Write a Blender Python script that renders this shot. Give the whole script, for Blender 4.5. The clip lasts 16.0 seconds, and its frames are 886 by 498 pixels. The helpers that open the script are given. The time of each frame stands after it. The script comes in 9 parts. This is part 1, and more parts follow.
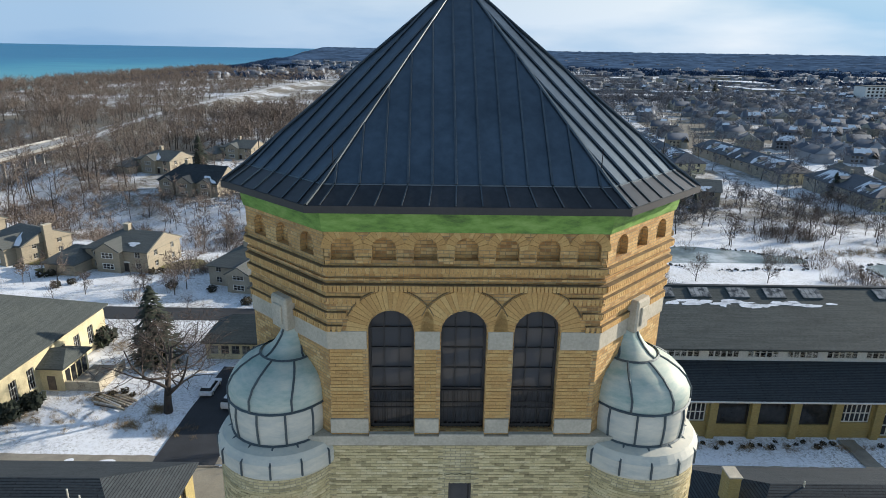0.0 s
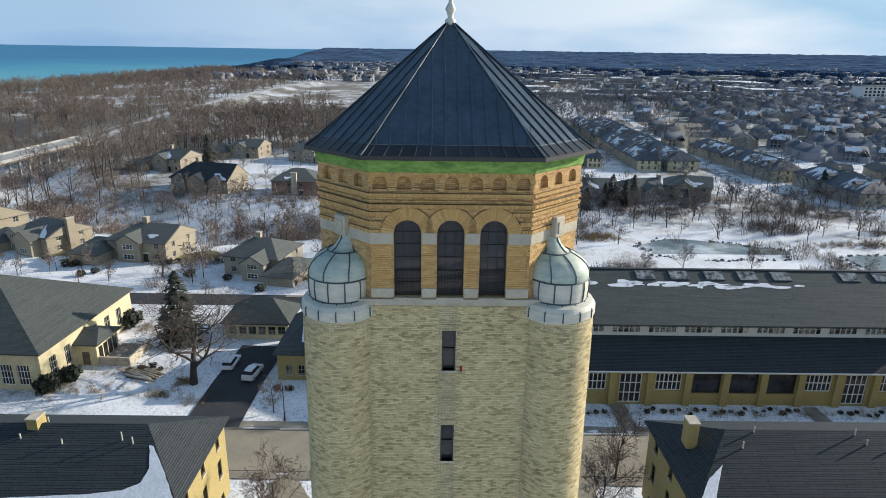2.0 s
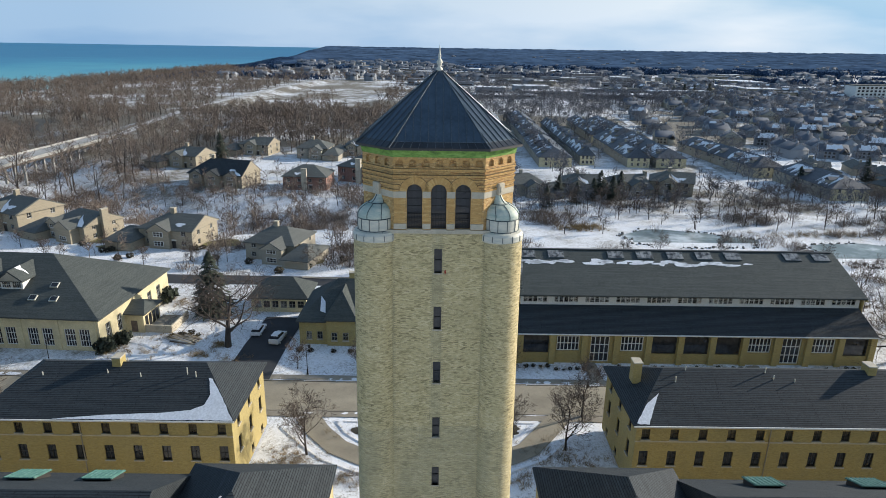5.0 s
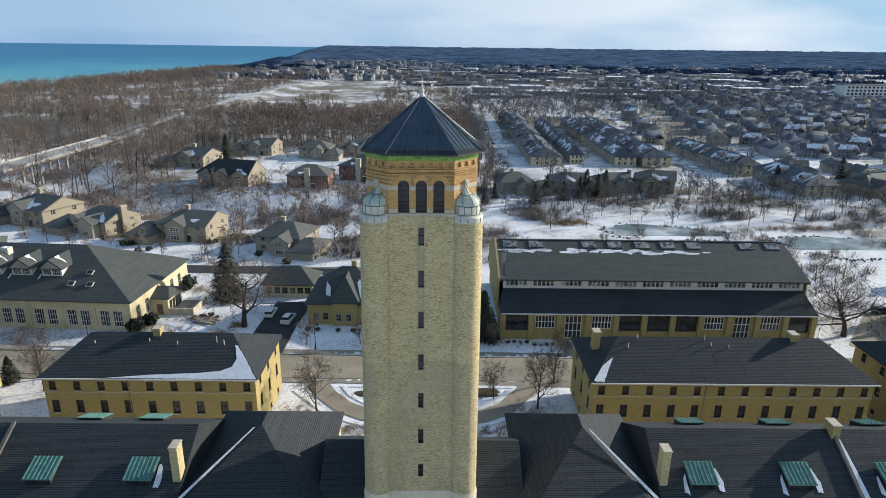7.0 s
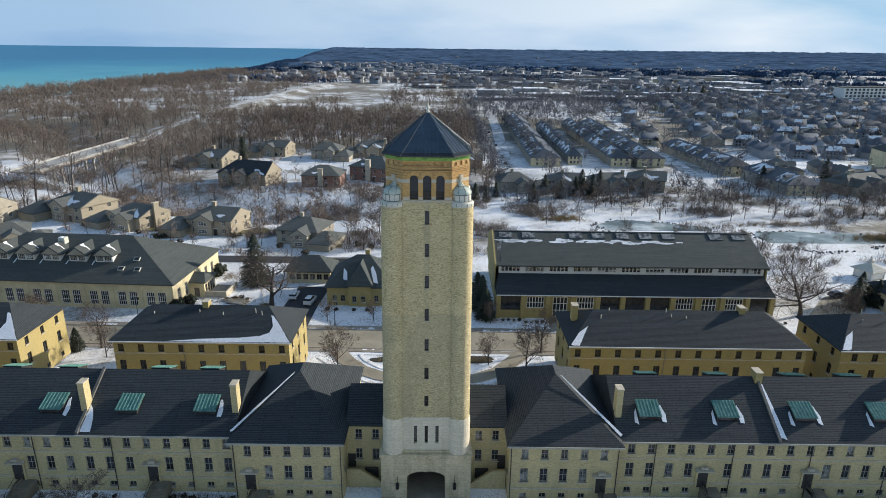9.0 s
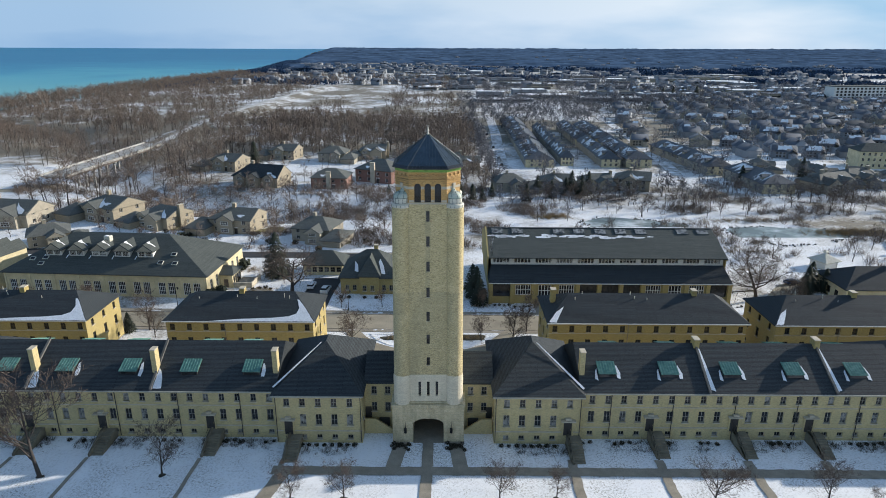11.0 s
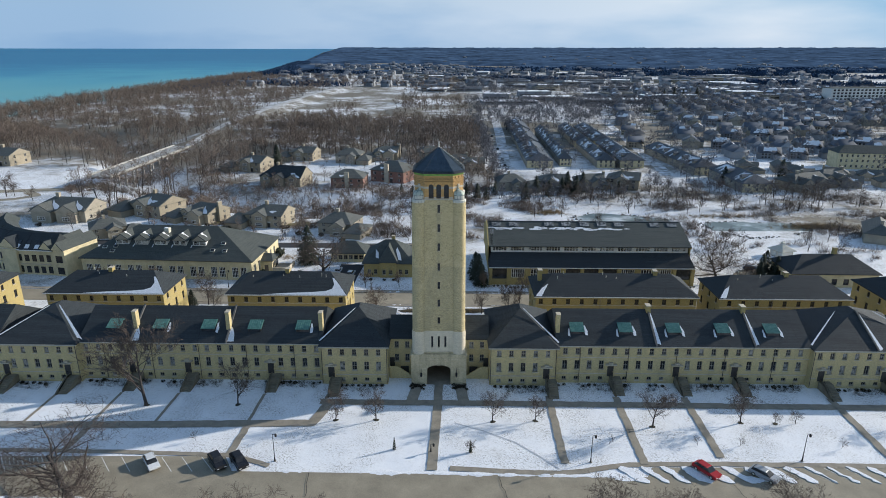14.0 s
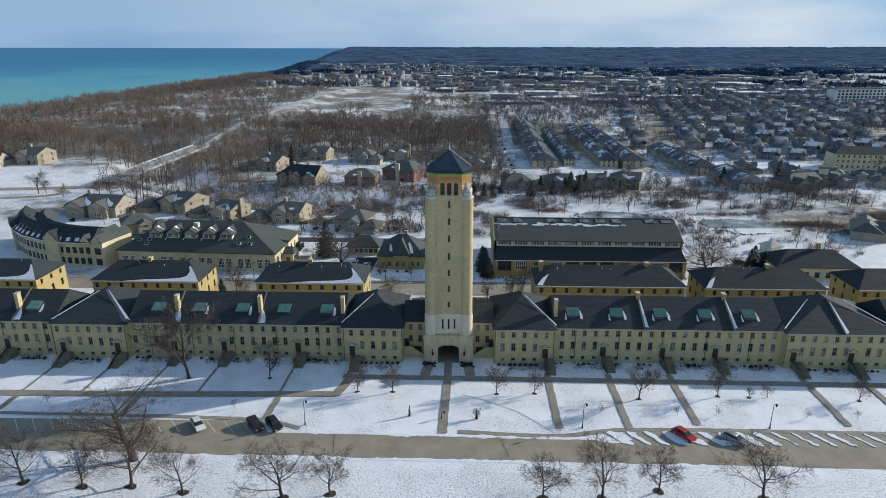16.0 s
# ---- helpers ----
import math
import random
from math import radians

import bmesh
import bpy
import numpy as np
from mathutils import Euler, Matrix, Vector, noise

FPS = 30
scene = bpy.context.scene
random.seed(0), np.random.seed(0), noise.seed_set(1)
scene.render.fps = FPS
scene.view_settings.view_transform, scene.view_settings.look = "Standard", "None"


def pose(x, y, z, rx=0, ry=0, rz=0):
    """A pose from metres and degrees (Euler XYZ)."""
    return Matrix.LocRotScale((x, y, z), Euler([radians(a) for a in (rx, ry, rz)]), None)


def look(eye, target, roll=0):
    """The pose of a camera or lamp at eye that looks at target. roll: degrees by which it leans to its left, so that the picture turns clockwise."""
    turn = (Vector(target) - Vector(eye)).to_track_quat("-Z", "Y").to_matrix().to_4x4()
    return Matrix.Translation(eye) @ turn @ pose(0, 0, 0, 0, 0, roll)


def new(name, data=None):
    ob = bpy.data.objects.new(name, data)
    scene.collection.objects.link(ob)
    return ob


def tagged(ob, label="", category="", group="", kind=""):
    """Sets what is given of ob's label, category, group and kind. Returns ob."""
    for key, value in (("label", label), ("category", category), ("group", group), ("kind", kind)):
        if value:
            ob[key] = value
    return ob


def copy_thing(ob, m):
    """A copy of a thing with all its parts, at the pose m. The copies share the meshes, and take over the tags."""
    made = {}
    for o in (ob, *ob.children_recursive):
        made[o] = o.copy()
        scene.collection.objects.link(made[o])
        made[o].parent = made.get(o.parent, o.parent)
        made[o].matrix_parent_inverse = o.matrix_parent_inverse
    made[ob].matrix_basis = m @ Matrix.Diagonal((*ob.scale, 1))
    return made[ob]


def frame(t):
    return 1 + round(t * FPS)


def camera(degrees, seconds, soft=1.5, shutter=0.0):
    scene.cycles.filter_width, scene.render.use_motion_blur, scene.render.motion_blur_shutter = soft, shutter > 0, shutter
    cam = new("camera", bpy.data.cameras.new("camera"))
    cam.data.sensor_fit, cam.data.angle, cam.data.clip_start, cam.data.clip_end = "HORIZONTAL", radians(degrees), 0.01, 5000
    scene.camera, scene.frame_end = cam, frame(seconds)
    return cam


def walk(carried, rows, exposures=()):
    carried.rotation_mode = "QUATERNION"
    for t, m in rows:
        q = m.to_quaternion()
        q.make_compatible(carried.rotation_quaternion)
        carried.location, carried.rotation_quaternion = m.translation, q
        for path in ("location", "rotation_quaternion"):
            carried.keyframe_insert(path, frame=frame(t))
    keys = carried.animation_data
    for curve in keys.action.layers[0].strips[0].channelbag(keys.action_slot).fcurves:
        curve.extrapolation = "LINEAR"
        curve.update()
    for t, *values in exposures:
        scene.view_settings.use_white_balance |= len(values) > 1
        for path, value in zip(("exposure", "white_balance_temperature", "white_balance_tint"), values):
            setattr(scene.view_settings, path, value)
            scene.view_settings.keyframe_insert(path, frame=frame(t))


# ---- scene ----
cam = camera(70.7, 16.0, soft=0.9)
PATH = [
    (0, (-0.752, -11.686, 46.499), (-0.699, -9.782, 45.888), 1.0),
    (0.5, (-0.786, -13.578, 46.612), (-0.73, -11.674, 46.002), 1.1),
    (1, (-0.78, -15.561, 46.694), (-0.728, -13.657, 46.084), 1.1),
    (1.5, (-0.756, -17.84, 46.831), (-0.707, -15.935, 46.222), 1.0),
    (2, (-0.742, -20.342, 47.036), (-0.695, -18.438, 46.426), 0.9),
    (2.5, (-0.76, -22.915, 47.242), (-0.714, -21.01, 46.633), 1.0),
    (3, (-0.755, -25.536, 47.466), (-0.71, -23.632, 46.854), 0.9),
    (3.5, (-0.747, -27.918, 47.742), (-0.704, -26.015, 47.13), 0.9),
    (4, (-0.748, -30.537, 48.16), (-0.706, -28.633, 47.547), 0.9),
    (6.5, (0.322, -46.412, 51.4), (0.368, -44.511, 50.781), 0.9),
    (7, (0.621, -50.169, 52.044), (0.667, -48.268, 51.425), 0.8),
    (7.5, (0.827, -54.197, 52.583), (0.87, -52.295, 51.965), 0.8),
    (8, (0.792, -58.285, 53.193), (0.83, -56.384, 52.575), 0.8),
    (8.5, (0.792, -62.588, 53.916), (0.824, -60.686, 53.299), 0.7),
    (9, (0.814, -67.104, 54.909), (0.842, -65.201, 54.293), 0.7),
    (11.5, (1.141, -91.178, 61.194), (1.163, -89.276, 60.574), 0.2),
    (12, (1.118, -96.078, 62.23), (1.135, -94.177, 61.611), 0.2),
    (12.5, (1.116, -101.05, 63.237), (1.126, -99.149, 62.618), 0.1),
    (13, (1.001, -105.937, 64.417), (1.006, -104.036, 63.796), 0.1),
    (13.5, (0.816, -110.632, 65.561), (0.819, -108.731, 64.939), 0.1),
    (14, (0.871, -114.845, 66.503), (0.87, -112.945, 65.88), 0.1),
    (14.5, (0.746, -118.787, 67.296), (0.744, -116.887, 66.671), 0.1),
    (15, (0.652, -122.445, 67.976), (0.643, -120.545, 67.35), 0.1),
    (15.5, (0.58, -125.888, 68.724), (0.561, -123.988, 68.099), 0.1),
    (16, (0.392, -129.148, 69.476), (0.367, -127.249, 68.85), 0.1),
]
walk(cam, [(t, look(eye, target, roll)) for t, eye, target, roll in PATH], exposures=[(0, 0.29, 6500, 10), (9, 0.26, 6450, 10), (12.5, 0.20, 6300, 10), (16, 0.0, 6250, 10)])

# ---- light ----
SUN_EL, SUN_AZ = 19.0, 21.0      # elevation, and angle from +x towards +y
CAMPUS = pose(0, 0.7, 0, 0, 0, -0.8)   # the barracks stand slightly turned to the tower

LANE = pose(0, 0, 0, 0, 0, -1.8)       # so do the houses across the street

world = bpy.data.worlds.new("sky")
scene.world = world
world.use_nodes = True
wn, wl = world.node_tree.nodes, world.node_tree.links
sky = wn.new("ShaderNodeTexSky")
sky.sky_type, sky.sun_disc = "NISHITA", False
sky.sun_elevation, sky.sun_rotation = radians(SUN_EL), radians(90 - SUN_AZ)
sky.air_density, sky.dust_density, sky.ozone_density = 1.2, 0.8, 1.5
# thin high cloud over the blue
tc = wn.new("ShaderNodeTexCoord")
mp = wn.new("ShaderNodeMapping")
mp.inputs["Scale"].default_value = (1.0, 1.0, 4.5)
mp.inputs["Location"].default_value = (0.35, 0.1, 0.25)
cl = wn.new("ShaderNodeTexNoise")
cl.inputs["Scale"].default_value, cl.inputs["Detail"].default_value, cl.inputs["Roughness"].default_value = 1.5, 6.0, 0.5
ramp = wn.new("ShaderNodeValToRGB")
ramp.color_ramp.elements[0].position, ramp.color_ramp.elements[1].position = 0.40, 0.60
cloud = wn.new("ShaderNodeMixRGB")       # thin cloud: blue-grey to white
cloud.inputs["Color1"].default_value, cloud.inputs["Color2"].default_value = (2.35, 4.2, 6.1, 1), (6.0, 6.7, 7.4, 1)
wl.new(ramp.outputs["Color"], cloud.inputs["Fac"])
sep = wn.new("ShaderNodeSeparateXYZ")
haze = wn.new("ShaderNodeMapRange")      # cloud veil, thickest low down
haze.inputs["From Min"].default_value, haze.inputs["From Max"].default_value = 0.04, 0.38
haze.inputs["To Min"].default_value, haze.inputs["To Max"].default_value = 0.94, 0.16
side = wn.new("ShaderNodeMapRange")      # brighter towards the sun's side
side.inputs["From Min"].default_value, side.inputs["From Max"].default_value = -0.45, 0.6
side.inputs["To Min"].default_value, side.inputs["To Max"].default_value = 0.0, 1.0
lift = wn.new("ShaderNodeMixRGB")
lift.blend_type = "MULTIPLY"
lift.inputs["Fac"].default_value = 1.0
glow = wn.new("ShaderNodeMixRGB")
glow.inputs["Color1"].default_value, glow.inputs["Color2"].default_value = (0.48, 0.66, 0.86, 1), (1.15, 1.13, 1.12, 1)
mixc = wn.new("ShaderNodeMixRGB")
bg = wn["Background"]
bg.inputs["Strength"].default_value = 0.105
wl.new(tc.outputs["Generated"], mp.inputs["Vector"])
wl.new(tc.outputs["Generated"], sep.inputs["Vector"])
wl.new(sep.outputs["Z"], haze.inputs["Value"])
wl.new(mp.outputs["Vector"], cl.inputs["Vector"])
wl.new(cl.outputs["Fac"], ramp.inputs["Fac"])
wl.new(haze.outputs["Result"], mixc.inputs["Fac"])
wl.new(sky.outputs["Color"], mixc.inputs["Color1"])
wl.new(sep.outputs["X"], side.inputs["Value"])
wl.new(side.outputs["Result"], glow.inputs["Fac"])
wl.new(cloud.outputs["Color"], lift.inputs["Color1"])
wl.new(glow.outputs["Color"], lift.inputs["Color2"])
wl.new(lift.outputs["Color"], mixc.inputs["Color2"])
high = wn.new("ShaderNodeMapRange")      # clearer and bluer overhead
high.inputs["From Min"].default_value, high.inputs["From Max"].default_value = 0.16, 0.45
blue = wn.new("ShaderNodeMixRGB")
blue.inputs["Color1"].default_value, blue.inputs["Color2"].default_value = (1, 1, 1, 1), (1.16, 1.21, 1.27, 1)
deep = wn.new("ShaderNodeMixRGB")
deep.blend_type = "MULTIPLY"
deep.inputs["Fac"].default_value = 1.0
wl.new(sep.outputs["Z"], high.inputs["Value"])
wl.new(high.outputs["Result"], blue.inputs["Fac"])
wl.new(mixc.outputs["Color"], deep.inputs["Color1"])
wl.new(blue.outputs["Color"], deep.inputs["Color2"])
wl.new(deep.outputs["Color"], bg.inputs["Color"])

sun = new("sun", bpy.data.lights.new("sun", "SUN"))
sun.data.energy, sun.data.angle, sun.data.color = 5.0, radians(0.8), (1.0, 0.93, 0.82)
ce = math.cos(radians(SUN_EL))
sun.matrix_world = look((ce * math.cos(radians(SUN_AZ)), ce * math.sin(radians(SUN_AZ)), math.sin(radians(SUN_EL))), (0, 0, 0))

# ---- materials ----
MATS = {}


def nodes_of(name, rough=0.8, metal=0.0):
    m = bpy.data.materials.new(name)
    m.use_nodes = True
    nt = m.node_tree
    b = nt.nodes["Principled BSDF"]
    b.inputs["Roughness"].default_value, b.inputs["Metallic"].default_value = rough, metal
    MATS[name] = m
    return m, nt.nodes, nt.links, b


def noise_node(n, l, vec, scale, detail=4.0, rough=0.6):
    t = n.new("ShaderNodeTexNoise")
    t.inputs["Scale"].default_value, t.inputs["Detail"].default_value, t.inputs["Roughness"].default_value = scale, detail, rough
    l.new(vec, t.inputs["Vector"])
    return t.outputs["Fac"]


def ramp_node(n, l, fac, stops):
    r = n.new("ShaderNodeValToRGB")
    r.color_ramp.elements[0].position, r.color_ramp.elements[0].color = stops[0][0], (*stops[0][1], 1)
    r.color_ramp.elements[1].position, r.color_ramp.elements[1].color = stops[-1][0], (*stops[-1][1], 1)
    for p, c in stops[1:-1]:
        e = r.color_ramp.elements.new(p)
        e.color = (*c, 1)
    l.new(fac, r.inputs["Fac"])
    return r.outputs["Color"]


def mix_node(n, l, fac, a, b, mode="MIX"):
    x = n.new("ShaderNodeMixRGB")
    x.blend_type = mode
    for sock, val in ((x.inputs["Fac"], fac), (x.inputs["Color1"], a), (x.inputs["Color2"], b)):
        if isinstance(val, (int, float)):
            sock.default_value = val
        elif isinstance(val, tuple):
            sock.default_value = (*val, 1)
        else:
            l.new(val, sock)
    return x.outputs["Color"]


def bump_node(n, l, b, height, strength, dist=0.02):
    u = n.new("ShaderNodeBump")
    u.inputs["Strength"].default_value, u.inputs["Distance"].default_value = strength, dist
    l.new(height, u.inputs["Height"])
    l.new(u.outputs["Normal"], b.inputs["Normal"])


def plain(name, col, rough=0.8, metal=0.0, var=0.25, coarse=0.6, fine=9.0, bump=0.15):
    """A surface of one colour with two scales of variation."""
    m, n, l, b = nodes_of(name, rough, metal)
    p = n.new("ShaderNodeNewGeometry").outputs["Position"]
    a, f = noise_node(n, l, p, coarse), noise_node(n, l, p, fine)
    dark, light = tuple(c * (1 - var) for c in col), tuple(min(1, c * (1 + var)) for c in col)
    c = ramp_node(n, l, a, [(0.3, dark), (0.7, light)])
    g = ramp_node(n, l, f, [(0.25, (0.72,) * 3), (0.75, (1.18,) * 3)])
    l.new(mix_node(n, l, 0.7, c, g, "MULTIPLY"), b.inputs["Base Color"])
    bump_node(n, l, b, f, bump)
    return m


def masonry(name, cols, mortar, bw, bh, gap, rough=0.85, stain=0.35, stain_col=(0.25, 0.25, 0.2), bump=0.5, coarse=0.35, squash=0.5, mottle=0.0, spec=0.5, tones=None):
    """Courses laid on the surface's own coordinates, in metres; tones: colours of single bricks, dark to light."""
    m, n, l, b = nodes_of(name, rough)
    b.inputs["Specular IOR Level"].default_value = spec
    uv = n.new("ShaderNodeUVMap").outputs["UV"]
    p = n.new("ShaderNodeNewGeometry").outputs["Position"]
    t = n.new("ShaderNodeTexBrick")
    t.offset = squash
    t.inputs["Scale"].default_value = 1.0
    t.inputs["Brick Width"].default_value, t.inputs["Row Height"].default_value = bw, bh
    t.inputs["Mortar Size"].default_value, t.inputs["Mortar Smooth"].default_value = gap, 0.3
    t.inputs["Color1"].default_value, t.inputs["Color2"].default_value = (*cols[0], 1), (*cols[1], 1)
    t.inputs["Mortar"].default_value = (*mortar, 1)
    l.new(uv, t.inputs["Vector"])
    run = n.new("ShaderNodeMapping")          # stains run down the wall
    run.inputs["Scale"].default_value = (1.6, 1.6, 0.45)
    l.new(p, run.inputs["Vector"])
    a, f = noise_node(n, l, run.outputs["Vector"], coarse, 5), noise_node(n, l, p, 14.0, 3)
    face = t.outputs["Color"]
    if tones:
        def calc(op, q, r=0.0):
            k = n.new("ShaderNodeMath")
            k.operation = op
            for i, v in enumerate((q, r)):
                if isinstance(v, (int, float)):
                    k.inputs[i].default_value = v
                else:
                    l.new(v, k.inputs[i])
            return k.outputs["Value"]
        suv = n.new("ShaderNodeSeparateXYZ")
        l.new(uv, suv.inputs["Vector"])
        row = calc("FLOOR", calc("DIVIDE", suv.outputs["Y"], bh))
        odd = calc("MODULO", calc("ABSOLUTE", row), 2.0)
        col = calc("FLOOR", calc("ADD", calc("DIVIDE", suv.outputs["X"], bw), calc("MULTIPLY", odd, squash)))
        cv = n.new("ShaderNodeCombineXYZ")
        l.new(col, cv.inputs["X"])
        l.new(row, cv.inputs["Y"])
        wn_ = n.new("ShaderNodeTexWhiteNoise")
        wn_.noise_dimensions = "3D"
        l.new(cv.outputs["Vector"], wn_.inputs["Vector"])
        patch = noise_node(n, l, p, 0.7, 4, 0.65)
        pick = calc("ADD", wn_.outputs["Value"], calc("MULTIPLY", calc("SUBTRACT", patch, 0.5), 0.9))
        face = mix_node(n, l, t.outputs["Fac"], ramp_node(n, l, pick, tones), mortar)
    c = mix_node(n, l, ramp_node(n, l, a, [(0.42, (0,) * 3), (0.72, (stain,) * 3)]), face, stain_col)
    if mottle:
        mpm = n.new("ShaderNodeMapping")
        mpm.inputs["Scale"].default_value = (1.0, 1.0, 2.6)
        l.new(p, mpm.inputs["Vector"])
        spots = noise_node(n, l, mpm.outputs["Vector"], 2.6, 5, 0.75)
        c = mix_node(n, l, mottle, c, ramp_node(n, l, spots, [(0.36, (0.42, 0.42, 0.36)), (0.5, (1.0, 1.0, 1.0)), (0.66, (1.3, 1.3, 1.22))]), "MULTIPLY")
    g = ramp_node(n, l, f, [(0.25, (0.75,) * 3), (0.75, (1.2,) * 3)])
    l.new(mix_node(n, l, 0.8, c, g, "MULTIPLY"), b.inputs["Base Color"])
    h = mix_node(n, l, 0.35, t.outputs["Fac"], f)
    u = n.new("ShaderNodeInvert")
    l.new(h, u.inputs["Color"])
    bump_node(n, l, b, u.outputs["Color"], bump, 0.015)
    return m


plain("paint_red", (0.4, 0.02, 0.02), 0.25, 0.1, var=0.05, bump=0.0)
plain("stone", (0.48, 0.425, 0.325), 0.85, var=0.2, coarse=0.9, fine=16)
masonry("stage_stone", [(0.70, 0.62, 0.465), (0.64, 0.56, 0.42)], (0.46, 0.41, 0.32), 1.0, 0.42, 0.008, stain=0.4, stain_col=(0.45, 0.40, 0.28), bump=0.4, coarse=0.5, mottle=0.25)
masonry("base_stone", [(0.65, 0.55, 0.36), (0.58, 0.48, 0.30)], (0.36, 0.32, 0.24), 1.0, 0.42, 0.012, stain=0.75, stain_col=(0.30, 0.25, 0.15), bump=0.5, coarse=0.5, mottle=0.35)
TOWER_TONES = [(0.0, (0.33, 0.265, 0.135)), (0.13, (0.44, 0.355, 0.18)), (0.3, (0.545, 0.44, 0.23)), (0.7, (0.615, 0.50, 0.265)), (1.0, (0.69, 0.58, 0.34))]
masonry("tower_brick", [(0.61, 0.53, 0.32), (0.51, 0.44, 0.26)], (0.30, 0.26, 0.165), 0.2145, 0.0677, 0.007, stain=0.55, stain_col=(0.30, 0.265, 0.165), bump=0.8, coarse=0.22, mottle=0.2, tones=TOWER_TONES)
masonry("belfry_brick", [(0.60, 0.42, 0.18), (0.46, 0.31, 0.12)], (0.34, 0.25, 0.13), 0.2145, 0.0677, 0.007, stain=0.3, stain_col=(0.33, 0.24, 0.12), bump=0.8, coarse=0.5, mottle=0.2,
        tones=[(0.0, (0.36, 0.19, 0.068)), (0.2, (0.48, 0.265, 0.09)), (0.5, (0.555, 0.325, 0.115)), (0.8, (0.60, 0.37, 0.14)), (1.0, (0.66, 0.44, 0.19))])
masonry("yellow_brick", [(0.435, 0.335, 0.125), (0.36, 0.275, 0.10)], (0.37, 0.315, 0.17), 0.23, 0.078, 0.006, stain=0.45, stain_col=(0.34, 0.28, 0.13), coarse=0.3, mottle=0.35)
masonry("row_brick", [(0.61, 0.495, 0.25), (0.53, 0.42, 0.205)], (0.42, 0.38, 0.24), 0.23, 0.078, 0.006, stain=0.45, stain_col=(0.33, 0.29, 0.17), coarse=0.25, mottle=0.4)
masonry("red_brick", [(0.27, 0.13, 0.095), (0.21, 0.105, 0.08)], (0.3, 0.22, 0.18), 0.23, 0.078, 0.008, stain_col=(0.2, 0.1, 0.08))
masonry("slate", [(0.056, 0.066, 0.072), (0.043, 0.051, 0.056)], (0.014, 0.015, 0.018), 7.0, 0.24, 0.035, rough=0.75, stain=0.4, stain_col=(0.056, 0.060, 0.063), bump=1.0, coarse=0.3, mottle=0.4, spec=0.15)
masonry("grey_shingle", [(0.092, 0.103, 0.098), (0.070, 0.079, 0.076)], (0.045, 0.05, 0.05), 5.0, 0.2, 0.022, rough=0.85, stain=0.4, stain_col=(0.098, 0.106, 0.096), bump=0.8, coarse=0.2, mottle=0.4, spec=0.15)
masonry("tan_siding", [(0.34, 0.29, 0.21), (0.29, 0.25, 0.18)], (0.24, 0.21, 0.165), 6.0, 0.2, 0.012, stain=0.2, stain_col=(0.4, 0.36, 0.28))
plain("stucco_grey", (0.34, 0.305, 0.24), 0.9, var=0.16, coarse=0.4, fine=6)
plain("stucco_yellow", (0.60, 0.52, 0.325), 0.9, var=0.16, coarse=0.4, fine=6)
plain("trim_white", (0.72, 0.71, 0.67), 0.6, var=0.06, coarse=0.8, fine=8, bump=0.05)
plain("trim_dark", (0.035, 0.032, 0.03), 0.55, var=0.2, bump=0.05)
plain("roof_metal", (0.095, 0.125, 0.15), 0.42, 0.85, var=0.2, coarse=0.7, fine=5, bump=0.04)
plain("apron_metal", (0.06, 0.062, 0.065), 0.42, 0.8, var=0.25, bump=0.05)
plain("seam_metal", (0.11, 0.13, 0.14), 0.45, 0.8, var=0.2, bump=0.04)
plain("lead_seam", (0.07, 0.09, 0.095), 0.6, 0.2, var=0.2)
plain("dark_brick", (0.19, 0.13, 0.06), 0.9, var=0.35, coarse=1.5, fine=12)
plain("gold", (0.26, 0.21, 0.11), 0.5, 0.7)
plain("iron", (0.02, 0.02, 0.02), 0.5, 0.4, bump=0.05)
plain("asphalt", (0.285, 0.25, 0.185), 0.9, var=0.18, coarse=0.25, fine=6, bump=0.2)
plain("dark_asphalt", (0.03, 0.032, 0.036), 0.85, var=0.25, coarse=0.3, fine=7)
plain("concrete", (0.27, 0.24, 0.19), 0.9, var=0.22, coarse=0.5, fine=7)
plain("step_stone", (0.20, 0.175, 0.125), 0.9, var=0.25, coarse=0.6, fine=7)
plain("rail_concrete", (0.34, 0.335, 0.315), 0.9, var=0.2, coarse=0.4, fine=5)
plain("bark", (0.13, 0.105, 0.088), 0.95, var=0.3, coarse=1.5, fine=12)
plain("twigs", (0.182, 0.143, 0.116), 0.95, var=0.35, coarse=0.15, fine=3)
# blue of distant haze is put into the colour of these twigs
plain("haze_twigs", (0.04, 0.072, 0.13), 1.0, var=0.35, coarse=0.006, fine=0.05, bump=0.0)
MATS["haze_twigs"].node_tree.nodes["Principled BSDF"].inputs["Specular IOR Level"].default_value = 0.0
# distant house walls with the cool tint of haze in their colour
plain("siding_hazed", (0.27, 0.285, 0.305), 0.9, var=0.3, coarse=0.03, fine=3)
# the horizon canopy carries painted haze in its base colour too
plain("haze_canopy", (0.06, 0.098, 0.158), 1.0, var=0.55, coarse=0.008, fine=0.06, bump=0.0)
MATS["haze_canopy"].node_tree.nodes["Principled BSDF"].inputs["Specular IOR Level"].default_value = 0.0
# distant roofs, blued in colour for the haze over the town
plain("shingle_hazed", (0.075, 0.09, 0.115), 0.8, var=0.35, coarse=0.03, fine=3)
# town twigs, cooled in colour to suggest haze
plain("twigs_hazed", (0.135, 0.135, 0.148), 0.95, var=0.35, coarse=0.1, fine=2)
plain("twigs_near", (0.10, 0.075, 0.06), 0.95, var=0.3, coarse=0.5, fine=6)
plain("bark_dark", (0.055, 0.046, 0.041), 0.95, var=0.3, coarse=0.3, fine=4)
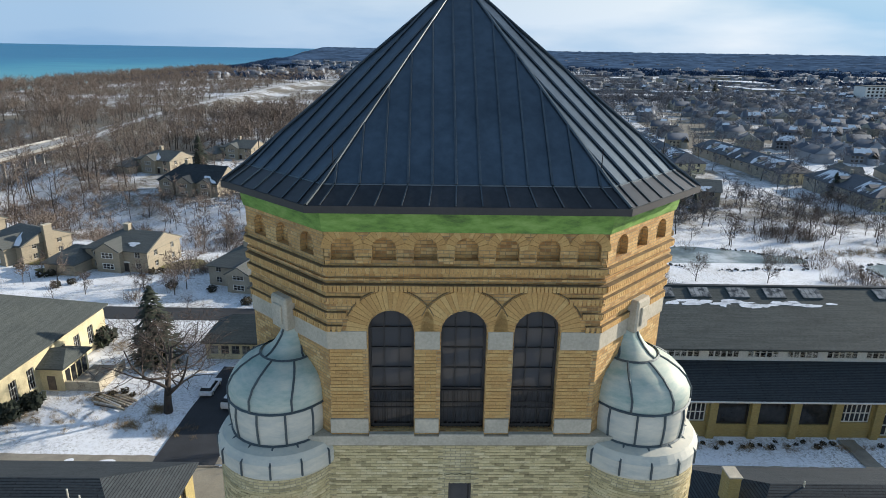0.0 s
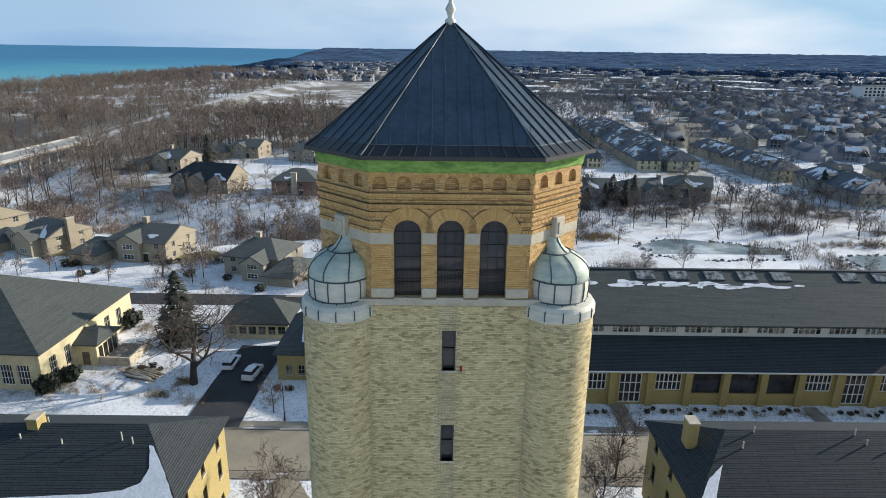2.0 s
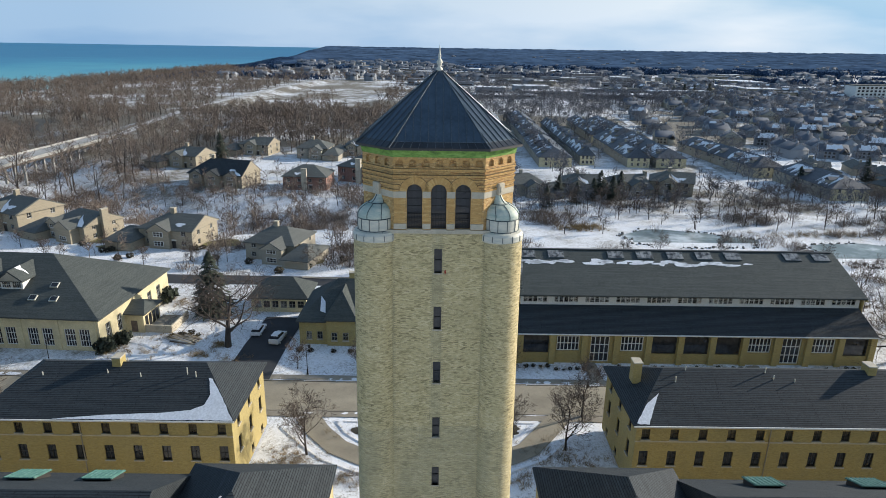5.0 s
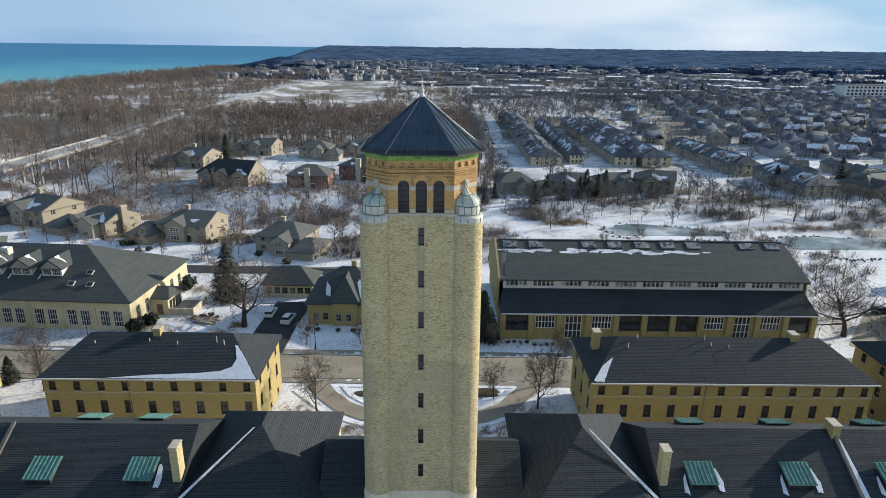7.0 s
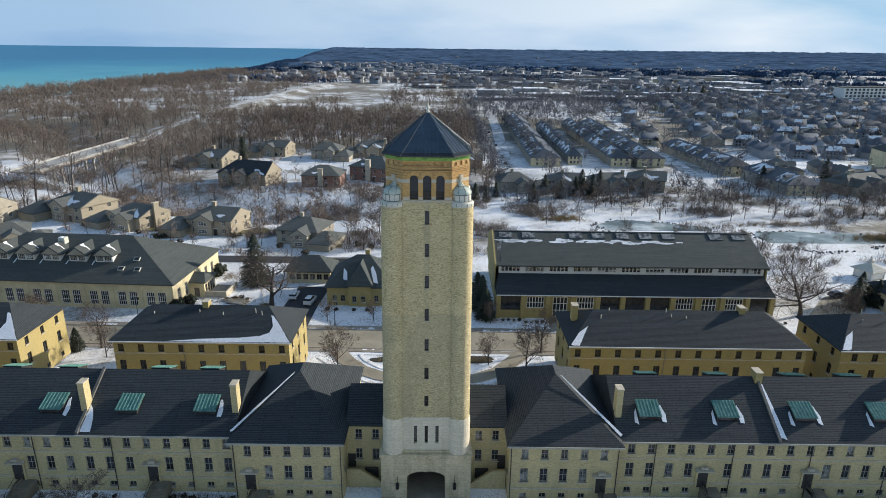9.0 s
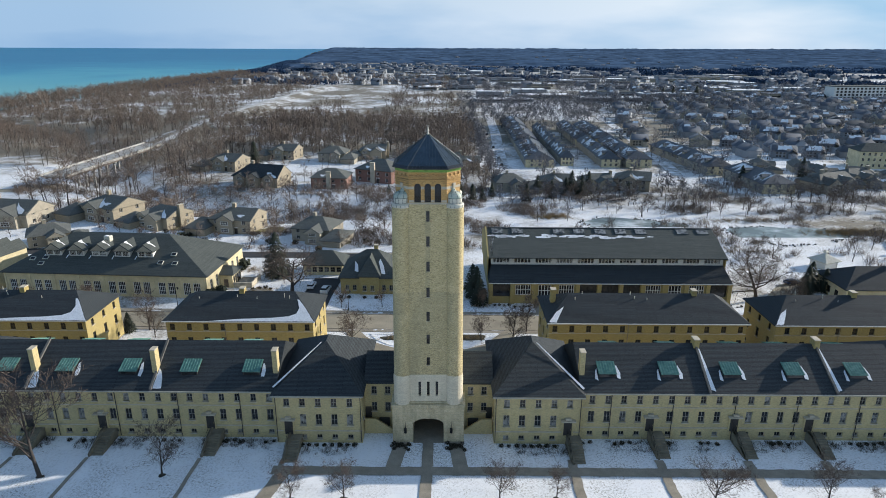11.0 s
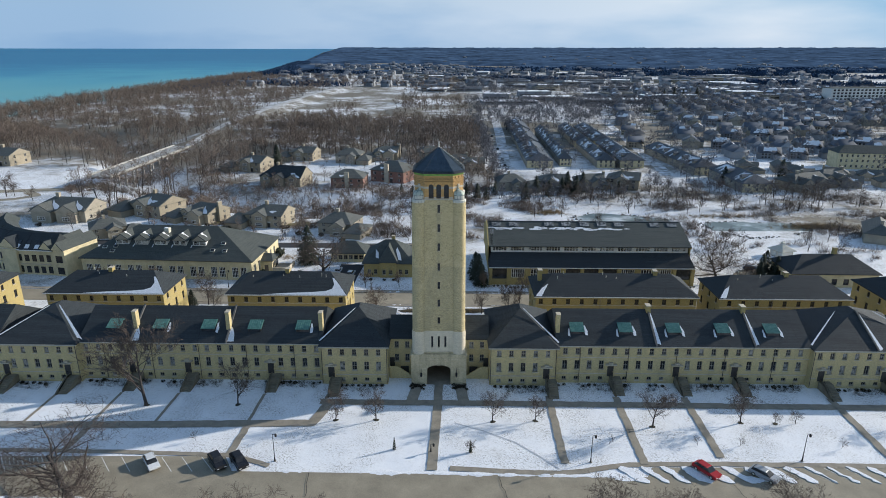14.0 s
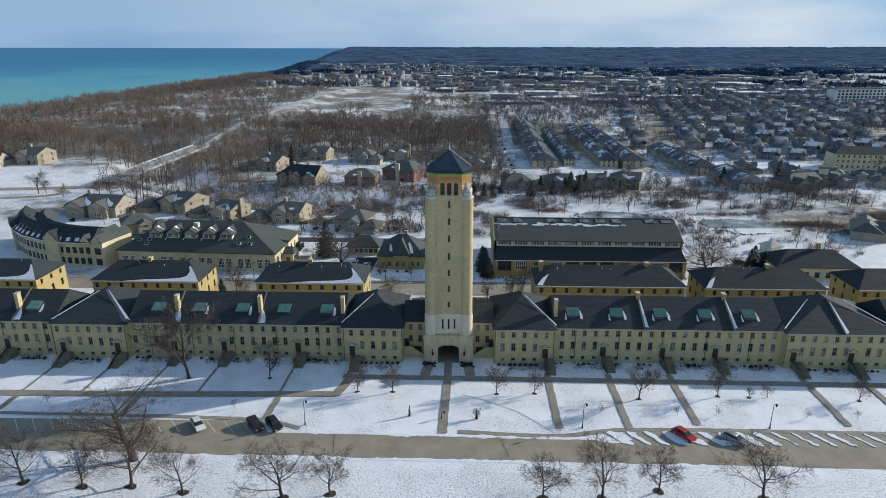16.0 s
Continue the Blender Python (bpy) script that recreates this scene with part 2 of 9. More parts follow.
plain("reeds", (0.26, 0.19, 0.10), 0.95, var=0.3, coarse=0.3, fine=5)
plain("grass", (0.17, 0.155, 0.06), 0.95, var=0.35, coarse=0.4, fine=6)
masonry("house_shingle", [(0.118, 0.126, 0.115), (0.088, 0.095, 0.088)], (0.04, 0.042, 0.042), 5.0, 0.2, 0.022, rough=0.8, stain=0.4, stain_col=(0.115, 0.115, 0.108), bump=0.8, coarse=0.2, mottle=0.3)
# blue-grey town slate; part of the blue is painted haze
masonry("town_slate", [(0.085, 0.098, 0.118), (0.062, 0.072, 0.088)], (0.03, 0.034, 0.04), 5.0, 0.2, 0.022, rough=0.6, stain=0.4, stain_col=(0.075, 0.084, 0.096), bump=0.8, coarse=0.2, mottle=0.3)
plain("brown_shingle", (0.088, 0.084, 0.086), 0.9, var=0.3, coarse=0.3, fine=5)
plain("rubble", (0.13, 0.125, 0.115), 0.9, var=0.3, coarse=0.8, fine=5)
plain("needles", (0.034, 0.043, 0.028), 0.9, var=0.4, coarse=0.6, fine=5)
plain("hedge", (0.045, 0.04, 0.026), 0.95, var=0.4, coarse=0.6, fine=5)
plain("snow", (0.80, 0.81, 0.83), 0.65, var=0.05, coarse=0.5, fine=4, bump=0.25)
plain("trodden_snow", (0.52, 0.54, 0.57), 0.8, var=0.15, coarse=0.8, fine=6, bump=0.3)
plain("sash", (0.40, 0.375, 0.31), 0.6, var=0.12)
plain("rubber", (0.02, 0.02, 0.02), 0.8, bump=0.02)


def copper_green(name, a, b_, c_):
    m, n, l, b = nodes_of(name, 0.65, 0.1)
    p = n.new("ShaderNodeNewGeometry").outputs["Position"]
    mpn = n.new("ShaderNodeMapping")
    mpn.inputs["Scale"].default_value = (1, 1, 3.0)
    l.new(p, mpn.inputs["Vector"])
    f = noise_node(n, l, mpn.outputs["Vector"], 1.6, 6, 0.7)
    c = ramp_node(n, l, f, [(0.3, a), (0.5, b_), (0.68, c_)])
    l.new(c, b.inputs["Base Color"])
    bump_node(n, l, b, f, 0.15)


copper_green("patina", (0.05, 0.10, 0.025), (0.165, 0.31, 0.055), (0.27, 0.41, 0.11))
copper_green("patina_blue", (0.05, 0.135, 0.115), (0.09, 0.215, 0.18), (0.16, 0.29, 0.245))
copper_green("lead", (0.42, 0.435, 0.39), (0.56, 0.54, 0.455), (0.66, 0.615, 0.50))
copper_green("lead_green", (0.25, 0.36, 0.31), (0.43, 0.48, 0.41), (0.58, 0.57, 0.46))

m, n, l, b = nodes_of("glass_dark", 0.06)      # opaque window pane, the dimness of the room put into its colour
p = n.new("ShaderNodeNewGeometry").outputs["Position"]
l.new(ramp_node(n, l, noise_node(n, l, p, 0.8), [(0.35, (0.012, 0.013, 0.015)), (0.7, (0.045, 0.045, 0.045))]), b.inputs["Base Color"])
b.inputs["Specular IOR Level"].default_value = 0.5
m, n, l, b = nodes_of("glass_blind", 0.08)      # window glass before a pale blind
p = n.new("ShaderNodeNewGeometry").outputs["Position"]
l.new(ramp_node(n, l, noise_node(n, l, p, 1.1), [(0.4, (0.05, 0.05, 0.048)), (0.55, (0.26, 0.255, 0.24)), (0.7, (0.36, 0.355, 0.34))]), b.inputs["Base Color"])
# belfry glass, its tint darkened to stand for a dim interior
m, n, l, b = nodes_of("glass_dimmed", 0.02)
b.inputs["Base Color"].default_value, b.inputs["Transmission Weight"].default_value = (0.12, 0.12, 0.125, 1), 0.35
b.inputs["IOR"].default_value = 1.1

m, n, l, b = nodes_of("brick_piece", 0.85)       # single bricks, each of its own tone
oi = n.new("ShaderNodeObjectInfo").outputs["Random"]
p = n.new("ShaderNodeNewGeometry").outputs["Position"]
f = noise_node(n, l, p, 25.0, 4, 0.7)
c = ramp_node(n, l, oi, [(0.0, (0.48, 0.28, 0.095)), (0.3, (0.525, 0.31, 0.108)), (0.7, (0.56, 0.34, 0.12)), (1.0, (0.595, 0.385, 0.15))])
l.new(mix_node(n, l, 0.8, c, ramp_node(n, l, f, [(0.25, (0.7,) * 3), (0.75, (1.2,) * 3)]), "MULTIPLY"), b.inputs["Base Color"])
bump_node(n, l, b, f, 0.4)

m, n, l, b = nodes_of("brick_course_piece", 0.85)       # bricks of the shaft
isl = n.new("ShaderNodeNewGeometry")
f = noise_node(n, l, isl.outputs["Position"], 25.0, 4, 0.7)
patch = noise_node(n, l, isl.outputs["Position"], 0.7, 4, 0.65)
k = n.new("ShaderNodeMath")
k.operation, k.inputs[1].default_value = "MULTIPLY_ADD", 0.9
l.new(patch, k.inputs[0])
l.new(isl.outputs["Random Per Island"], k.inputs[2])
k2 = n.new("ShaderNodeMath")
k2.operation, k2.inputs[1].default_value = "SUBTRACT", 0.45
l.new(k.outputs["Value"], k2.inputs[0])
c = ramp_node(n, l, k2.outputs["Value"], TOWER_TONES)
flat = n.new("ShaderNodeMapping")          # spalled and sooty faces
flat.inputs["Scale"].default_value = (1.0, 1.0, 2.6)
l.new(isl.outputs["Position"], flat.inputs["Vector"])
c = mix_node(n, l, 1.0, c, ramp_node(n, l, noise_node(n, l, flat.outputs["Vector"], 5.0, 6, 0.75), [(0.34, (0.45, 0.43, 0.40)), (0.45, (0.96,) * 3), (0.7, (1.1, 1.1, 1.08))]), "MULTIPLY")
l.new(mix_node(n, l, 0.8, c, ramp_node(n, l, f, [(0.25, (0.75,) * 3), (0.75, (1.15,) * 3)]), "MULTIPLY"), b.inputs["Base Color"])
bump_node(n, l, b, f, 0.4)

# lake: turquoise near the tower to deep blue farther from it
m, n, l, b = nodes_of("lake_water", 0.4)
b.inputs["Specular IOR Level"].default_value = 0.04
p = n.new("ShaderNodeNewGeometry").outputs["Position"]
sx = n.new("ShaderNodeSeparateXYZ")
l.new(p, sx.inputs["Vector"])
mpn = n.new("ShaderNodeMapping")
mpn.inputs["Scale"].default_value = (0.004, 0.0012, 1)
l.new(p, mpn.inputs["Vector"])
nz = noise_node(n, l, mpn.outputs["Vector"], 1.0, 5, 0.6)
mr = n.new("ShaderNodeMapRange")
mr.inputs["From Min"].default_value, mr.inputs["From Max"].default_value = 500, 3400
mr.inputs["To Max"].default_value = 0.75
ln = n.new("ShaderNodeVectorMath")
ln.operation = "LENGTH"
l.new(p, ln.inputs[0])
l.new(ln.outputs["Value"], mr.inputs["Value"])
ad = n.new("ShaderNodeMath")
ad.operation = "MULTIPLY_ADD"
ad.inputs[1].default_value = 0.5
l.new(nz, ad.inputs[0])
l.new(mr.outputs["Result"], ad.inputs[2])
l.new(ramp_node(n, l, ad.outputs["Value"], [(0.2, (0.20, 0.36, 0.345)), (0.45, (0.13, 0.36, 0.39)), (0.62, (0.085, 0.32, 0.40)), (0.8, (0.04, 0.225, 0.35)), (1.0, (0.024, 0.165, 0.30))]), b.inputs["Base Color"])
w2 = noise_node(n, l, p, 0.25, 4)
bump_node(n, l, b, w2, 0.4, 0.5)

# street under packed snow with worn tracks
m, n, l, b = nodes_of("snowy_road", 0.85)
p = n.new("ShaderNodeNewGeometry").outputs["Position"]
f = noise_node(n, l, p, 0.22, 6, 0.7)
l.new(ramp_node(n, l, f, [(0.38, (0.24, 0.225, 0.2)), (0.5, (0.5, 0.5, 0.5)), (0.6, (0.75, 0.76, 0.78))]), b.inputs["Base Color"])

# pale worn road on a bank
m, n, l, b = nodes_of("pale_road", 0.85)
p = n.new("ShaderNodeNewGeometry").outputs["Position"]
l.new(ramp_node(n, l, noise_node(n, l, p, 0.3, 6, 0.7), [(0.35, (0.36, 0.345, 0.32)), (0.6, (0.55, 0.545, 0.53))]), b.inputs["Base Color"])

# frozen pond
m, n, l, b = nodes_of("pond_ice", 0.25)
p = n.new("ShaderNodeNewGeometry").outputs["Position"]
l.new(ramp_node(n, l, noise_node(n, l, p, 0.09, 5, 0.6), [(0.42, (0.12, 0.14, 0.125)), (0.54, (0.22, 0.245, 0.225)), (0.68, (0.55, 0.57, 0.57))]), b.inputs["Base Color"])

# snow-covered ground with grass and leaf litter showing through
m, n, l, b = nodes_of("snowy_ground", 0.8)
p = n.new("ShaderNodeNewGeometry").outputs["Position"]
s3 = n.new("ShaderNodeSeparateXYZ")
l.new(p, s3.inputs["Vector"])
big, mid, fin = noise_node(n, l, p, 0.012, 4), noise_node(n, l, p, 0.11, 6, 0.65), noise_node(n, l, p, 1.7, 5, 0.7)
earth = ramp_node(n, l, noise_node(n, l, p, 0.5, 5), [(0.3, (0.075, 0.062, 0.04)), (0.5, (0.13, 0.105, 0.065)), (0.7, (0.19, 0.155, 0.09))])
white = ramp_node(n, l, mid, [(0.3, (0.78, 0.80, 0.83)), (0.7, (0.88, 0.885, 0.89))])


def mathn(op, a, b2):
    q = n.new("ShaderNodeMath")
    q.operation = op
    for i, v in enumerate((a, b2)):
        if isinstance(v, (int, float)):
            q.inputs[i].default_value = v
        else:
            l.new(v, q.inputs[i])
    return q.outputs["Value"]


sumn = mathn("ADD", mathn("MULTIPLY", big, 0.9), mathn("ADD", mathn("MULTIPLY", mid, 0.55), mathn("MULTIPLY", fin, 0.42)))


def ease(sock, a, b2, lo, hi):
    q = n.new("ShaderNodeMapRange")
    q.inputs["From Min"].default_value, q.inputs["From Max"].default_value = a, b2
    q.inputs["To Min"].default_value, q.inputs["To Max"].default_value = lo, hi
    l.new(sock, q.inputs["Value"])
    return q.outputs["Result"]


# litter lies thick in the woods by the lake, thinner in the gardens, and the mown south lawn is nearly clean
X3, Y3 = s3.outputs["X"], s3.outputs["Y"]
wood = mathn("ADD", mathn("MULTIPLY", mathn("MULTIPLY", ease(X3, -30, -75, 0.0, 0.06), ease(X3, -195, -180, 0.0, 1.0)), mathn("MULTIPLY", ease(Y3, 470, 540, 0.0, 1.0), ease(Y3, 1100, 950, 0.0, 1.0))), mathn("ADD", mathn("MULTIPLY", ease(X3, -195, -235, 0.0, 0.075), ease(Y3, 260, 300, 0.0, 1.0)), mathn("ADD", mathn("MULTIPLY", mathn("MULTIPLY", ease(X3, -105, -130, 0.0, 0.05), ease(Y3, 230, 260, 0.0, 1.0)), ease(Y3, 540, 480, 0.0, 1.0)), mathn("MULTIPLY", ease(X3, -80, -40, 0.0, 0.035), mathn("MULTIPLY", ease(Y3, 300, 360, 0.0, 1.0), ease(Y3, 1000, 900, 0.0, 1.0))))))
meadow = mathn("MULTIPLY", ease(X3, -190, -215, 0.0, -0.09), ease(Y3, 262, 245, 0.0, 1.0))
town = mathn("MULTIPLY", ease(X3, 10, 70, 0.0, -0.07), ease(Y3, 175, 235, 0.0, 1.0))
north = mathn("ADD", mathn("ADD", ease(Y3, 20, 45, -0.62, -0.47), mathn("MULTIPLY", ease(Y3, 92, 118, 0.0, 0.055), ease(X3, 5, 40, 0.0, 1.0))), mathn("ADD", ease(Y3, 40, 300, 0.0, 0.10), mathn("ADD", mathn("ADD", ease(Y3, 420, 600, 0.0, 0.03), mathn("MULTIPLY", ease(Y3, 270, 300, 0.0, 0.10), ease(Y3, 480, 500, 1.0, 0.0))), ease(Y3, 1300, 2000, 0.0, 0.25))))
sumw = mathn("ADD", mathn("ADD", sumn, meadow), mathn("ADD", wood, mathn("ADD", town, north)))
fac = ramp_node(n, l, sumw, [(0.46, (0,) * 3), (0.54, (0.22,) * 3), (0.68, (0.95,) * 3)])
speck = ramp_node(n, l, noise_node(n, l, p, 2.6, 8, 0.85), [(0.5, (0,) * 3), (0.6, (1,) * 3)])
thin = ramp_node(n, l, mathn("ADD", noise_node(n, l, p, 0.07, 5, 0.7), mathn("ADD", ease(Y3, 20, 60, -0.05, 0.05), ease(Y3, -37, -43, 0.0, 0.27))), [(0.36, (0.0,) * 3), (0.6, (0.8,) * 3)])
tuft = mathn("MULTIPLY", ramp_node(n, l, noise_node(n, l, p, 3.4, 6, 0.8), [(0.515, (0,) * 3), (0.59, (0.85,) * 3)]), ramp_node(n, l, noise_node(n, l, p, 0.10, 4, 0.65), [(0.46, (0,) * 3), (0.58, (1,) * 3)]))
cover = mathn("MAXIMUM", mathn("MAXIMUM", fac, tuft), mathn("MULTIPLY", speck, thin))
l.new(mix_node(n, l, cover, white, earth), b.inputs["Base Color"])
bump_node(n, l, b, mathn("ADD", mathn("MULTIPLY", fin, 0.5), noise_node(n, l, p, 0.3, 3, 0.5)), 0.6, 0.10)


# ---- building helpers ----
def uv_all(bm):
    """Surface coordinates in metres: along the level line of each face, and up its slope."""
    lay = bm.loops.layers.uv.verify()
    for f in bm.faces:
        nrm = f.normal if f.normal.length > 0 else Vector((0, 0, 1))
        t = Vector((0, 0, 1)).cross(nrm)
        t = t.normalized() if t.length > 1e-3 else Vector((1, 0, 0))
        s = nrm.cross(t)
        for lp in f.loops:
            lp[lay].uv = (lp.vert.co.dot(t), lp.vert.co.dot(s))


def mesh_of(name, bm, material, smooth=False, uv=True):
    bm.normal_update()
    if uv:
        uv_all(bm)
    me = bpy.data.meshes.new(name)
    bm.to_mesh(me)
    bm.free()
    me.materials.append(MATS[material])
    if smooth:
        for q in me.polygons:
            q.use_smooth = True
    return me


def part(name, bm, material, parent, label="", m=None, smooth=False, uv=True):
    """One mesh object under a thing or a part; bm may be a bmesh or a ready mesh."""
    me = bm if isinstance(bm, bpy.types.Mesh) else mesh_of(name, bm, material, smooth, uv)
    ob = new(name, me)
    ob.parent = parent
    if m is not None:
        ob.matrix_basis = m
    if label:
        ob["label"] = label
    return ob


def thing(name, label, category, m, group="", kind=""):
    ob = new(name)
    ob.matrix_basis = m
    return tagged(ob, label, category, group, kind)


def solid(name, bm, material, label, category="", kind="", group="", m=None, smooth=False):
    ob = new(name, mesh_of(name, bm, material, smooth))
    if m is not None:
        ob.matrix_basis = m
    return tagged(ob, label, category, group, kind)


def box(bm, x0, x1, y0, y1, z0, z1, m=None, bevel=0.0):
    r = bmesh.ops.create_cube(bm, size=1.0)
    t = Matrix.Translation(((x0 + x1) / 2, (y0 + y1) / 2, (z0 + z1) / 2)) @ Matrix.Diagonal((abs(x1 - x0), abs(y1 - y0), abs(z1 - z0), 1))
    bmesh.ops.transform(bm, matrix=(m @ t) if m is not None else t, verts=r["verts"])
    if bevel:
        es = {e for v in r["verts"] for e in v.link_edges}
        bmesh.ops.bevel(bm, geom=list(es), offset=bevel, segments=1, affect="EDGES")
    return bm


def newbox(*a, **k):
    return box(bmesh.new(), *a, **k)


def poly(bm, pts, flip=False):
    vs = [bm.verts.new(p) for p in pts]
    return bm.faces.new(vs[::-1] if flip else vs)


def prism(bm, outline, z0, z1, cap=True):
    """Closed upright prism over a counter-clockwise outline."""
    lo = [bm.verts.new((x, y, z0)) for x, y in outline]
    hi = [bm.verts.new((x, y, z1)) for x, y in outline]
    k = len(outline)
    for i in range(k):
        bm.faces.new((lo[i], lo[(i + 1) % k], hi[(i + 1) % k], hi[i]))
    if cap:
        bm.faces.new(hi)
        bm.faces.new(lo[::-1])
    return bm


def lathe(bm, profile, n=24, cx=0.0, cy=0.0, a0=0.0, a1=360.0):
    """Profile of (radius, z) turned round an upright axis."""
    full = abs(a1 - a0) >= 359.9
    cols = n if full else n + 1
    rings = []
    for r, z in profile:
        rings.append([bm.verts.new((cx + r * math.cos(radians(a0 + (a1 - a0) * i / n)), cy + r * math.sin(radians(a0 + (a1 - a0) * i / n)), z)) for i in range(cols)])
    for a, c in zip(rings, rings[1:]):
        for i in range(n):
            j = (i + 1) % cols
            bm.faces.new((a[i], a[j], c[j], c[i]))
    return bm


def tube(bm, p0, p1, r0, r1, n=5):
    p0, p1 = Vector(p0), Vector(p1)
    d = (p1 - p0).normalized()
    u = d.orthogonal().normalized()
    w = d.cross(u)
    a = [bm.verts.new(p0 + (u * math.cos(6.2832 * i / n) + w * math.sin(6.2832 * i / n)) * r0) for i in range(n)]
    c = [bm.verts.new(p1 + (u * math.cos(6.2832 * i / n) + w * math.sin(6.2832 * i / n)) * r1) for i in range(n)]
    for i in range(n):
        j = (i + 1) % n
        bm.faces.new((a[i], a[j], c[j], c[i]))
    bm.faces.new(a[::-1])
    bm.faces.new(c)
    return bm


def wall_face(bm, o, ux, length, height, openings, depth=0.22):
    """An upright wall from o along ux with rectangular openings (x, z, w, h) and their reveals; it faces ux x z."""
    o, ux = Vector(o), Vector(ux).normalized()
    inn = Vector((0, 0, 1)).cross(ux)
    P = lambda x, z, d=0.0: o + ux * x + Vector((0, 0, z)) + inn * d
    xs = sorted({0.0, length, *[q for a in openings for q in (a[0], a[0] + a[2])]})
    zs = sorted({0.0, height, *[q for a in openings for q in (a[1], a[1] + a[3])]})
    vert = {}
    V = lambda i, j: vert.setdefault((i, j), bm.verts.new(P(xs[i], zs[j]))) if (i, j) not in vert else vert[(i, j)]
    for j in range(len(zs) - 1):
        i = 0
        while i < len(xs) - 1:
            cz = (zs[j] + zs[j + 1]) / 2
            hole = lambda k: any(a[0] < (xs[k] + xs[k + 1]) / 2 < a[0] + a[2] and a[1] < cz < a[1] + a[3] for a in openings)
            if hole(i):
                i += 1
                continue
            bm.faces.new((V(i, j), V(i + 1, j), V(i + 1, j + 1), V(i, j + 1)))
            i += 1
    for x, z, w, h in openings:
        c = [(x, z), (x + w, z), (x + w, z + h), (x, z + h)]
        for (xa, za), (xb, zb) in zip(c, c[1:] + c[:1]):
            poly(bm, [P(xa, za), P(xa, za, depth), P(xb, zb, depth), P(xb, zb)])


def hip_roof(bm, x0, x1, y0, y1, ze, zr, hl, hr, lip=0.22):
    """Hipped or gabled (hl or hr = 0) roof with its ridge along x and a thick eave."""
    ym = (y0 + y1) / 2
    a, b2, c, d = (x0, y0, ze), (x1, y0, ze), (x1, y1, ze), (x0, y1, ze)
    rl, rr = (x0 + hl, ym, zr), (x1 - hr, ym, zr)
    pts = [bm.verts.new(q) for q in (a, b2, c, d, rl, rr)]
    lo = [bm.verts.new((q[0], q[1], q[2] - lip)) for q in (a, b2, c, d)]
    A, B, C, D, RL, RR = pts
    bm.faces.new((A, B, RR, RL))
    bm.faces.new((C, D, RL, RR))
    bm.faces.new((D, A, RL))
    bm.faces.new((B, C, RR))
    for i in range(4):
        bm.faces.new((lo[i], lo[(i + 1) % 4], pts[(i + 1) % 4], pts[i]))
    bm.faces.new(lo[::-1])
    return bm


WIN = {}


def window_mesh(w, h, cols, rows, arched, bar=0.035, fr=0.06):
    """Sash frame with glazing bars, its lower left corner at the origin, facing -y; and the pane behind it."""
    key = (round(w, 2), round(h, 2), cols, rows, arched)
    if key in WIN:
        return WIN[key]
    if w > 1.85:      # broad windows have stout mullions
        bar, fr = (0.14, 0.14) if w > 2.9 else (0.08, 0.11)
    bm = bmesh.new()
    box(bm, 0, fr, -0.02, 0.06, 0, h)
    box(bm, w - fr, w, -0.02, 0.06, 0, h)
    box(bm, fr, w - fr, -0.02, 0.06, h - fr, h)
    box(bm, fr, w - fr, -0.02, 0.06, 0, fr)
    for i in range(1, cols):
        box(bm, w * i / cols - bar / 2, w * i / cols + bar / 2, 0.0, 0.05, fr, h - fr)
    for j in range(1, rows):
        box(bm, fr, w - fr, 0.005, 0.045, h * j / rows - bar / 2, h * j / rows + bar / 2)
    if arched:
        k = 8
        r = w / 2
        rise = r * 0.55
        for s in (0, 1):
            pts = []
            for i in range(k + 1):
                a = math.pi / 2 * i / k
                x = r - r * math.cos(a)
                pts.append((x, h - rise + rise * math.sin(a)))
            ring = [(0.0, h)] + pts
            ring = [(q if s == 0 else w - q, z) for q, z in ring]
            f = poly(bm, [(x, -0.03, z) for x, z in ring], flip=(s == 0))
            ex = bmesh.ops.extrude_face_region(bm, geom=[f])
            bmesh.ops.translate(bm, vec=(0, 0.1, 0), verts=[v for v in ex["geom"] if isinstance(v, bmesh.types.BMVert)])
    WIN[key] = (bm, w, h)
    fm = {}
    WIN[key] = fm
    fm["bm"] = bm
    fm["w"], fm["h"] = w, h
    return fm


def add_window(parent, w, h, m, cols=2, rows=2, arched=False, frame="sash", sill=True, glass="glass_dark"):
    """One window: frame, pane and sill; alike windows share their meshes."""
    fm = window_mesh(w, h, cols, rows, arched)
    if frame not in fm:
        q = fm["bm"].copy()
        fm[frame] = mesh_of("window", q, frame)
    if glass not in fm:
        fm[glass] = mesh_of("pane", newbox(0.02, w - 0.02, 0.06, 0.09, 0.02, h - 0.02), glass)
    ob = part("window", fm[frame], None, parent, m=m)
    part("pane", fm[glass], None, ob, "dark window glass")
    if sill:
        if "sill" not in fm:
            fm["sill"] = mesh_of("sill", newbox(-0.08, w + 0.08, -0.3, 0.05, -0.14, -0.0), "stone")
        part("sill", fm["sill"], None, ob, "pale stone sill")
    return ob


SIDES = {"front": ((0, 0), (1, 0), 0), "right": ((1, 0), (0, 1), 90), "back": ((1, 1), (-1, 0), 180), "left": ((0, 1), (0, -1), -90)}


BLINDS = random.Random(2)


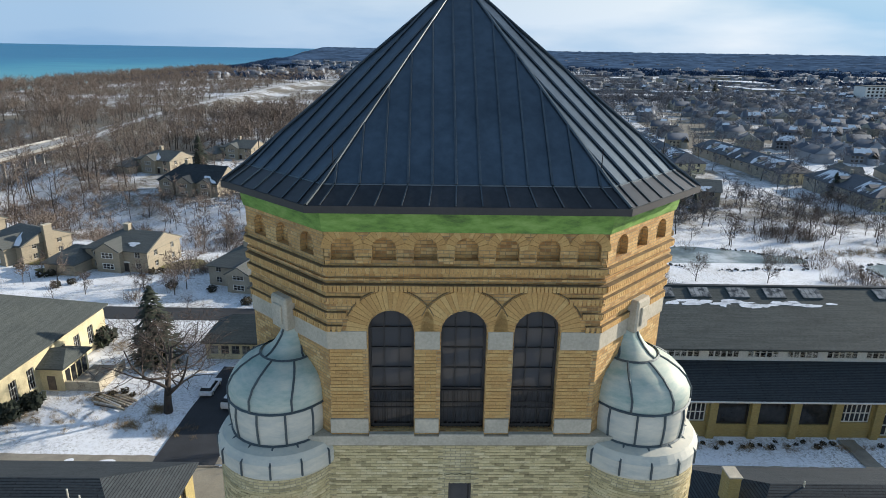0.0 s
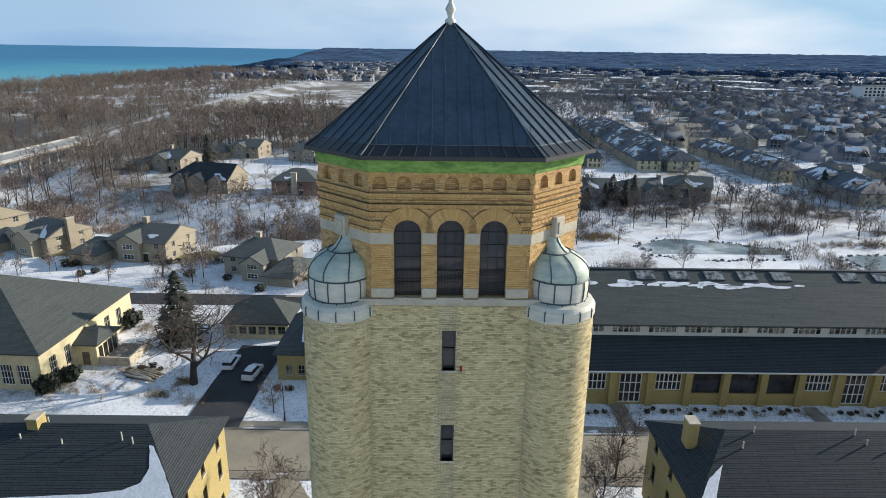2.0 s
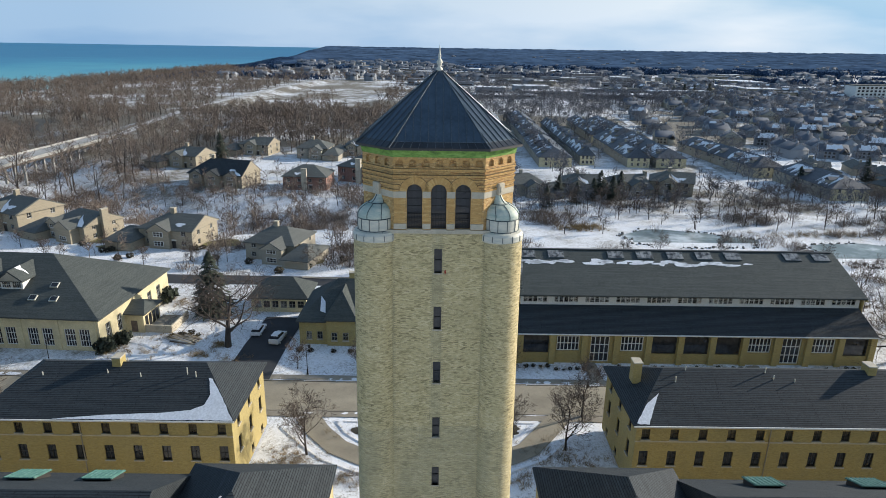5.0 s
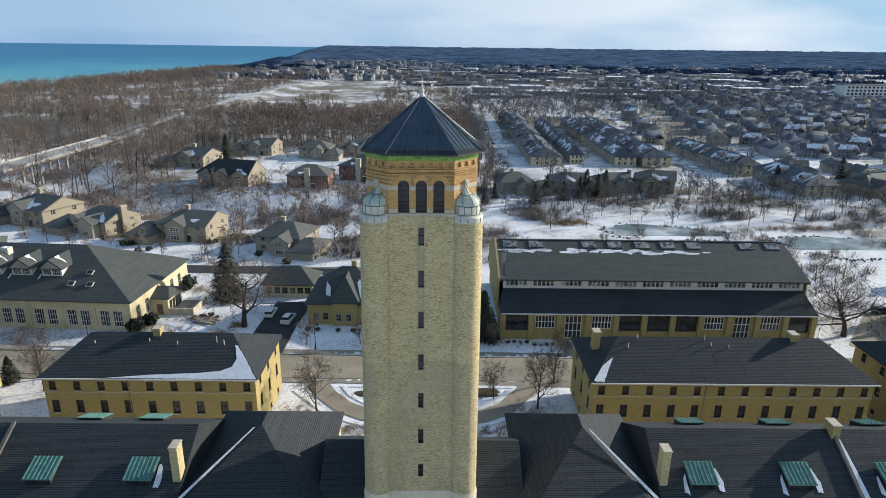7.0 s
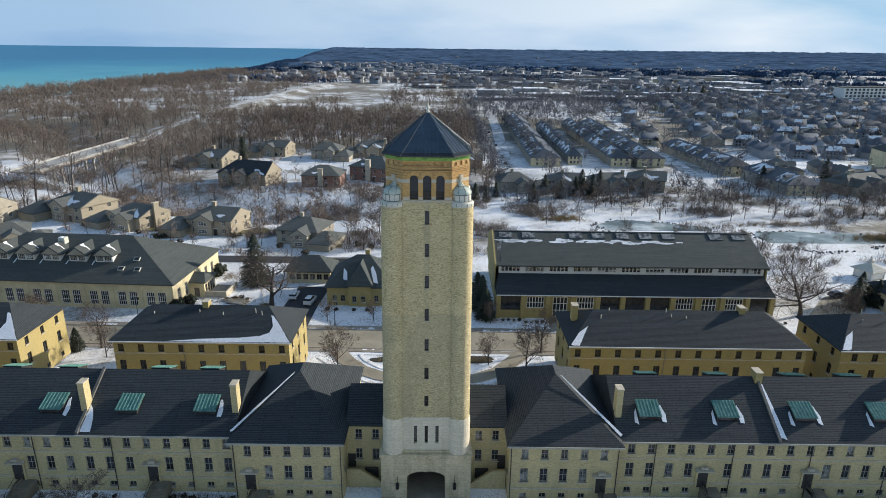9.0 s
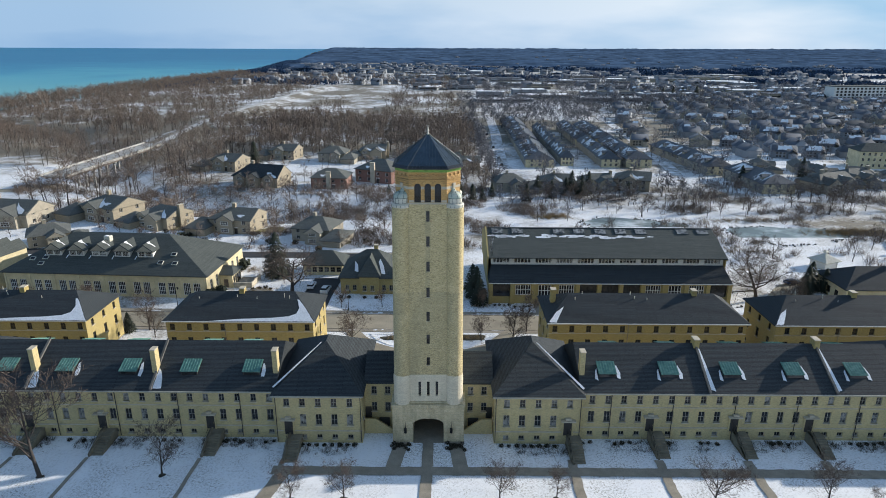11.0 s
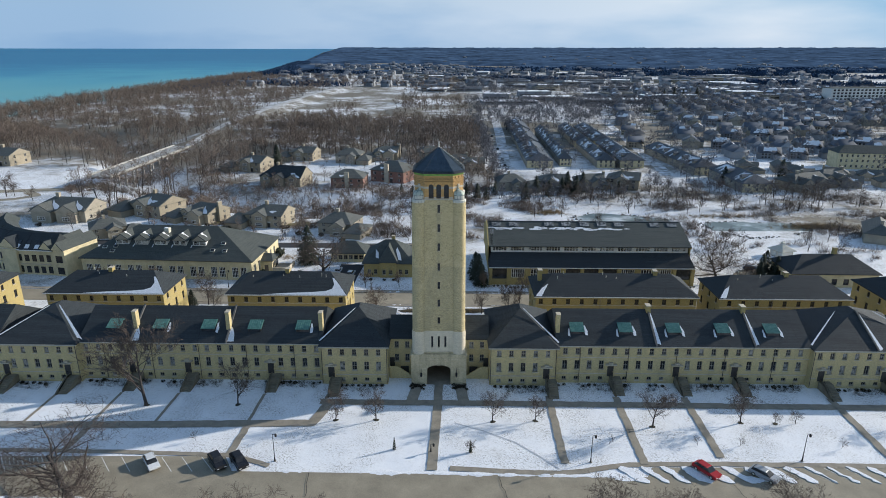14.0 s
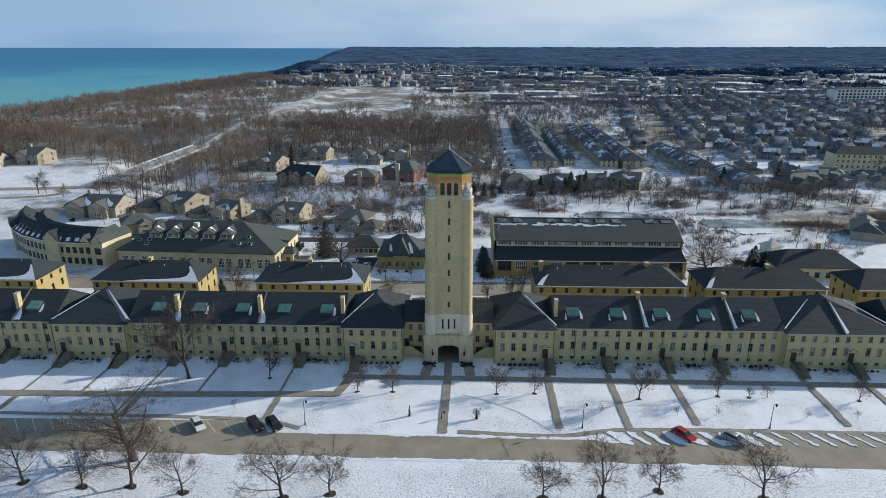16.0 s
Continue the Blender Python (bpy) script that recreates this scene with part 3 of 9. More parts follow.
def walls_with_windows(parent, L, D, H, openings, wall_mat, frame="sash", sill=True, setin=0.14):
    """Four walls round a plan L x D with windows {side: [(x, z, w, h, cols, rows, arched)]}; each wall is a part."""
    for side, (c, u, turn) in SIDES.items():
        ops = openings.get(side, [])
        o = Vector((c[0] * L, c[1] * D, 0))
        bm = bmesh.new()
        wall_face(bm, o, (u[0], u[1], 0), L if u[0] else D, H, [q[:4] for q in ops], depth=0.24)
        wall = part("wall", bm, wall_mat, parent)
        inn = Vector((0, 0, 1)).cross(Vector((u[0], u[1], 0)))
        for x, z, w, h, cols, rows, arched in ops:
            p = o + Vector((u[0], u[1], 0)) * x + inn * setin
            # single-light openings get a dark frame: they stand for shaded open porches
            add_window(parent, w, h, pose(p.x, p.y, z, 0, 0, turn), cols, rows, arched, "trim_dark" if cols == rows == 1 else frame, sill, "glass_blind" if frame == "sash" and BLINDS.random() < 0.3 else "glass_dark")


def chimney(parent, x, y, z0, z1, w=0.7, d=1.3, mat="yellow_brick", label=""):
    bm = newbox(x - w / 2, x + w / 2, y - d / 2, y + d / 2, z0, z1)
    ob = part("chimney", bm, mat, parent, label)
    part("chimney_cap", newbox(x - w / 2 - 0.08, x + w / 2 + 0.08, y - d / 2 - 0.08, y + d / 2 + 0.08, z1, z1 + 0.14, bevel=0.03), "stone", ob)
    return ob


# ---- ground, lake ----
def smooth(a, b2, v):
    t = np.clip((v - a) / (b2 - a), 0, 1)
    return t * t * (3 - 2 * t)


def shore(y):
    return np.interp(y, [-2000, 900, 1150, 1400, 1550, 2200, 2800, 3850, 4900], [-450, -450, -432, -450, -446, -535, -610, -740, -800])


RAVINE = [(10, 165), (-60, 160), (-130, 185), (-185, 245), (-215, 320), (-330, 420), (-470, 470)]


def ravine_far(x, y):
    d = np.full(np.shape(x), 1e9)
    for (ax, ay), (bx, by) in zip(RAVINE, RAVINE[1:]):
        t = np.clip(((x - ax) * (bx - ax) + (y - ay) * (by - ay)) / ((bx - ax) ** 2 + (by - ay) ** 2), 0, 1)
        d = np.minimum(d, np.hypot(x - ax - t * (bx - ax), y - ay - t * (by - ay)))
    return d


def lake_road(y):
    """The line of the road over the bridge and along its low bank."""
    return np.interp(y, [205, 302, 380, 450, 500, 600, 787, 975, 1210], [-176, -173.5, -185, -192, -193, -190, -184, -167, -110])


def ground(x, y):
    x, y = np.asarray(x, float), np.asarray(y, float)
    z = np.interp(y, [10, 50, 120, 220], [0, -1.2, -2.5, -4.0])
    z = z - 5.5 * (1 - smooth(4, 26, ravine_far(x, y))) * smooth(-5, -60, x)
    r = np.hypot(x, y)
    z = z + 40 * np.clip((0.75 * y + 0.25 * r - 1800) / 3000, 0, 2) ** 2
    z = z + 3.2 * (1 - smooth(6, 20, np.abs(x - lake_road(y)))) * smooth(292, 316, y) * smooth(1050, 900, y)
    return z - 30 * (1 - smooth(-30, 0, x - shore(y)))


def sheet(name, xs, ys, zf, material, label, category, keep=None):
    X, Y = np.meshgrid(xs, ys)
    Z = zf(X, Y)
    nx, ny = len(xs), len(ys)
    idx = np.arange(nx * ny).reshape(ny, nx)
    q = np.stack([idx[:-1, :-1], idx[:-1, 1:], idx[1:, 1:], idx[1:, :-1]], -1).reshape(-1, 4)
    if keep is not None:
        c = np.stack([X.ravel(), Y.ravel()], -1)[q].mean(1)
        q = q[keep(c[:, 0], c[:, 1])]
    me = bpy.data.meshes.new(name)
    me.from_pydata(np.stack([X.ravel(), Y.ravel(), Z.ravel()], -1).tolist(), [], q.tolist())
    me.materials.append(MATS[material])
    for f in me.polygons:
        f.use_smooth = True
    return tagged(new(name, me), label, category, kind="structure")


near = lambda a, b2, s: np.arange(a, b2 + 0.1, s)
xs = np.unique(np.concatenate([near(-4800, -1000, 190), near(-1000, -300, 20), near(-300, 300, 8), near(300, 1000, 35), near(1000, 4800, 190)]))
ys = np.unique(np.concatenate([near(-900, -120, 60), near(-120, 460, 8), near(460, 1200, 25), near(1200, 4800, 120)]))
sheet("ground", xs, ys, ground, "snowy_ground", "snow-covered ground with grass and leaf litter showing", "ground")


def lake_z(x, y):
    return -25 + 52 * np.clip((y - 1500) / 3300, 0, 2) ** 2


xs = np.unique(np.concatenate([near(-4900, -1200, 100), near(-1200, -430, 40)]))
ys = np.unique(np.concatenate([near(-900, 1500, 100), near(1500, 4900, 85)]))
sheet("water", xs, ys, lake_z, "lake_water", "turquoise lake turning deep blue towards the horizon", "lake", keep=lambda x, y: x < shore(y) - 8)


LAID = []


def strip(name, pts, width, material, label, category="road", lift=0.05, step=3.0, kind="structure", m=None):
    """A road or path of a width along a line, laid on the ground."""
    path = [Vector((*p, 0)) for p in pts]
    LAID.append(name)
    lift += 0.004 * (len(LAID) % 24)
    step = min(step, 0.8) if material == "concrete" else step
    dense = [path[0]]
    for a, b2 in zip(path, path[1:]):
        k = max(1, int((b2 - a).length / step))
        dense += [a.lerp(b2, i / k) for i in range(1, k + 1)]
    bm = bmesh.new()
    prev = None
    for i, p in enumerate(dense):
        d = (dense[min(i + 1, len(dense) - 1)] - dense[max(i - 1, 0)]).normalized()
        s = Vector((-d.y, d.x, 0)) * width / 2
        row = []
        w = 1.0
        if material == "concrete":      # ragged edges of snow
            w += min(0.3, 0.35 / width) * noise.noise(Vector((p.x * 0.9, p.y * 0.9, len(LAID))))
        for q in (p + s * w, p + s * 0.33, p - s * 0.33, p - s * (2 - w)):
            g = (m @ q) if m is not None else q
            row.append(bm.verts.new((g.x, g.y, float(ground(g.x, g.y)) + lift)))
        if prev:
            for k in range(3):
                bm.faces.new((prev[k], prev[k + 1], row[k + 1], row[k])[::-1])
        prev = row
    return solid(name, bm, material, label, category, kind)


# ---- the water tower ----
TC = Vector((0, 4.0, 0))


def chamfered(f, A, cy=4.0):
    return [(-f, cy - A), (f, cy - A), (A, cy - f), (A, cy + f), (f, cy + A), (-f, cy + A), (-A, cy + f), (-A, cy - f)]


def taper(z):
    return 1.0 + 0.035 * (38.5 - z) / 26.5


def uv_round(bm, cx, cy, r):
    lay = bm.loops.layers.uv.verify()
    for f in bm.faces:
        c = f.calc_center_median()
        a0 = math.atan2(c.y - cy, c.x - cx)
        for lp in f.loops:
            a = math.atan2(lp.vert.co.y - cy, lp.vert.co.x - cx)
            a = a + 6.2832 if a - a0 < -3 else a - 6.2832 if a - a0 > 3 else a
            lp[lay].uv = (a * r, lp.vert.co.z)


tower = thing("water_tower", "tall pale brick water tower with a dark pyramidal metal roof", "tower", pose(0, 0, 0))
SLITS = [(37.75, 36.2), (34.0, 32.45), (30.2, 28.65), (26.15, 24.6), (22.3, 20.8), (18.55, 17.05), (14.75, 13.4)]
bm = bmesh.new()
H0, H1 = 11.7, 38.75
ops = [(4.6 - 0.24, b2 - H0, 0.48, a - b2) for a, b2 in SLITS]
for side, (c, u, turn) in SIDES.items():
    o = Vector((-4.6 + 9.2 * c[0], -0.6 + 9.2 * c[1], H0))
    wall_face(bm, o, (u[0], u[1], 0), 9.2, H1 - H0, ops if side in ("front", "back") else [], depth=0.3)
for v in bm.verts:
    s = taper(v.co.z)
    v.co.x, v.co.y = v.co.x * s, 4 + (v.co.y - 4) * s
part("shaft", bm, "tower_brick", tower, "weathered pale yellow brick shaft")
for i, (a, b2) in enumerate(SLITS):
    yf = 4 - 4.6 * taper((a + b2) / 2)
    w = part("window", newbox(-0.24, 0.24, yf + 0.12, yf + 0.17, (a + b2) / 2 - 0.04, (a + b2) / 2 + 0.04), "trim_dark", tower)
    part("pane", newbox(-0.24, 0.24, yf + 0.18, yf + 0.21, b2, a), "glass_dark", w)
    for s in (-1, 1):
        part("jamb", newbox(s * 0.24 - 0.045, s * 0.24 + 0.045, yf + 0.03, yf + 0.16, b2, a), "trim_dark", w, "dark window jamb")
    for k in range(7):      # brick on end over the opening
        part("lintel_brick", newbox(-0.30 + 0.087 * k, -0.222 + 0.087 * k, yf - 0.018, yf + 0.2, a, a + 0.21 + 0.012 * (k % 2)), "tower_brick", tower)
    part("sill", newbox(-0.3, 0.3, yf - 0.03, yf + 0.2, b2 - 0.07, b2), "stone", tower)
    if i + 1 < len(SLITS):
        yg = 4 - 4.6 * taper((b2 + SLITS[i + 1][0]) / 2)
        part("spandrel_panel", newbox(-0.25, 0.25, yg - 0.004, yg + 0.1, SLITS[i + 1][0] + 0.24, b2 - 0.08), "tower_brick", tower)
for sx in (-1, 1):
    for sy in (-1, 1):
        bm = bmesh.new()
        rings = []
        for z in (H0, 20, 29, 38.35):
            s = taper(z)
            cx, cy, r = sx * 3.83 * s, 4 + sy * 3.9 * s, 1.29 * (1 + 1.3 * (s - 1))
            rings.append([bm.verts.new((cx + r * math.cos(6.28319 * i / 36), cy + r * math.sin(6.28319 * i / 36), z)) for i in range(36)])
        for a, c in zip(rings, rings[1:]):
            for i in range(36):
                bm.faces.new((a[i], a[(i + 1) % 36], c[(i + 1) % 36], c[i]))
        bm.normal_update()
        uv_round(bm, sx * 4.0, 4 + sy * 4.0, 1.25)
        part("turret", bm, "tower_brick", tower, "round brick corner turret", smooth=True, uv=False)

SHEAR = lambda z: 0.5 * min(1.0, max(0.0, (z - 39.9) / 1.0)) ** 1.1     # the dome leans to the belfry
# turret caps: ring, drum, dome swept up to the belfry
for sx in (-1, 1):
    for sy in (-1, 1):
        cx, cy = sx * 3.79, 4 + sy * 3.86
        back = Vector((-sx * 0.62, -sy * 0.62, 0))

        def cap_piece(profile, seams, name, mat, parent, label=""):
            bm = lathe(bmesh.new(), profile, 32, cx, cy)
            for v in bm.verts:
                v.co += back * SHEAR(v.co.z)
            ob = part(name, bm, mat, parent, label, smooth=True)
            for i in range(seams):
                a = 6.28319 * (i + 0.5) / seams
                sb = bmesh.new()
                pts = []
                for r, z in profile:
                    pts.append(Vector((cx + (r + 0.012) * math.cos(a), cy + (r + 0.012) * math.sin(a), z)) + back * SHEAR(z))
                for p, q in zip(pts, pts[1:]):
                    tube(sb, p, q, 0.024, 0.024, 5)
                part("seam", sb, "lead_seam", ob)
            return ob

        cap = part("turret_cap", lathe(bmesh.new(), [(1.29, 38.2), (1.38, 38.32), (1.38, 38.62), (1.28, 38.78), (1.04, 38.85)], 48, cx, cy), "lead", tower, "lead-covered turret cap")
        for i in range(14):
            a = 6.28319 * (i + 0.5) / 14
            sb = bmesh.new()
            for (r, z), (r2, z2) in (((1.39, 38.32), (1.39, 38.62)), ((1.39, 38.62), (1.06, 38.86))):
                tube(sb, (cx + r * math.cos(a), cy + r * math.sin(a), z), (cx + r2 * math.cos(a), cy + r2 * math.sin(a), z2), 0.024, 0.024, 5)
            part("seam", sb, "lead_seam", cap)
        cap_piece([(1.05, 38.84), (1.08, 39.1), (1.09, 39.35), (1.06, 39.58)], 12, "drum", "lead", tower)
        cap_piece([(1.07, 39.58), (1.09, 39.66), (1.08, 39.86), (1.02, 40.06), (0.9, 40.22), (0.72, 40.35), (0.55, 40.43)], 8, "dome", "lead_green", tower, "green-grey lead dome")
        cap_piece([(0.54, 40.42), (0.44, 40.48), (0.36, 40.6), (0.30, 40.78), (0.27, 41.0)], 4, "neck", "lead_green", tower)
        for z, r in ((38.85, 1.06), (39.59, 1.09), (40.42, 0.57)):
            k = SHEAR(z)
            rb = lathe(bmesh.new(), [(r, z - 0.03), (r + 0.035, z), (r, z + 0.03)], 32, cx + back.x * k, cy + back.y * k)
            part("seam", rb, "lead_seam", cap)
        # carved stone block over each cap
        ang = math.degrees(math.atan2(sy, sx))
        bx, by = sx * 3.62, 4 + sy * 3.62
        blk = part("carved_block", newbox(-0.26, 0.24, -0.27, 0.27, 0, 0.72, bevel=0.04), "stone", tower, "carved stone block", m=pose(bx, by, 40.92, 0, 0, ang))
        part("carving", newbox(0.23, 0.28, -0.15, 0.15, 0.14, 0.56, bevel=0.02), "stone", blk)

# belfry
BZ0, BZ1 = 38.75, 43.3


def arched_wall(bm, half, z0, z1, bays, y, thick):
    """Wall in the plane y from -half to half with arched openings (x, w, sill, spring); thick inwards (+y)."""
    N = 10
    edges = []
    cur = -half
    quad = lambda a, b2, c, d: poly(bm, [(q[0], y, q[1]) for q in (a, b2, c, d)])
    for x, w, sill, spring in sorted(bays):
        l0, r0, r = x - w / 2, x + w / 2, w / 2
        quad((cur, z0), (l0, z0), (l0, z1), (cur, z1))
        quad((l0, z0), (r0, z0), (r0, sill), (l0, sill))
        arc = [(x - r * math.cos(math.pi * i / N), spring + r * math.sin(math.pi * i / N)) for i in range(N + 1)]
        for p, q in zip(arc, arc[1:]):
            quad(p, q, (q[0], z1), (p[0], z1))
        loop = [(l0, sill), *arc, (r0, sill)]
        for p, q in zip(loop, loop[1:] + loop[:1]):
            poly(bm, [(p[0], y, p[1]), (p[0], y + thick, p[1]), (q[0], y + thick, q[1]), (q[0], y, q[1])])
        cur = r0
    quad((cur, z0), (half, z0), (half, z1), (cur, z1))


CH = chamfered(2.65, 4.6)
WX = (-1.43, 0.0, 1.43)
for q in range(4):
    turn = pose(0, 4, 0, 0, 0, 90 * q) @ pose(0, -4, 0)
    bm = bmesh.new()
    arched_wall(bm, 2.65, BZ0, 42.58, [(x, 0.9, 39.0, 41.24) for x in WX], -0.6, 0.42)
    arched_wall(bm, 2.65, 42.58, BZ1, [(-2.31 + 0.77 * i, 0.44, 42.72, 42.94) for i in range(7)], -0.62, 0.16)
    poly(bm, [(-2.65, -0.46, 42.58), (2.65, -0.46, 42.58), (2.65, -0.46, BZ1), (-2.65, -0.46, BZ1)])
    poly(bm, [(-2.65, -0.18, BZ0), (2.65, -0.18, BZ0), (2.65, -0.18, 39.0), (-2.65, -0.18, 39.0)], True)
    poly(bm, [(-2.65, -0.18, 41.7), (2.65, -0.18, 41.7), (2.65, -0.18, BZ1), (-2.65, -0.18, BZ1)], True)
    wallp = part("belfry_wall", bm, "belfry_brick", tower, "ochre brick belfry wall with three arched windows", m=turn)
    # chamfered corner wall with three niches
    a, c = Vector((2.65, -0.6, 0)), Vector((4.6, 1.35, 0))
    half = (c - a).length / 2
    mid = (a + c) / 2
    bm = bmesh.new()
    arched_wall(bm, half, BZ0, 42.58, [], 0, 0.1)
    arched_wall(bm, half, 42.58, BZ1, [(-0.84 + 0.84 * i, 0.44, 42.72, 42.94) for i in range(3)], -0.02, 0.16)
    poly(bm, [(-half, 0.14, 42.58), (half, 0.14, 42.58), (half, 0.14, BZ1), (-half, 0.14, BZ1)])
    part("corner_wall", bm, "belfry_brick", tower, "chamfered ochre brick corner wall", m=turn @ pose(mid.x, mid.y, 0, 0, 0, 45))
    # windows with bars and a railing
    for x in WX:
        bm = bmesh.new()
        yb, w, z0, zs = -0.38, 0.9, 39.0, 41.24
        r = w / 2
        for s in (-1, 1):
            box(bm, x + s * r - 0.05, x + s * r + 0.05, yb - 0.04, yb + 0.04, z0, zs)
        N = 12
        for i in range(N):
            a0, a1 = math.pi * i / N, math.pi * (i + 1) / N
            tube(bm, (x + r * math.cos(a0), yb, zs + r * math.sin(a0)), (x + r * math.cos(a1), yb, zs + r * math.sin(a1)), 0.05, 0.05, 6)
        for i in (-1, 1):
            box(bm, x + i * 0.15 - 0.012, x + i * 0.15 + 0.012, yb - 0.02, yb + 0.02, z0 + 0.05, zs + 0.41)
        for z in (39.9, 40.35, 40.8, 41.24):
            box(bm, x - r, x + r, yb - 0.02, yb + 0.02, z - 0.012, z + 0.012)
        box(bm, x - r, x + r, yb - 0.04, yb + 0.04, z0, z0 + 0.07)
        wob = part("window", bm, "trim_dark", tower, "tall arched window with dark glazing bars", m=turn)
        bm = bmesh.new()
        poly(bm, [(x - 0.42, yb + 0.03, z0 + 0.05), (x + 0.42, yb + 0.03, z0 + 0.05), (x + 0.42, yb + 0.03, zs)] + [(x + 0.42 * math.cos(math.pi * i / 10), yb + 0.03, zs + 0.42 * math.sin(math.pi * i / 10)) for i in range(1, 10)] + [(x - 0.42, yb + 0.03, zs)])
        pane = part("pane", bm, "glass_dimmed", wob)
        pane.visible_shadow = False
        rail = bmesh.new()
        for k in range(9):
            xx = x - 0.38 + 0.095 * k
            tube(rail, (xx, -0.5, 39.05), (xx, -0.5, 39.92), 0.014, 0.014, 4)
        for z in (39.12, 39.5, 39.62, 39.9):
            box(rail, x - 0.44, x + 0.44, -0.515, -0.485, z - 0.014, z + 0.014)
        part("railing", rail, "iron", wob, "black iron railing")
    # stone bands on the piers, hood moulds, sills
    for xa, xb in ((-2.67, -1.9), (-0.96, -0.47), (0.47, 0.96), (1.9, 2.67)):
        part("stone_band", newbox(xa, xb, -0.63, -0.3, 40.87, 41.26, bevel=0.01), "stone", tower, m=turn)
        part("plinth_block", newbox(xa, xb, -0.64, -0.3, 38.98, 39.31, bevel=0.01), "stone", tower, m=turn)
    for x in WX:
        bm = bmesh.new()
        N = 16
        for i in range(2, N - 2):
            a0, a1 = math.pi * i / N, math.pi * (i + 1) / N
            R = 0.9
            tube(bm, (x + R * math.cos(a0), -0.615, 41.24 + R * math.sin(a0)), (x + R * math.cos(a1), -0.615, 41.24 + R * math.sin(a1)), 0.014, 0.014, 5)
        part("hood_mould", bm, "dark_brick", tower, m=turn)
        part("window_sill", newbox(x - 0.46, x + 0.46, -0.7, -0.3, 38.93, 38.995, bevel=0.01), "stone", tower, m=turn)
    for i in range(8):
        xx = -2.695 + 0.77 * i
        part("corbel_block", newbox(max(-2.64, xx - 0.15), min(2.64, xx + 0.15), -0.68, -0.5, 42.66, 42.78, bevel=0.015), "belfry_brick", tower, m=turn)

for z0, z1, out in ((42.50, 42.6, 0.10), (42.3, 42.36, 0.05), (42.14, 42.24, 0.07)):
    part("brick_course", prism(bmesh.new(), chamfered(2.65 + out * 0.414, 4.6 + out), z0, z1), "belfry_brick", tower, "projecting brick course")
for q in range(4):
    turn = pose(0, 4, 0, 0, 0, 90 * q) @ pose(0, -4, 0)
    for z0, z1, out in ((41.88, 41.97, 0.06), (41.57, 41.66, 0.05), (41.29, 41.38, 0.04)):
        bm = newbox(-1.38 - out, 1.38 + out, -out, 0.2, z0, z1)
        part("brick_course", bm, "belfry_brick", tower, m=turn @ pose(3.625, 0.375, 0, 0, 0, 45))
        for s in (-1, 1):
            part("brick_course", newbox(s * 2.66, s * (2.0 if z1 > 41.8 else 2.28 if z1 > 41.5 else 2.36), -0.6 - out, -0.4, z0, z1), "belfry_brick", tower, m=turn)
    part("stone_band", newbox(-1.38, 1.38, -0.03, 0.2, 40.87, 41.26, bevel=0.01), "stone", tower, m=turn @ pose(3.625, 0.375, 0, 0, 0, 45))
part("ledge", prism(bmesh.new(), chamfered(3.7, 4.68), 38.72, 38.93), "stone", tower, "pale stone ledge with green stains")
part("belfry_floor", prism(bmesh.new(), chamfered(2.5, 4.3), 38.94, 38.98), "concrete", tower)
part("belfry_ceiling", prism(bmesh.new(), chamfered(2.6, 4.5), 43.28, 43.36), "concrete", tower)

# copper frieze flaring out under the eave
bm = bmesh.new()
prev = None
for out, z in ((0.05, 43.27), (0.07, 43.36), (0.10, 43.55), (0.16, 43.72), (0.22, 43.82)):
    ring = [bm.verts.new((x, y, z)) for x, y in chamfered(2.65 + out * 0.414, 4.6 + out)]
    if prev:
        for i in range(8):
            bm.faces.new((prev[i], prev[(i + 1) % 8], ring[(i + 1) % 8], ring[i]))
    prev = ring
part("frieze", bm, "patina", tower, "bright green patinated copper frieze")

# roof: eight metal slopes, standing seams, eave band
RF, RA, RE, RZ = 2.88, 4.98, 43.84, 48.05
eave = [Vector((x, y, RE)) for x, y in chamfered(RF, RA)]
band = [Vector((x, y, RE + 0.30)) for x, y in chamfered(RF * 0.915, RA * 0.915)]
apex = Vector((0, 4, RZ))
bm = bmesh.new()
ev = [bm.verts.new(p) for p in eave]
lo = [bm.verts.new(p - Vector((0, 0, 0.11))) for p in eave]
inr = [bm.verts.new((x, y, RE - 0.12)) for x, y in chamfered(2.65, 4.6)]
bv = [bm.verts.new(p) for p in band]
av = bm.verts.new(apex)
for i in range(8):
    j = (i + 1) % 8
    bm.faces.new((bv[i], bv[j], av))
    bm.faces.new((lo[i], lo[j], ev[j], ev[i]))
    bm.faces.new((inr[i], inr[j], lo[j], lo[i]))
part("eave_gutter", prism(bmesh.new(), chamfered(RF + 0.02, RA + 0.03), RE - 0.13, RE + 0.005, False), "trim_dark", tower, "black eaves gutter")
roof = part("roof", bm, "roof_metal", tower, "dark standing-seam metal roof")
for i in range(8):
    bm = bmesh.new()
    j = (i + 1) % 8
    poly(bm, [eave[i], eave[j], band[j], band[i]])
    part("eave_apron", bm, "apron_metal", roof, "dark metal apron along the eaves")
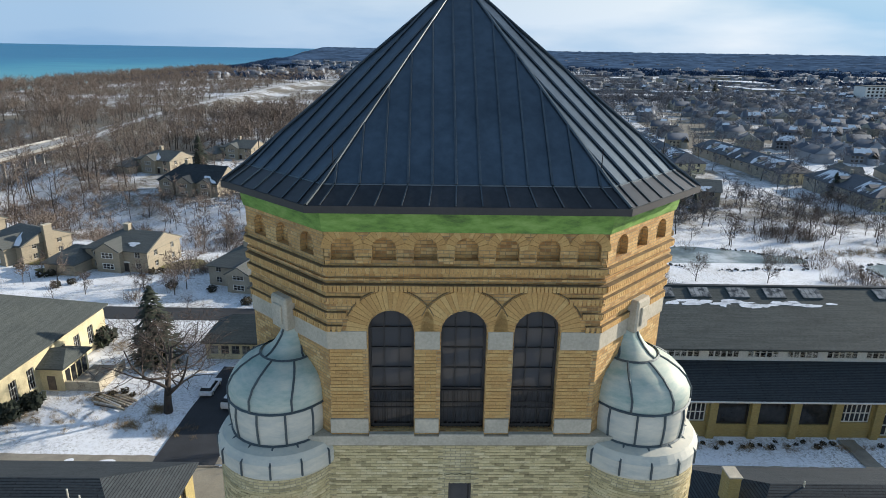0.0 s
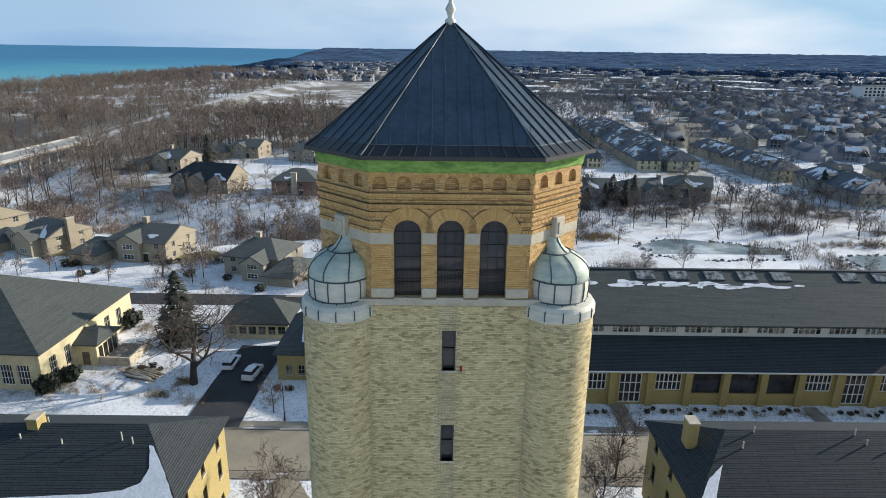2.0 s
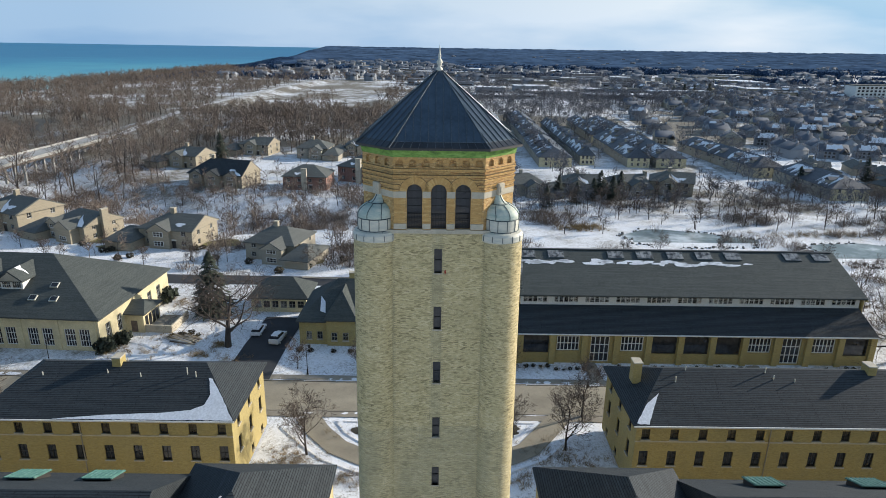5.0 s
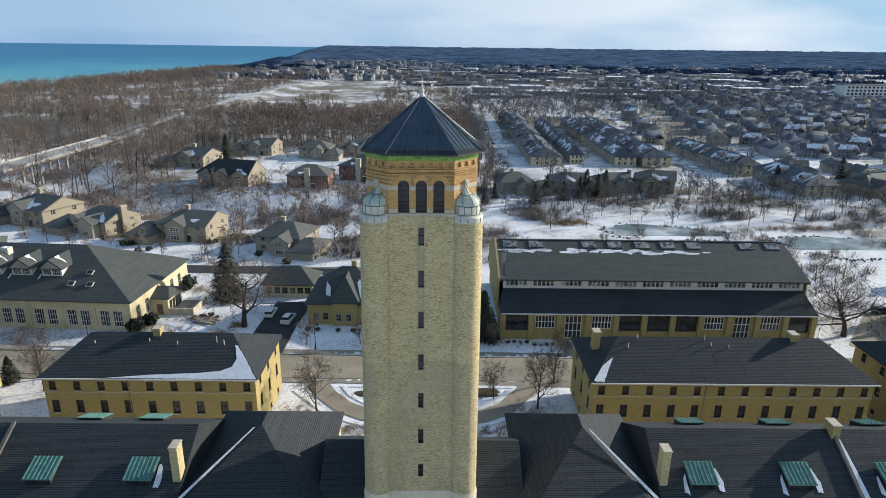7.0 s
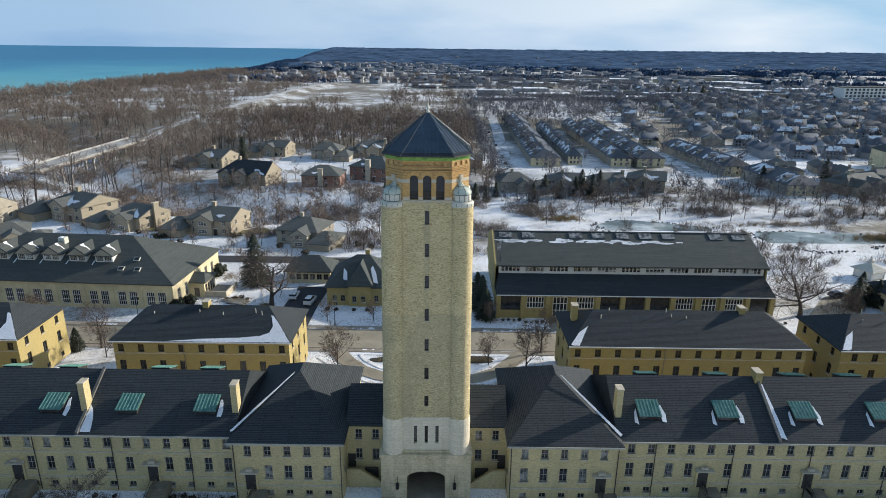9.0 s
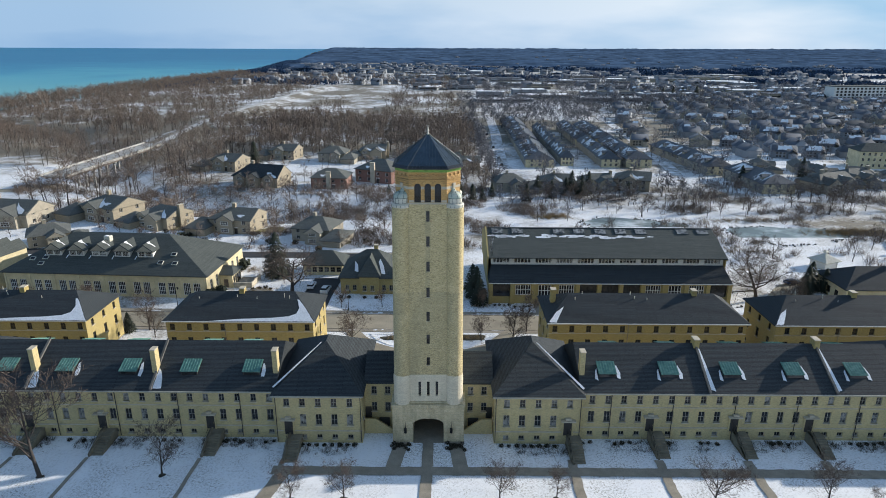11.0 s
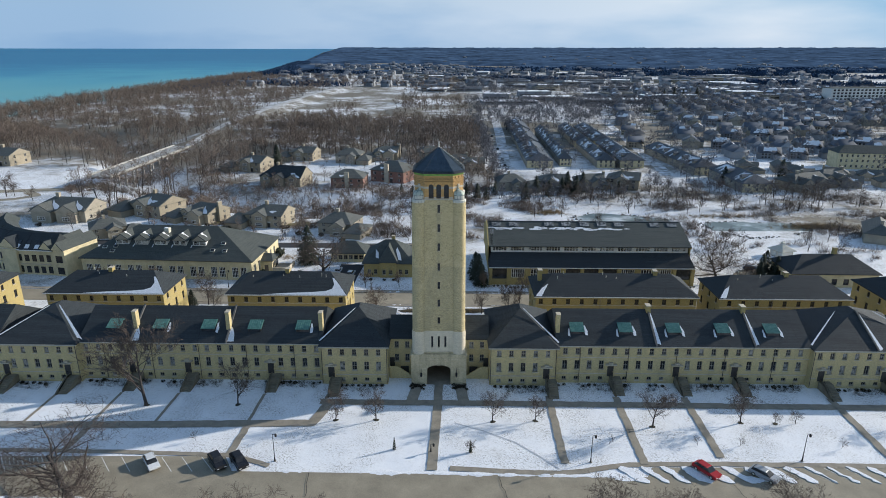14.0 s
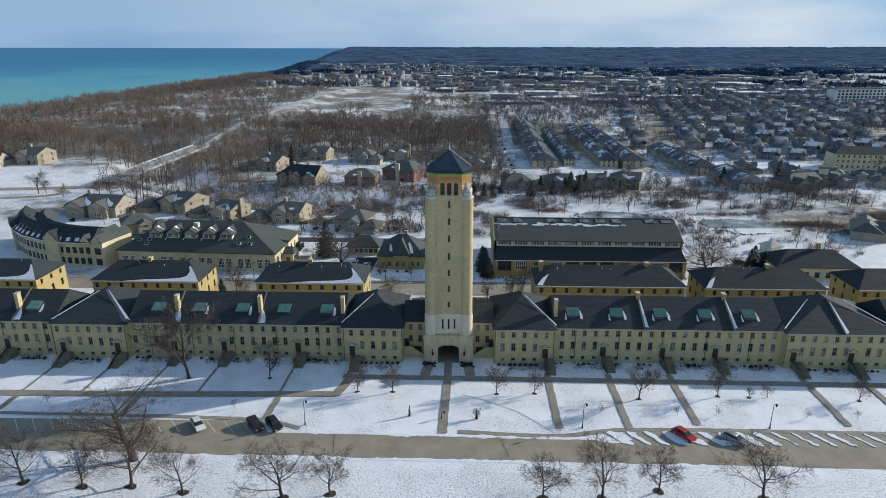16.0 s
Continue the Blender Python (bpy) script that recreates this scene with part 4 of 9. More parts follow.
for i in range(8):
    j = (i + 1) % 8
    e0, e1, b0, b1 = eave[i], eave[j], band[i], band[j]
    d = (e1 - e0).normalized()
    nrm = (b1 - b0).cross(apex - b0).normalized()
    up = nrm.cross(d)
    L = (b1 - b0).length
    k = max(1, round(L / 0.44))
    for s in range(k):
        t = (s + 0.5) / k
        p = b0.lerp(b1, t)
        # up the slope until the hip
        reach = (apex - b0).dot(up) * (1 - abs(2 * t - 1))
        q = p + up * max(reach, 0.15)
        sb = bmesh.new()
        tube(sb, p + nrm * 0.02, q + nrm * 0.02, 0.03, 0.024, 4)
        part("standing_seam", sb, "seam_metal", roof)
        sb = bmesh.new()
        tube(sb, e0.lerp(e1, t) + Vector((0, 0, 0.015)), p + nrm * 0.015, 0.016, 0.016, 4)
        part("standing_seam", sb, "seam_metal", roof)
    sb = bmesh.new()
    tube(sb, e0 + Vector((0, 0, 0.02)), b0 + Vector((0, 0, 0.03)), 0.03, 0.03, 6)
    tube(sb, b0 + Vector((0, 0, 0.03)), apex + Vector((0, 0, 0.03)), 0.035, 0.03, 6)
    part("hip_cap", sb, "seam_metal", roof)
    sb = bmesh.new()
    tube(sb, b0, b1, 0.018, 0.018, 4)
    part("fold", sb, "roof_metal", roof)
    mid = b0.lerp(apex, 0.06)
    sb = bmesh.new()
    tube(sb, mid, mid + Vector((0, 0, 0.42)), 0.012, 0.008, 4)
    part("lightning_rod", sb, "iron", roof)
fin = part("finial", lathe(bmesh.new(), [(0.2, 47.85), (0.2, 48.05), (0.1, 48.14), (0.13, 48.3), (0.2, 48.42), (0.13, 48.56), (0.07, 48.66), (0.1, 48.82), (0.05, 48.95), (0.02, 49.35), (0.0, 49.6)], 12, 0, 4), "lead", tower, "weathered copper finial", smooth=True)

# stone base
bm = bmesh.new()
arc = [(2.42 * math.cos(math.pi * i / 12), 3.3 + 1.05 * math.sin(math.pi * i / 12)) for i in range(13)]
outline = [(-5.62, 0), (-2.42, 0)] + arc[::-1] + [(2.42, 0), (5.62, 0), (5.62, 6.5), (-5.62, 6.5)]
fa = poly(bm, [(x, -1.3, z) for x, z in outline])
ex = bmesh.ops.extrude_face_region(bm, geom=[fa])
bmesh.ops.translate(bm, vec=(0, 10.6, 0), verts=[v for v in ex["geom"] if isinstance(v, bmesh.types.BMVert)])
bmesh.ops.recalc_face_normals(bm, faces=bm.faces)
part("base", bm, "base_stone", tower, "pale limestone base with a wide arched gateway")
part("passage_floor", newbox(-2.4, 2.4, -1.5, 9.2, -0.1, 0.05), "concrete", tower, "dark paving of the gateway")
# added boarded backing that blocks daylight, so the open passage looks dark
gate = part("gate", newbox(-2.4, 2.4, 7.6, 7.75, 0.05, 4.3), "bark", tower, "dark backing added inside the gateway to keep it dim")
for i in range(9):
    part("board", newbox(-2.3 + 0.52 * i, -1.82 + 0.52 * i, 7.55, 7.6, 0.1, 3.4), "bark", gate)
part("cornice", newbox(-5.78, 5.78, -1.46, 9.46, 6.5, 6.85, bevel=0.06), "base_stone", tower)
bm = bmesh.new()
wall_face(bm, (-4.78, -0.8, 6.85), (1, 0, 0), 9.56, 4.95, [(4.78 + x - 0.2, 1.25, 0.4, 2.5) for x in (-1.33, 0, 1.33)], 0.4)
wall_face(bm, (4.78, -0.8, 6.85), (0, 1, 0), 9.6, 4.95, [])
wall_face(bm, (4.78, 8.8, 6.85), (-1, 0, 0), 9.56, 4.95, [])
wall_face(bm, (-4.78, 8.8, 6.85), (0, -1, 0), 9.6, 4.95, [])
poly(bm, [(-4.78, -0.8, 11.8), (4.78, -0.8, 11.8), (4.78, 8.8, 11.8), (-4.78, 8.8, 11.8)])
for i in range(11):
    part("modillion", newbox(-5.3 + 1.0 * i, -5.0 + 1.0 * i, -1.42, -1.28, 6.2, 6.5, bevel=0.03), "base_stone", tower)
part("weathering", newbox(-5.2, 5.2, -1.1, 9.1, 6.85, 7.15, bevel=0.12), "base_stone", tower)
part("stone_stage", bm, "stage_stone", tower, "white limestone stage with three slots")
for x in (-1.33, 0, 1.33):
    part("pane", newbox(x - 0.22, x + 0.22, -0.45, -0.42, 8.05, 10.65), "glass_dark", tower)
for sx in (-1, 1):
    for sy in (-1, 1):
        cx, cy = sx * 3.99, 4 + sy * 4.06
        part("turret_foot", lathe(bmesh.new(), [(1.42, 6.85), (1.42, 11.3), (1.38, 11.55), (1.345, 11.8)], 28, cx, cy), "stage_stone", tower, smooth=False)
for x in (-0.5, 0.5):
    part("bracket", newbox(x - 0.22, x + 0.22, -1.55, -1.2, 6.0, 6.9, bevel=0.08), "base_stone", tower)
part("keystone", newbox(-0.4, 0.4, -1.42, -1.1, 4.3, 5.4, bevel=0.06), "base_stone", tower)
for s in (-1, 1):
    lan = part("wall_lantern", newbox(s * 3.6 - 0.2, s * 3.6 + 0.2, -1.75, -1.35, 1.9, 2.7, bevel=0.06), "iron", tower, "black iron wall lantern")
    sb = bmesh.new()
    tube(sb, (s * 3.6, -1.55, 2.7), (s * 3.6, -1.55, 3.9), 0.06, 0.02, 6)
    tube(sb, (s * 3.6, -1.55, 1.9), (s * 3.6, -1.3, 1.5), 0.05, 0.03, 6)
    part("lantern_arm", sb, "iron", lan)

# arches and piers of single bricks on the front of the belfry
front = next(o for o in tower.children if o.name.startswith("belfry_wall") and abs(o.matrix_basis.to_euler().z) < 0.1)


def wedge(r0, r1, da, d0, d1):
    bm = bmesh.new()
    a = da / 2 * 0.94
    P = [(-r0 * math.sin(a), r0 * math.cos(a)), (r0 * math.sin(a), r0 * math.cos(a)), (r1 * math.sin(a), r1 * math.cos(a)), (-r1 * math.sin(a), r1 * math.cos(a))]
    fa = poly(bm, [(x, d0, z) for x, z in P])
    ex = bmesh.ops.extrude_face_region(bm, geom=[fa])
    bmesh.ops.translate(bm, vec=(0, d1 - d0, 0), verts=[v for v in ex["geom"] if isinstance(v, bmesh.types.BMVert)])
    bmesh.ops.recalc_face_normals(bm, faces=bm.faces)
    return mesh_of("brick", bm, "brick_piece")


VN = 23
vou = wedge(0.47, 0.86, math.pi / VN, -0.02, 0.06)
for x in WX:
    for i in range(VN):
        a = math.pi * (i + 0.5) / VN - math.pi / 2
        part("brick", vou, None, front, m=pose(x, -0.6, 41.25) @ pose(0, 0, 0, 0, math.degrees(a), 0))
small = wedge(0.23, 0.40, math.pi / 11, -0.015, 0.05)
for i in range(7):
    for k in range(11):
        a = math.pi * (k + 0.5) / 11 - math.pi / 2
        part("brick", small, None, front, m=pose(-2.31 + 0.77 * i, -0.62, 42.94) @ pose(0, 0, 0, 0, math.degrees(a), 0))
brk = mesh_of("brick", newbox(0, 0.205, -0.012, 0.05, 0, 0.066), "brick_piece")
hbr = mesh_of("brick", newbox(0, 0.095, -0.012, 0.05, 0, 0.066), "brick_piece")
for xa, xb in ((-2.63, -1.89), (-0.965, -0.465), (0.465, 0.965), (1.89, 2.63)):
    for row in range(20):
        z, x = 39.325 + 0.0775 * row, xa + 0.004
        full = row % 2 == 0
        while x < xb - 0.09:
            if full and x + 0.205 <= xb + 0.003:
                part("brick", brk, None, front, m=pose(x, -0.6, z))
                x += 0.217
            else:
                part("brick", hbr, None, front, m=pose(x, -0.6, z))
                x += 0.107
                full = True
# soldier courses: upright bricks under a dark joint
SOLDIER = mesh_of("brick", newbox(0, 0.062, -0.035, 0.03, 0, 0.115), "brick_piece")


def soldiers(half, y, z, out, m, parent, spans):
    for a, c in spans:
        k = int((c - a) / 0.078)
        for i in range(k):
            part("brick", SOLDIER, None, parent, m=m @ pose(a + (c - a) * (i + 0.1) / k, y - out, z - 0.125))
        part("joint", newbox(a, c, y - out - 0.038, y, z - 0.006, z + 0.007), "dark_brick", parent, "dark joint", m=m)


for q in (0, 3):
    turn = pose(0, 4, 0, 0, 0, 90 * q) @ pose(0, -4, 0)
    corner = turn @ pose(3.625, 0.375, 0, 0, 0, 45)
    for z, out in ((42.6, 0.07), (42.24, 0.07), (41.97, 0.03), (41.66, 0.025), (41.38, 0.02)):
        end = 2.66 if z > 42 else 0
        inner = 2.0 if z > 41.8 else 2.28 if z > 41.5 else 2.36
        if q == 0:
            soldiers(2.65, -0.6, z, out, turn, front, ((-2.67, 2.67),) if end else ((-2.67, -inner), (inner, 2.67)))
        soldiers(1.38, 0.0, z, out, corner, tower, ((-1.39, 1.39),))

lamp = part("beacon", lathe(bmesh.new(), [(0.0, 0.0), (0.05, 0.0), (0.05, 0.03), (0.04, 0.04), (0.045, 0.14), (0.03, 0.19), (0.0, 0.2)], 10), "paint_red", tower, "small red lamp beside a slit window", m=pose(0.44, 4 - 4.6 * taper(36.3) - 0.06, 36.22))
# courses of real bricks on the upper shaft and its front turrets
rnd = random.Random(3)
BV0, BF0 = [], []
BZ = 25.5


def lay_brick(P):
    """P: function (along, depth, height) to a point; the brick's four sides and face."""
    k = len(BV0)
    for d in (0.0, 1.0):
        for a, h in ((0, 0), (1, 0), (1, 1), (0, 1)):
            BV0.append(P(a, d, h))
    BF0.extend(((k + 4, k + 5, k + 6, k + 7), (k, k + 1, k + 5, k + 4), (k + 1, k + 2, k + 6, k + 5), (k + 2, k + 3, k + 7, k + 6), (k + 3, k, k + 4, k + 7)))


for r in range(int((38.7 - BZ) / 0.0677)):
    z0 = BZ + 0.0677 * r
    s = taper(z0)
    yf = 4 - 4.6 * s
    x = -2.72 + (0.0 if r % 2 else 0.112)
    while x < 2.6:
        if not any(b2 - 0.05 < z0 < a + 0.2 and -0.5 < x < 0.28 for a, b2 in SLITS) and not -0.49 < x < 0.27:
            pr = rnd.uniform(0.004, 0.013)
            lay_brick(lambda a, d, h: (x + 0.205 * a, yf + 0.01 - (0.01 + pr) * d, z0 + 0.059 * h))
        x += 0.2145
    for sx in (-1, 1):
        cx, cy, rr = sx * 3.83 * s, 4 - 3.9 * s, 1.29 * (1 + 1.3 * (s - 1))
        step = 0.2145 / rr
        ang = radians(-146) + (step / 2 if r % 2 else 0)
        while ang < radians(56):
            pr = rnd.uniform(0.004, 0.013)

            def bend(a, d, h):
                q = ang + a * step * 0.957
                e = rr + (-0.01 if d == 0 else pr)
                return (cx + sx * e * math.cos(q), cy + e * math.sin(q), z0 + 0.059 * h)
            if z0 < 37.9:
                lay_brick(bend)
            ang += step
me = bpy.data.meshes.new("brickwork")
me.from_pydata(BV0, [], BF0)
bmq = bmesh.new()
bmq.from_mesh(me)
bmesh.ops.recalc_face_normals(bmq, faces=bmq.faces)
bmq.to_mesh(me)
bmq.free()
me.materials.append(MATS["brick_course_piece"])
courses = part("brickwork", me, None, tower, "courses of weathered pale yellow bricks")
courses["kind"] = "stuff"


# ---- the barracks row ----
def row_windows(L, spacing=2.5, skip=(), x0=1.2, arch_low=False):
    ops = []
    k = max(1, int((L - 2 * x0 + 0.01) // spacing) + 1)
    pad = (L - (k - 1) * spacing) / 2
    for i in range(k):
        x = pad + i * spacing
        ops.append((x - 0.45, 6.55, 0.9, 1.35, 2, 2, True))
        if any(abs(x - s) < 1.25 for s in skip):
            continue
        ops.append((x - 0.5, 3.2, 1.0, 1.95, 2, 2, False))
        ops.append((x - 0.45, 0.75, 0.9, 0.75, 2, 1, False))
    return ops


DOOR = {}


def entry(u, v, parent, door_col="trim_dark"):
    """Front door with a hood, set in the wall."""
    if not DOOR:
        DOOR["door"] = mesh_of("door", newbox(-0.65, 0.65, -0.04, 0.06, 1.6, 4.0, bevel=0.02), "trim_dark")
        DOOR["case"] = mesh_of("door_case", box(box(box(bmesh.new(), -0.9, -0.65, -0.12, 0.05, 1.6, 4.1), 0.65, 0.9, -0.12, 0.05, 1.6, 4.1), -1.0, 1.0, -0.2, 0.05, 4.0, 4.3), "row_brick")
        DOOR["hood"] = mesh_of("hood", box(box(bmesh.new(), -1.15, 1.15, -0.75, 0.05, 4.32, 4.5, bevel=0.03), -0.45, 0.45, -0.5, 0.05, 4.5, 4.85, bevel=0.05), "stone")
        DOOR["handle"] = mesh_of("handle", newbox(0.45, 0.52, -0.1, -0.04, 2.5, 2.8, bevel=0.01), "gold")
    d = part("door", DOOR["door"], None, parent, "dark panelled front door", m=pose(u, v - 0.04, 0))
    part("door_case", DOOR["case"], None, d)
    part("hood", DOOR["hood"], None, d, "carved stone hood")
    part("handle", DOOR["handle"], None, d)


def stoop(u, v):
    """Straight flight of concrete steps up to a door, between low brick cheek walls."""
    st = thing("front_steps", "concrete front steps between low brick walls", "steps", CAMPUS @ pose(u, v, 0), "steps before the barracks doors")
    if "stair" not in DOOR:
        bm = bmesh.new()
        prof = [(0.0, 0.0), (-5.0, 0.0)]
        for i in range(9):
            prof += [(-5.0 + 0.42 * i, 0.178 * (i + 1)), (-5.0 + 0.42 * (i + 1) if i < 8 else 0.0, 0.178 * (i + 1))]
        fa = poly(bm, [(-1.1, y, z) for y, z in prof])
        ex = bmesh.ops.extrude_face_region(bm, geom=[fa])
        bmesh.ops.translate(bm, vec=(2.2, 0, 0), verts=[q for q in ex["geom"] if isinstance(q, bmesh.types.BMVert)])
        bmesh.ops.recalc_face_normals(bm, faces=bm.faces)
        DOOR["stair"] = mesh_of("stair", bm, "step_stone")
        bm = bmesh.new()
        fa = poly(bm, [(0, -5.3, 0), (0, 0, 0), (0, 0, 1.9), (0, -1.3, 1.9), (0, -5.3, 0.45)])
        ex = bmesh.ops.extrude_face_region(bm, geom=[fa])
        bmesh.ops.translate(bm, vec=(0.3, 0, 0), verts=[q for q in ex["geom"] if isinstance(q, bmesh.types.BMVert)])
        bmesh.ops.recalc_face_normals(bm, faces=bm.faces)
        DOOR["cheek"] = mesh_of("cheek_wall", bm, "step_stone")
        DOOR["cope"] = mesh_of("coping", newbox(-0.05, 0.35, -5.35, -1.3, 0.0, 0.09, m=None), "stone")
        rl = bmesh.new()
        for y in (-4.8, -3.2, -1.6, -0.2):
            z = 0.18 * (y + 5.0) / 0.42
            tube(rl, (0, y, z), (0, y, z + 0.95), 0.025, 0.025, 5)
        tube(rl, (0, -4.8, 1.04), (0, -1.2, 2.55), 0.025, 0.025, 5)
        tube(rl, (0, -1.2, 2.55), (0, -0.2, 2.55), 0.025, 0.025, 5)
        DOOR["rail"] = mesh_of("handrail", rl, "iron")
    part("stair", DOOR["stair"], None, st)
    for x in (-1.4, 1.1):
        part("cheek_wall", DOOR["cheek"], None, st)
        st.children[-1].location.x = x
    for x in (-0.95, 0.95):
        part("handrail", DOOR["rail"], None, st)
        st.children[-1].location.x = x
    return st


EAVE, RIDGE = 8.5, 13.3
WV, WD = -0.9, 15.6      # wall line and depth of the wings


def wing(u0, u1, doors, label, chims=(), parties=(), fronts=()):
    L = u1 - u0
    b = thing("barracks_wing", label, "building", CAMPUS @ pose(u0, WV, 0), "brick barracks row")
    walls_with_windows(b, L, WD, EAVE, {"front": row_windows(L, skip=[d - u0 for d in doors])}, "row_brick")
    part("roof", hip_roof(bmesh.new(), -0.02, L + 0.02, -0.45, WD + 0.45, EAVE + 0.1, RIDGE, 0, 0), "slate", b, "dark slate roof")
    part("gutter", newbox(0.05, L - 0.05, -0.6, -0.42, EAVE - 0.12, EAVE + 0.06, bevel=0.03), "sash", b, "pale eaves gutter")
    part("belt_course", newbox(0.02, L - 0.02, -0.07, 0.05, 2.1, 2.3), "stone", b)
    part("belt_course", newbox(0.02, L - 0.02, -0.05, 0.05, 5.75, 5.92), "stone", b)
    for d in doors:
        entry(d - u0, 0, b)
    for x in chims:      # on the ridge, at party walls
        chimney(b, x - u0, WD / 2 - 0.2, RIDGE - 0.9, RIDGE + 0.9, 0.9, 1.5)
    for x in fronts:     # on the front slope
        chimney(b, x - u0, 3.0, 10.2, 14.1, 0.78, 1.3, "row_brick")
    for x in parties:    # raised party wall
        bm = bmesh.new()
        y0, y1 = -0.4, WD / 2
        z0, z1 = EAVE + 0.15, RIDGE
        fa = poly(bm, [(x - u0 - 0.17, y0, z0 - 0.2), (x - u0 - 0.17, y1, z1 - 0.2), (x - u0 - 0.17, y1, z1 + 0.3), (x - u0 - 0.17, y0, z0 + 0.32)])
        ex = bmesh.ops.extrude_face_region(bm, geom=[fa])
        bmesh.ops.translate(bm, vec=(0.34, 0, 0), verts=[q for q in ex["geom"] if isinstance(q, bmesh.types.BMVert)])
        bmesh.ops.recalc_face_normals(bm, faces=bm.faces)
        part("party_wall", bm, "rubble", b, "raised party wall through the roof")
    k = int(L // 9.8)
    for i in range(k + 1):
        x = 4.9 + i * 9.8
        if x < L:
            pb = bmesh.new()
            tube(pb, (x, -0.12, 0.3), (x, -0.12, EAVE), 0.06, 0.06, 6)
            part("downpipe", pb, "trim_dark", b)
    return b


def pavilion(u0, u1, label, doors=()):
    L, v0 = u1 - u0, -2.25
    b = thing("barracks_pavilion", label, "building", CAMPUS @ pose(u0, v0, 0), "brick barracks row")
    D = 18.5
    ops = row_windows(L, 2.45, skip=[d - u0 for d in doors])
    walls_with_windows(b, L, D, EAVE + 0.1, {"front": ops, "right": [(1.5, 3.2, 1.0, 1.9, 2, 2, False)], "left": [(D - 2.5, 3.2, 1.0, 1.9, 2, 2, False)]}, "row_brick")
    # ridge runs away from the front
    bm = hip_roof(bmesh.new(), -0.45, D + 0.45, -L - 0.45, 0.45, EAVE + 0.2, RIDGE + 0.05, 9.6, 7.4)
    bmesh.ops.transform(bm, matrix=pose(0, 0, 0, 0, 0, 90), verts=bm.verts)
    part("roof", bm, "slate", b, "dark slate hipped roof")
    part("gutter", newbox(-0.4, L + 0.4, -0.62, -0.44, EAVE - 0.08, EAVE + 0.14, bevel=0.03), "sash", b)
    part("belt_course", newbox(-0.03, L + 0.03, -0.07, 0.05, 2.1, 2.3), "stone", b)
    for d in doors:
        entry(d - u0, 0, b)
    for x in (0.15, L - 0.15):
        pb = bmesh.new()
        tube(pb, (x, -0.12, 0.3), (x, -0.12, EAVE), 0.06, 0.06, 6)
        part("downpipe", pb, "trim_dark", b)
    return b


for s in (-1, 1):
    pavilion(*sorted((s * 10.4, s * 23.9)), "pale brick barracks pavilion with a slate hipped roof beside the tower", doors=(s * 21.9,))
    # low link to the tower
    u0, u1 = sorted((s * 5.2, s * 10.4))
    b = thing("barracks_link", "narrow brick link between the tower and a pavilion", "building", CAMPUS @ pose(u0, 1.9, 0), "brick barracks row")
    ops = [(x, z, 0.9, h, 2, 2, False) for x in (1.1, 3.3) for z, h in ((3.2, 1.6), (6.3, 1.4))]
    walls_with_windows(b, u1 - u0, 9.5, EAVE, {"front": ops}, "row_brick")
    part("roof", hip_roof(bmesh.new(), 0, u1 - u0, -0.4, 9.9, EAVE + 0.1, 11.7, 0, 0), "slate", b)
    part("door", newbox(*( (1.2, 2.9) if s > 0 else (2.3, 4.0)), -0.3, 0.02, 0.1, 2.0, bevel=0.03), "trim_dark", b)
    stoop(s * 21.9, -2.3)
    dx = (4.1 if s > 0 else 0.1)
    part("upper_door", newbox(dx, dx + 1.0, -0.12, 0.04, 2.0, 4.0, bevel=0.03), "trim_dark", b, "dark upper door above an outside stair")
    st = thing("outside_stair", "brick outside stair climbing to an upper door", "steps", CAMPUS @ pose(s * 5.9, 0.55, 0) @ Matrix.Diagonal((s, 1, 1, 1)), "stairs beside the tower")
    bm = bmesh.new()
    prof = [(0.0, 0.0)]
    for i in range(10):
        prof += [(0.26 * i, 0.19 * (i + 1)), (0.26 * (i + 1), 0.19 * (i + 1))]
    prof += [(4.4, 1.9), (4.4, 0.0)]
    fa = poly(bm, [(x, 0, z) for x, z in prof])
    ex = bmesh.ops.extrude_face_region(bm, geom=[fa])
    bmesh.ops.translate(bm, vec=(0, 1.3, 0), verts=[q for q in ex["geom"] if isinstance(q, bmesh.types.BMVert)])
    bmesh.ops.recalc_face_normals(bm, faces=bm.faces)
    part("stair", bm, "row_brick", st)
    bm = bmesh.new()
    fa = poly(bm, [(-0.2, -0.25, 0), (4.4, -0.25, 0), (4.4, -0.25, 2.7), (2.7, -0.25, 2.7), (-0.2, -0.25, 0.7)])
    ex = bmesh.ops.extrude_face_region(bm, geom=[fa])
    bmesh.ops.translate(bm, vec=(0, 0.24, 0), verts=[q for q in ex["geom"] if isinstance(q, bmesh.types.BMVert)])
    bmesh.ops.recalc_face_normals(bm, faces=bm.faces)
    part("cheek_wall", bm, "row_brick", st, "sloping brick side wall")

wing(23.9, 75.2, (35.2, 48.6, 60.5), "long pale brick barracks wing with a dark slate roof", chims=(44.0, 63.8), parties=(44.0, 63.8), fronts=(24.4,))
wing(-73.8, -23.9, (-34.7, -51.9, -63.5), "long pale brick barracks wing with a dark slate roof", parties=(-43.4, -63.0), fronts=(-24.4, -43.6, -62.9))
pavilion(75.2, 99.8, "pale brick barracks pavilion with snow on its hips", doors=(77.3, 90.0))
pavilion(-91.0, -73.8, "pale brick barracks pavilion with snow on its hips", doors=(-76.2, -88.9))
wing(99.8, 138, (108.0,), "outer pale brick barracks wing with a dark slate roof", chims=(119.0,), parties=(119.0,))
wing(-128, -91.0, (-103.0,), "outer pale brick barracks wing with a dark slate roof", fronts=(-100.5,), parties=(-100.5,))
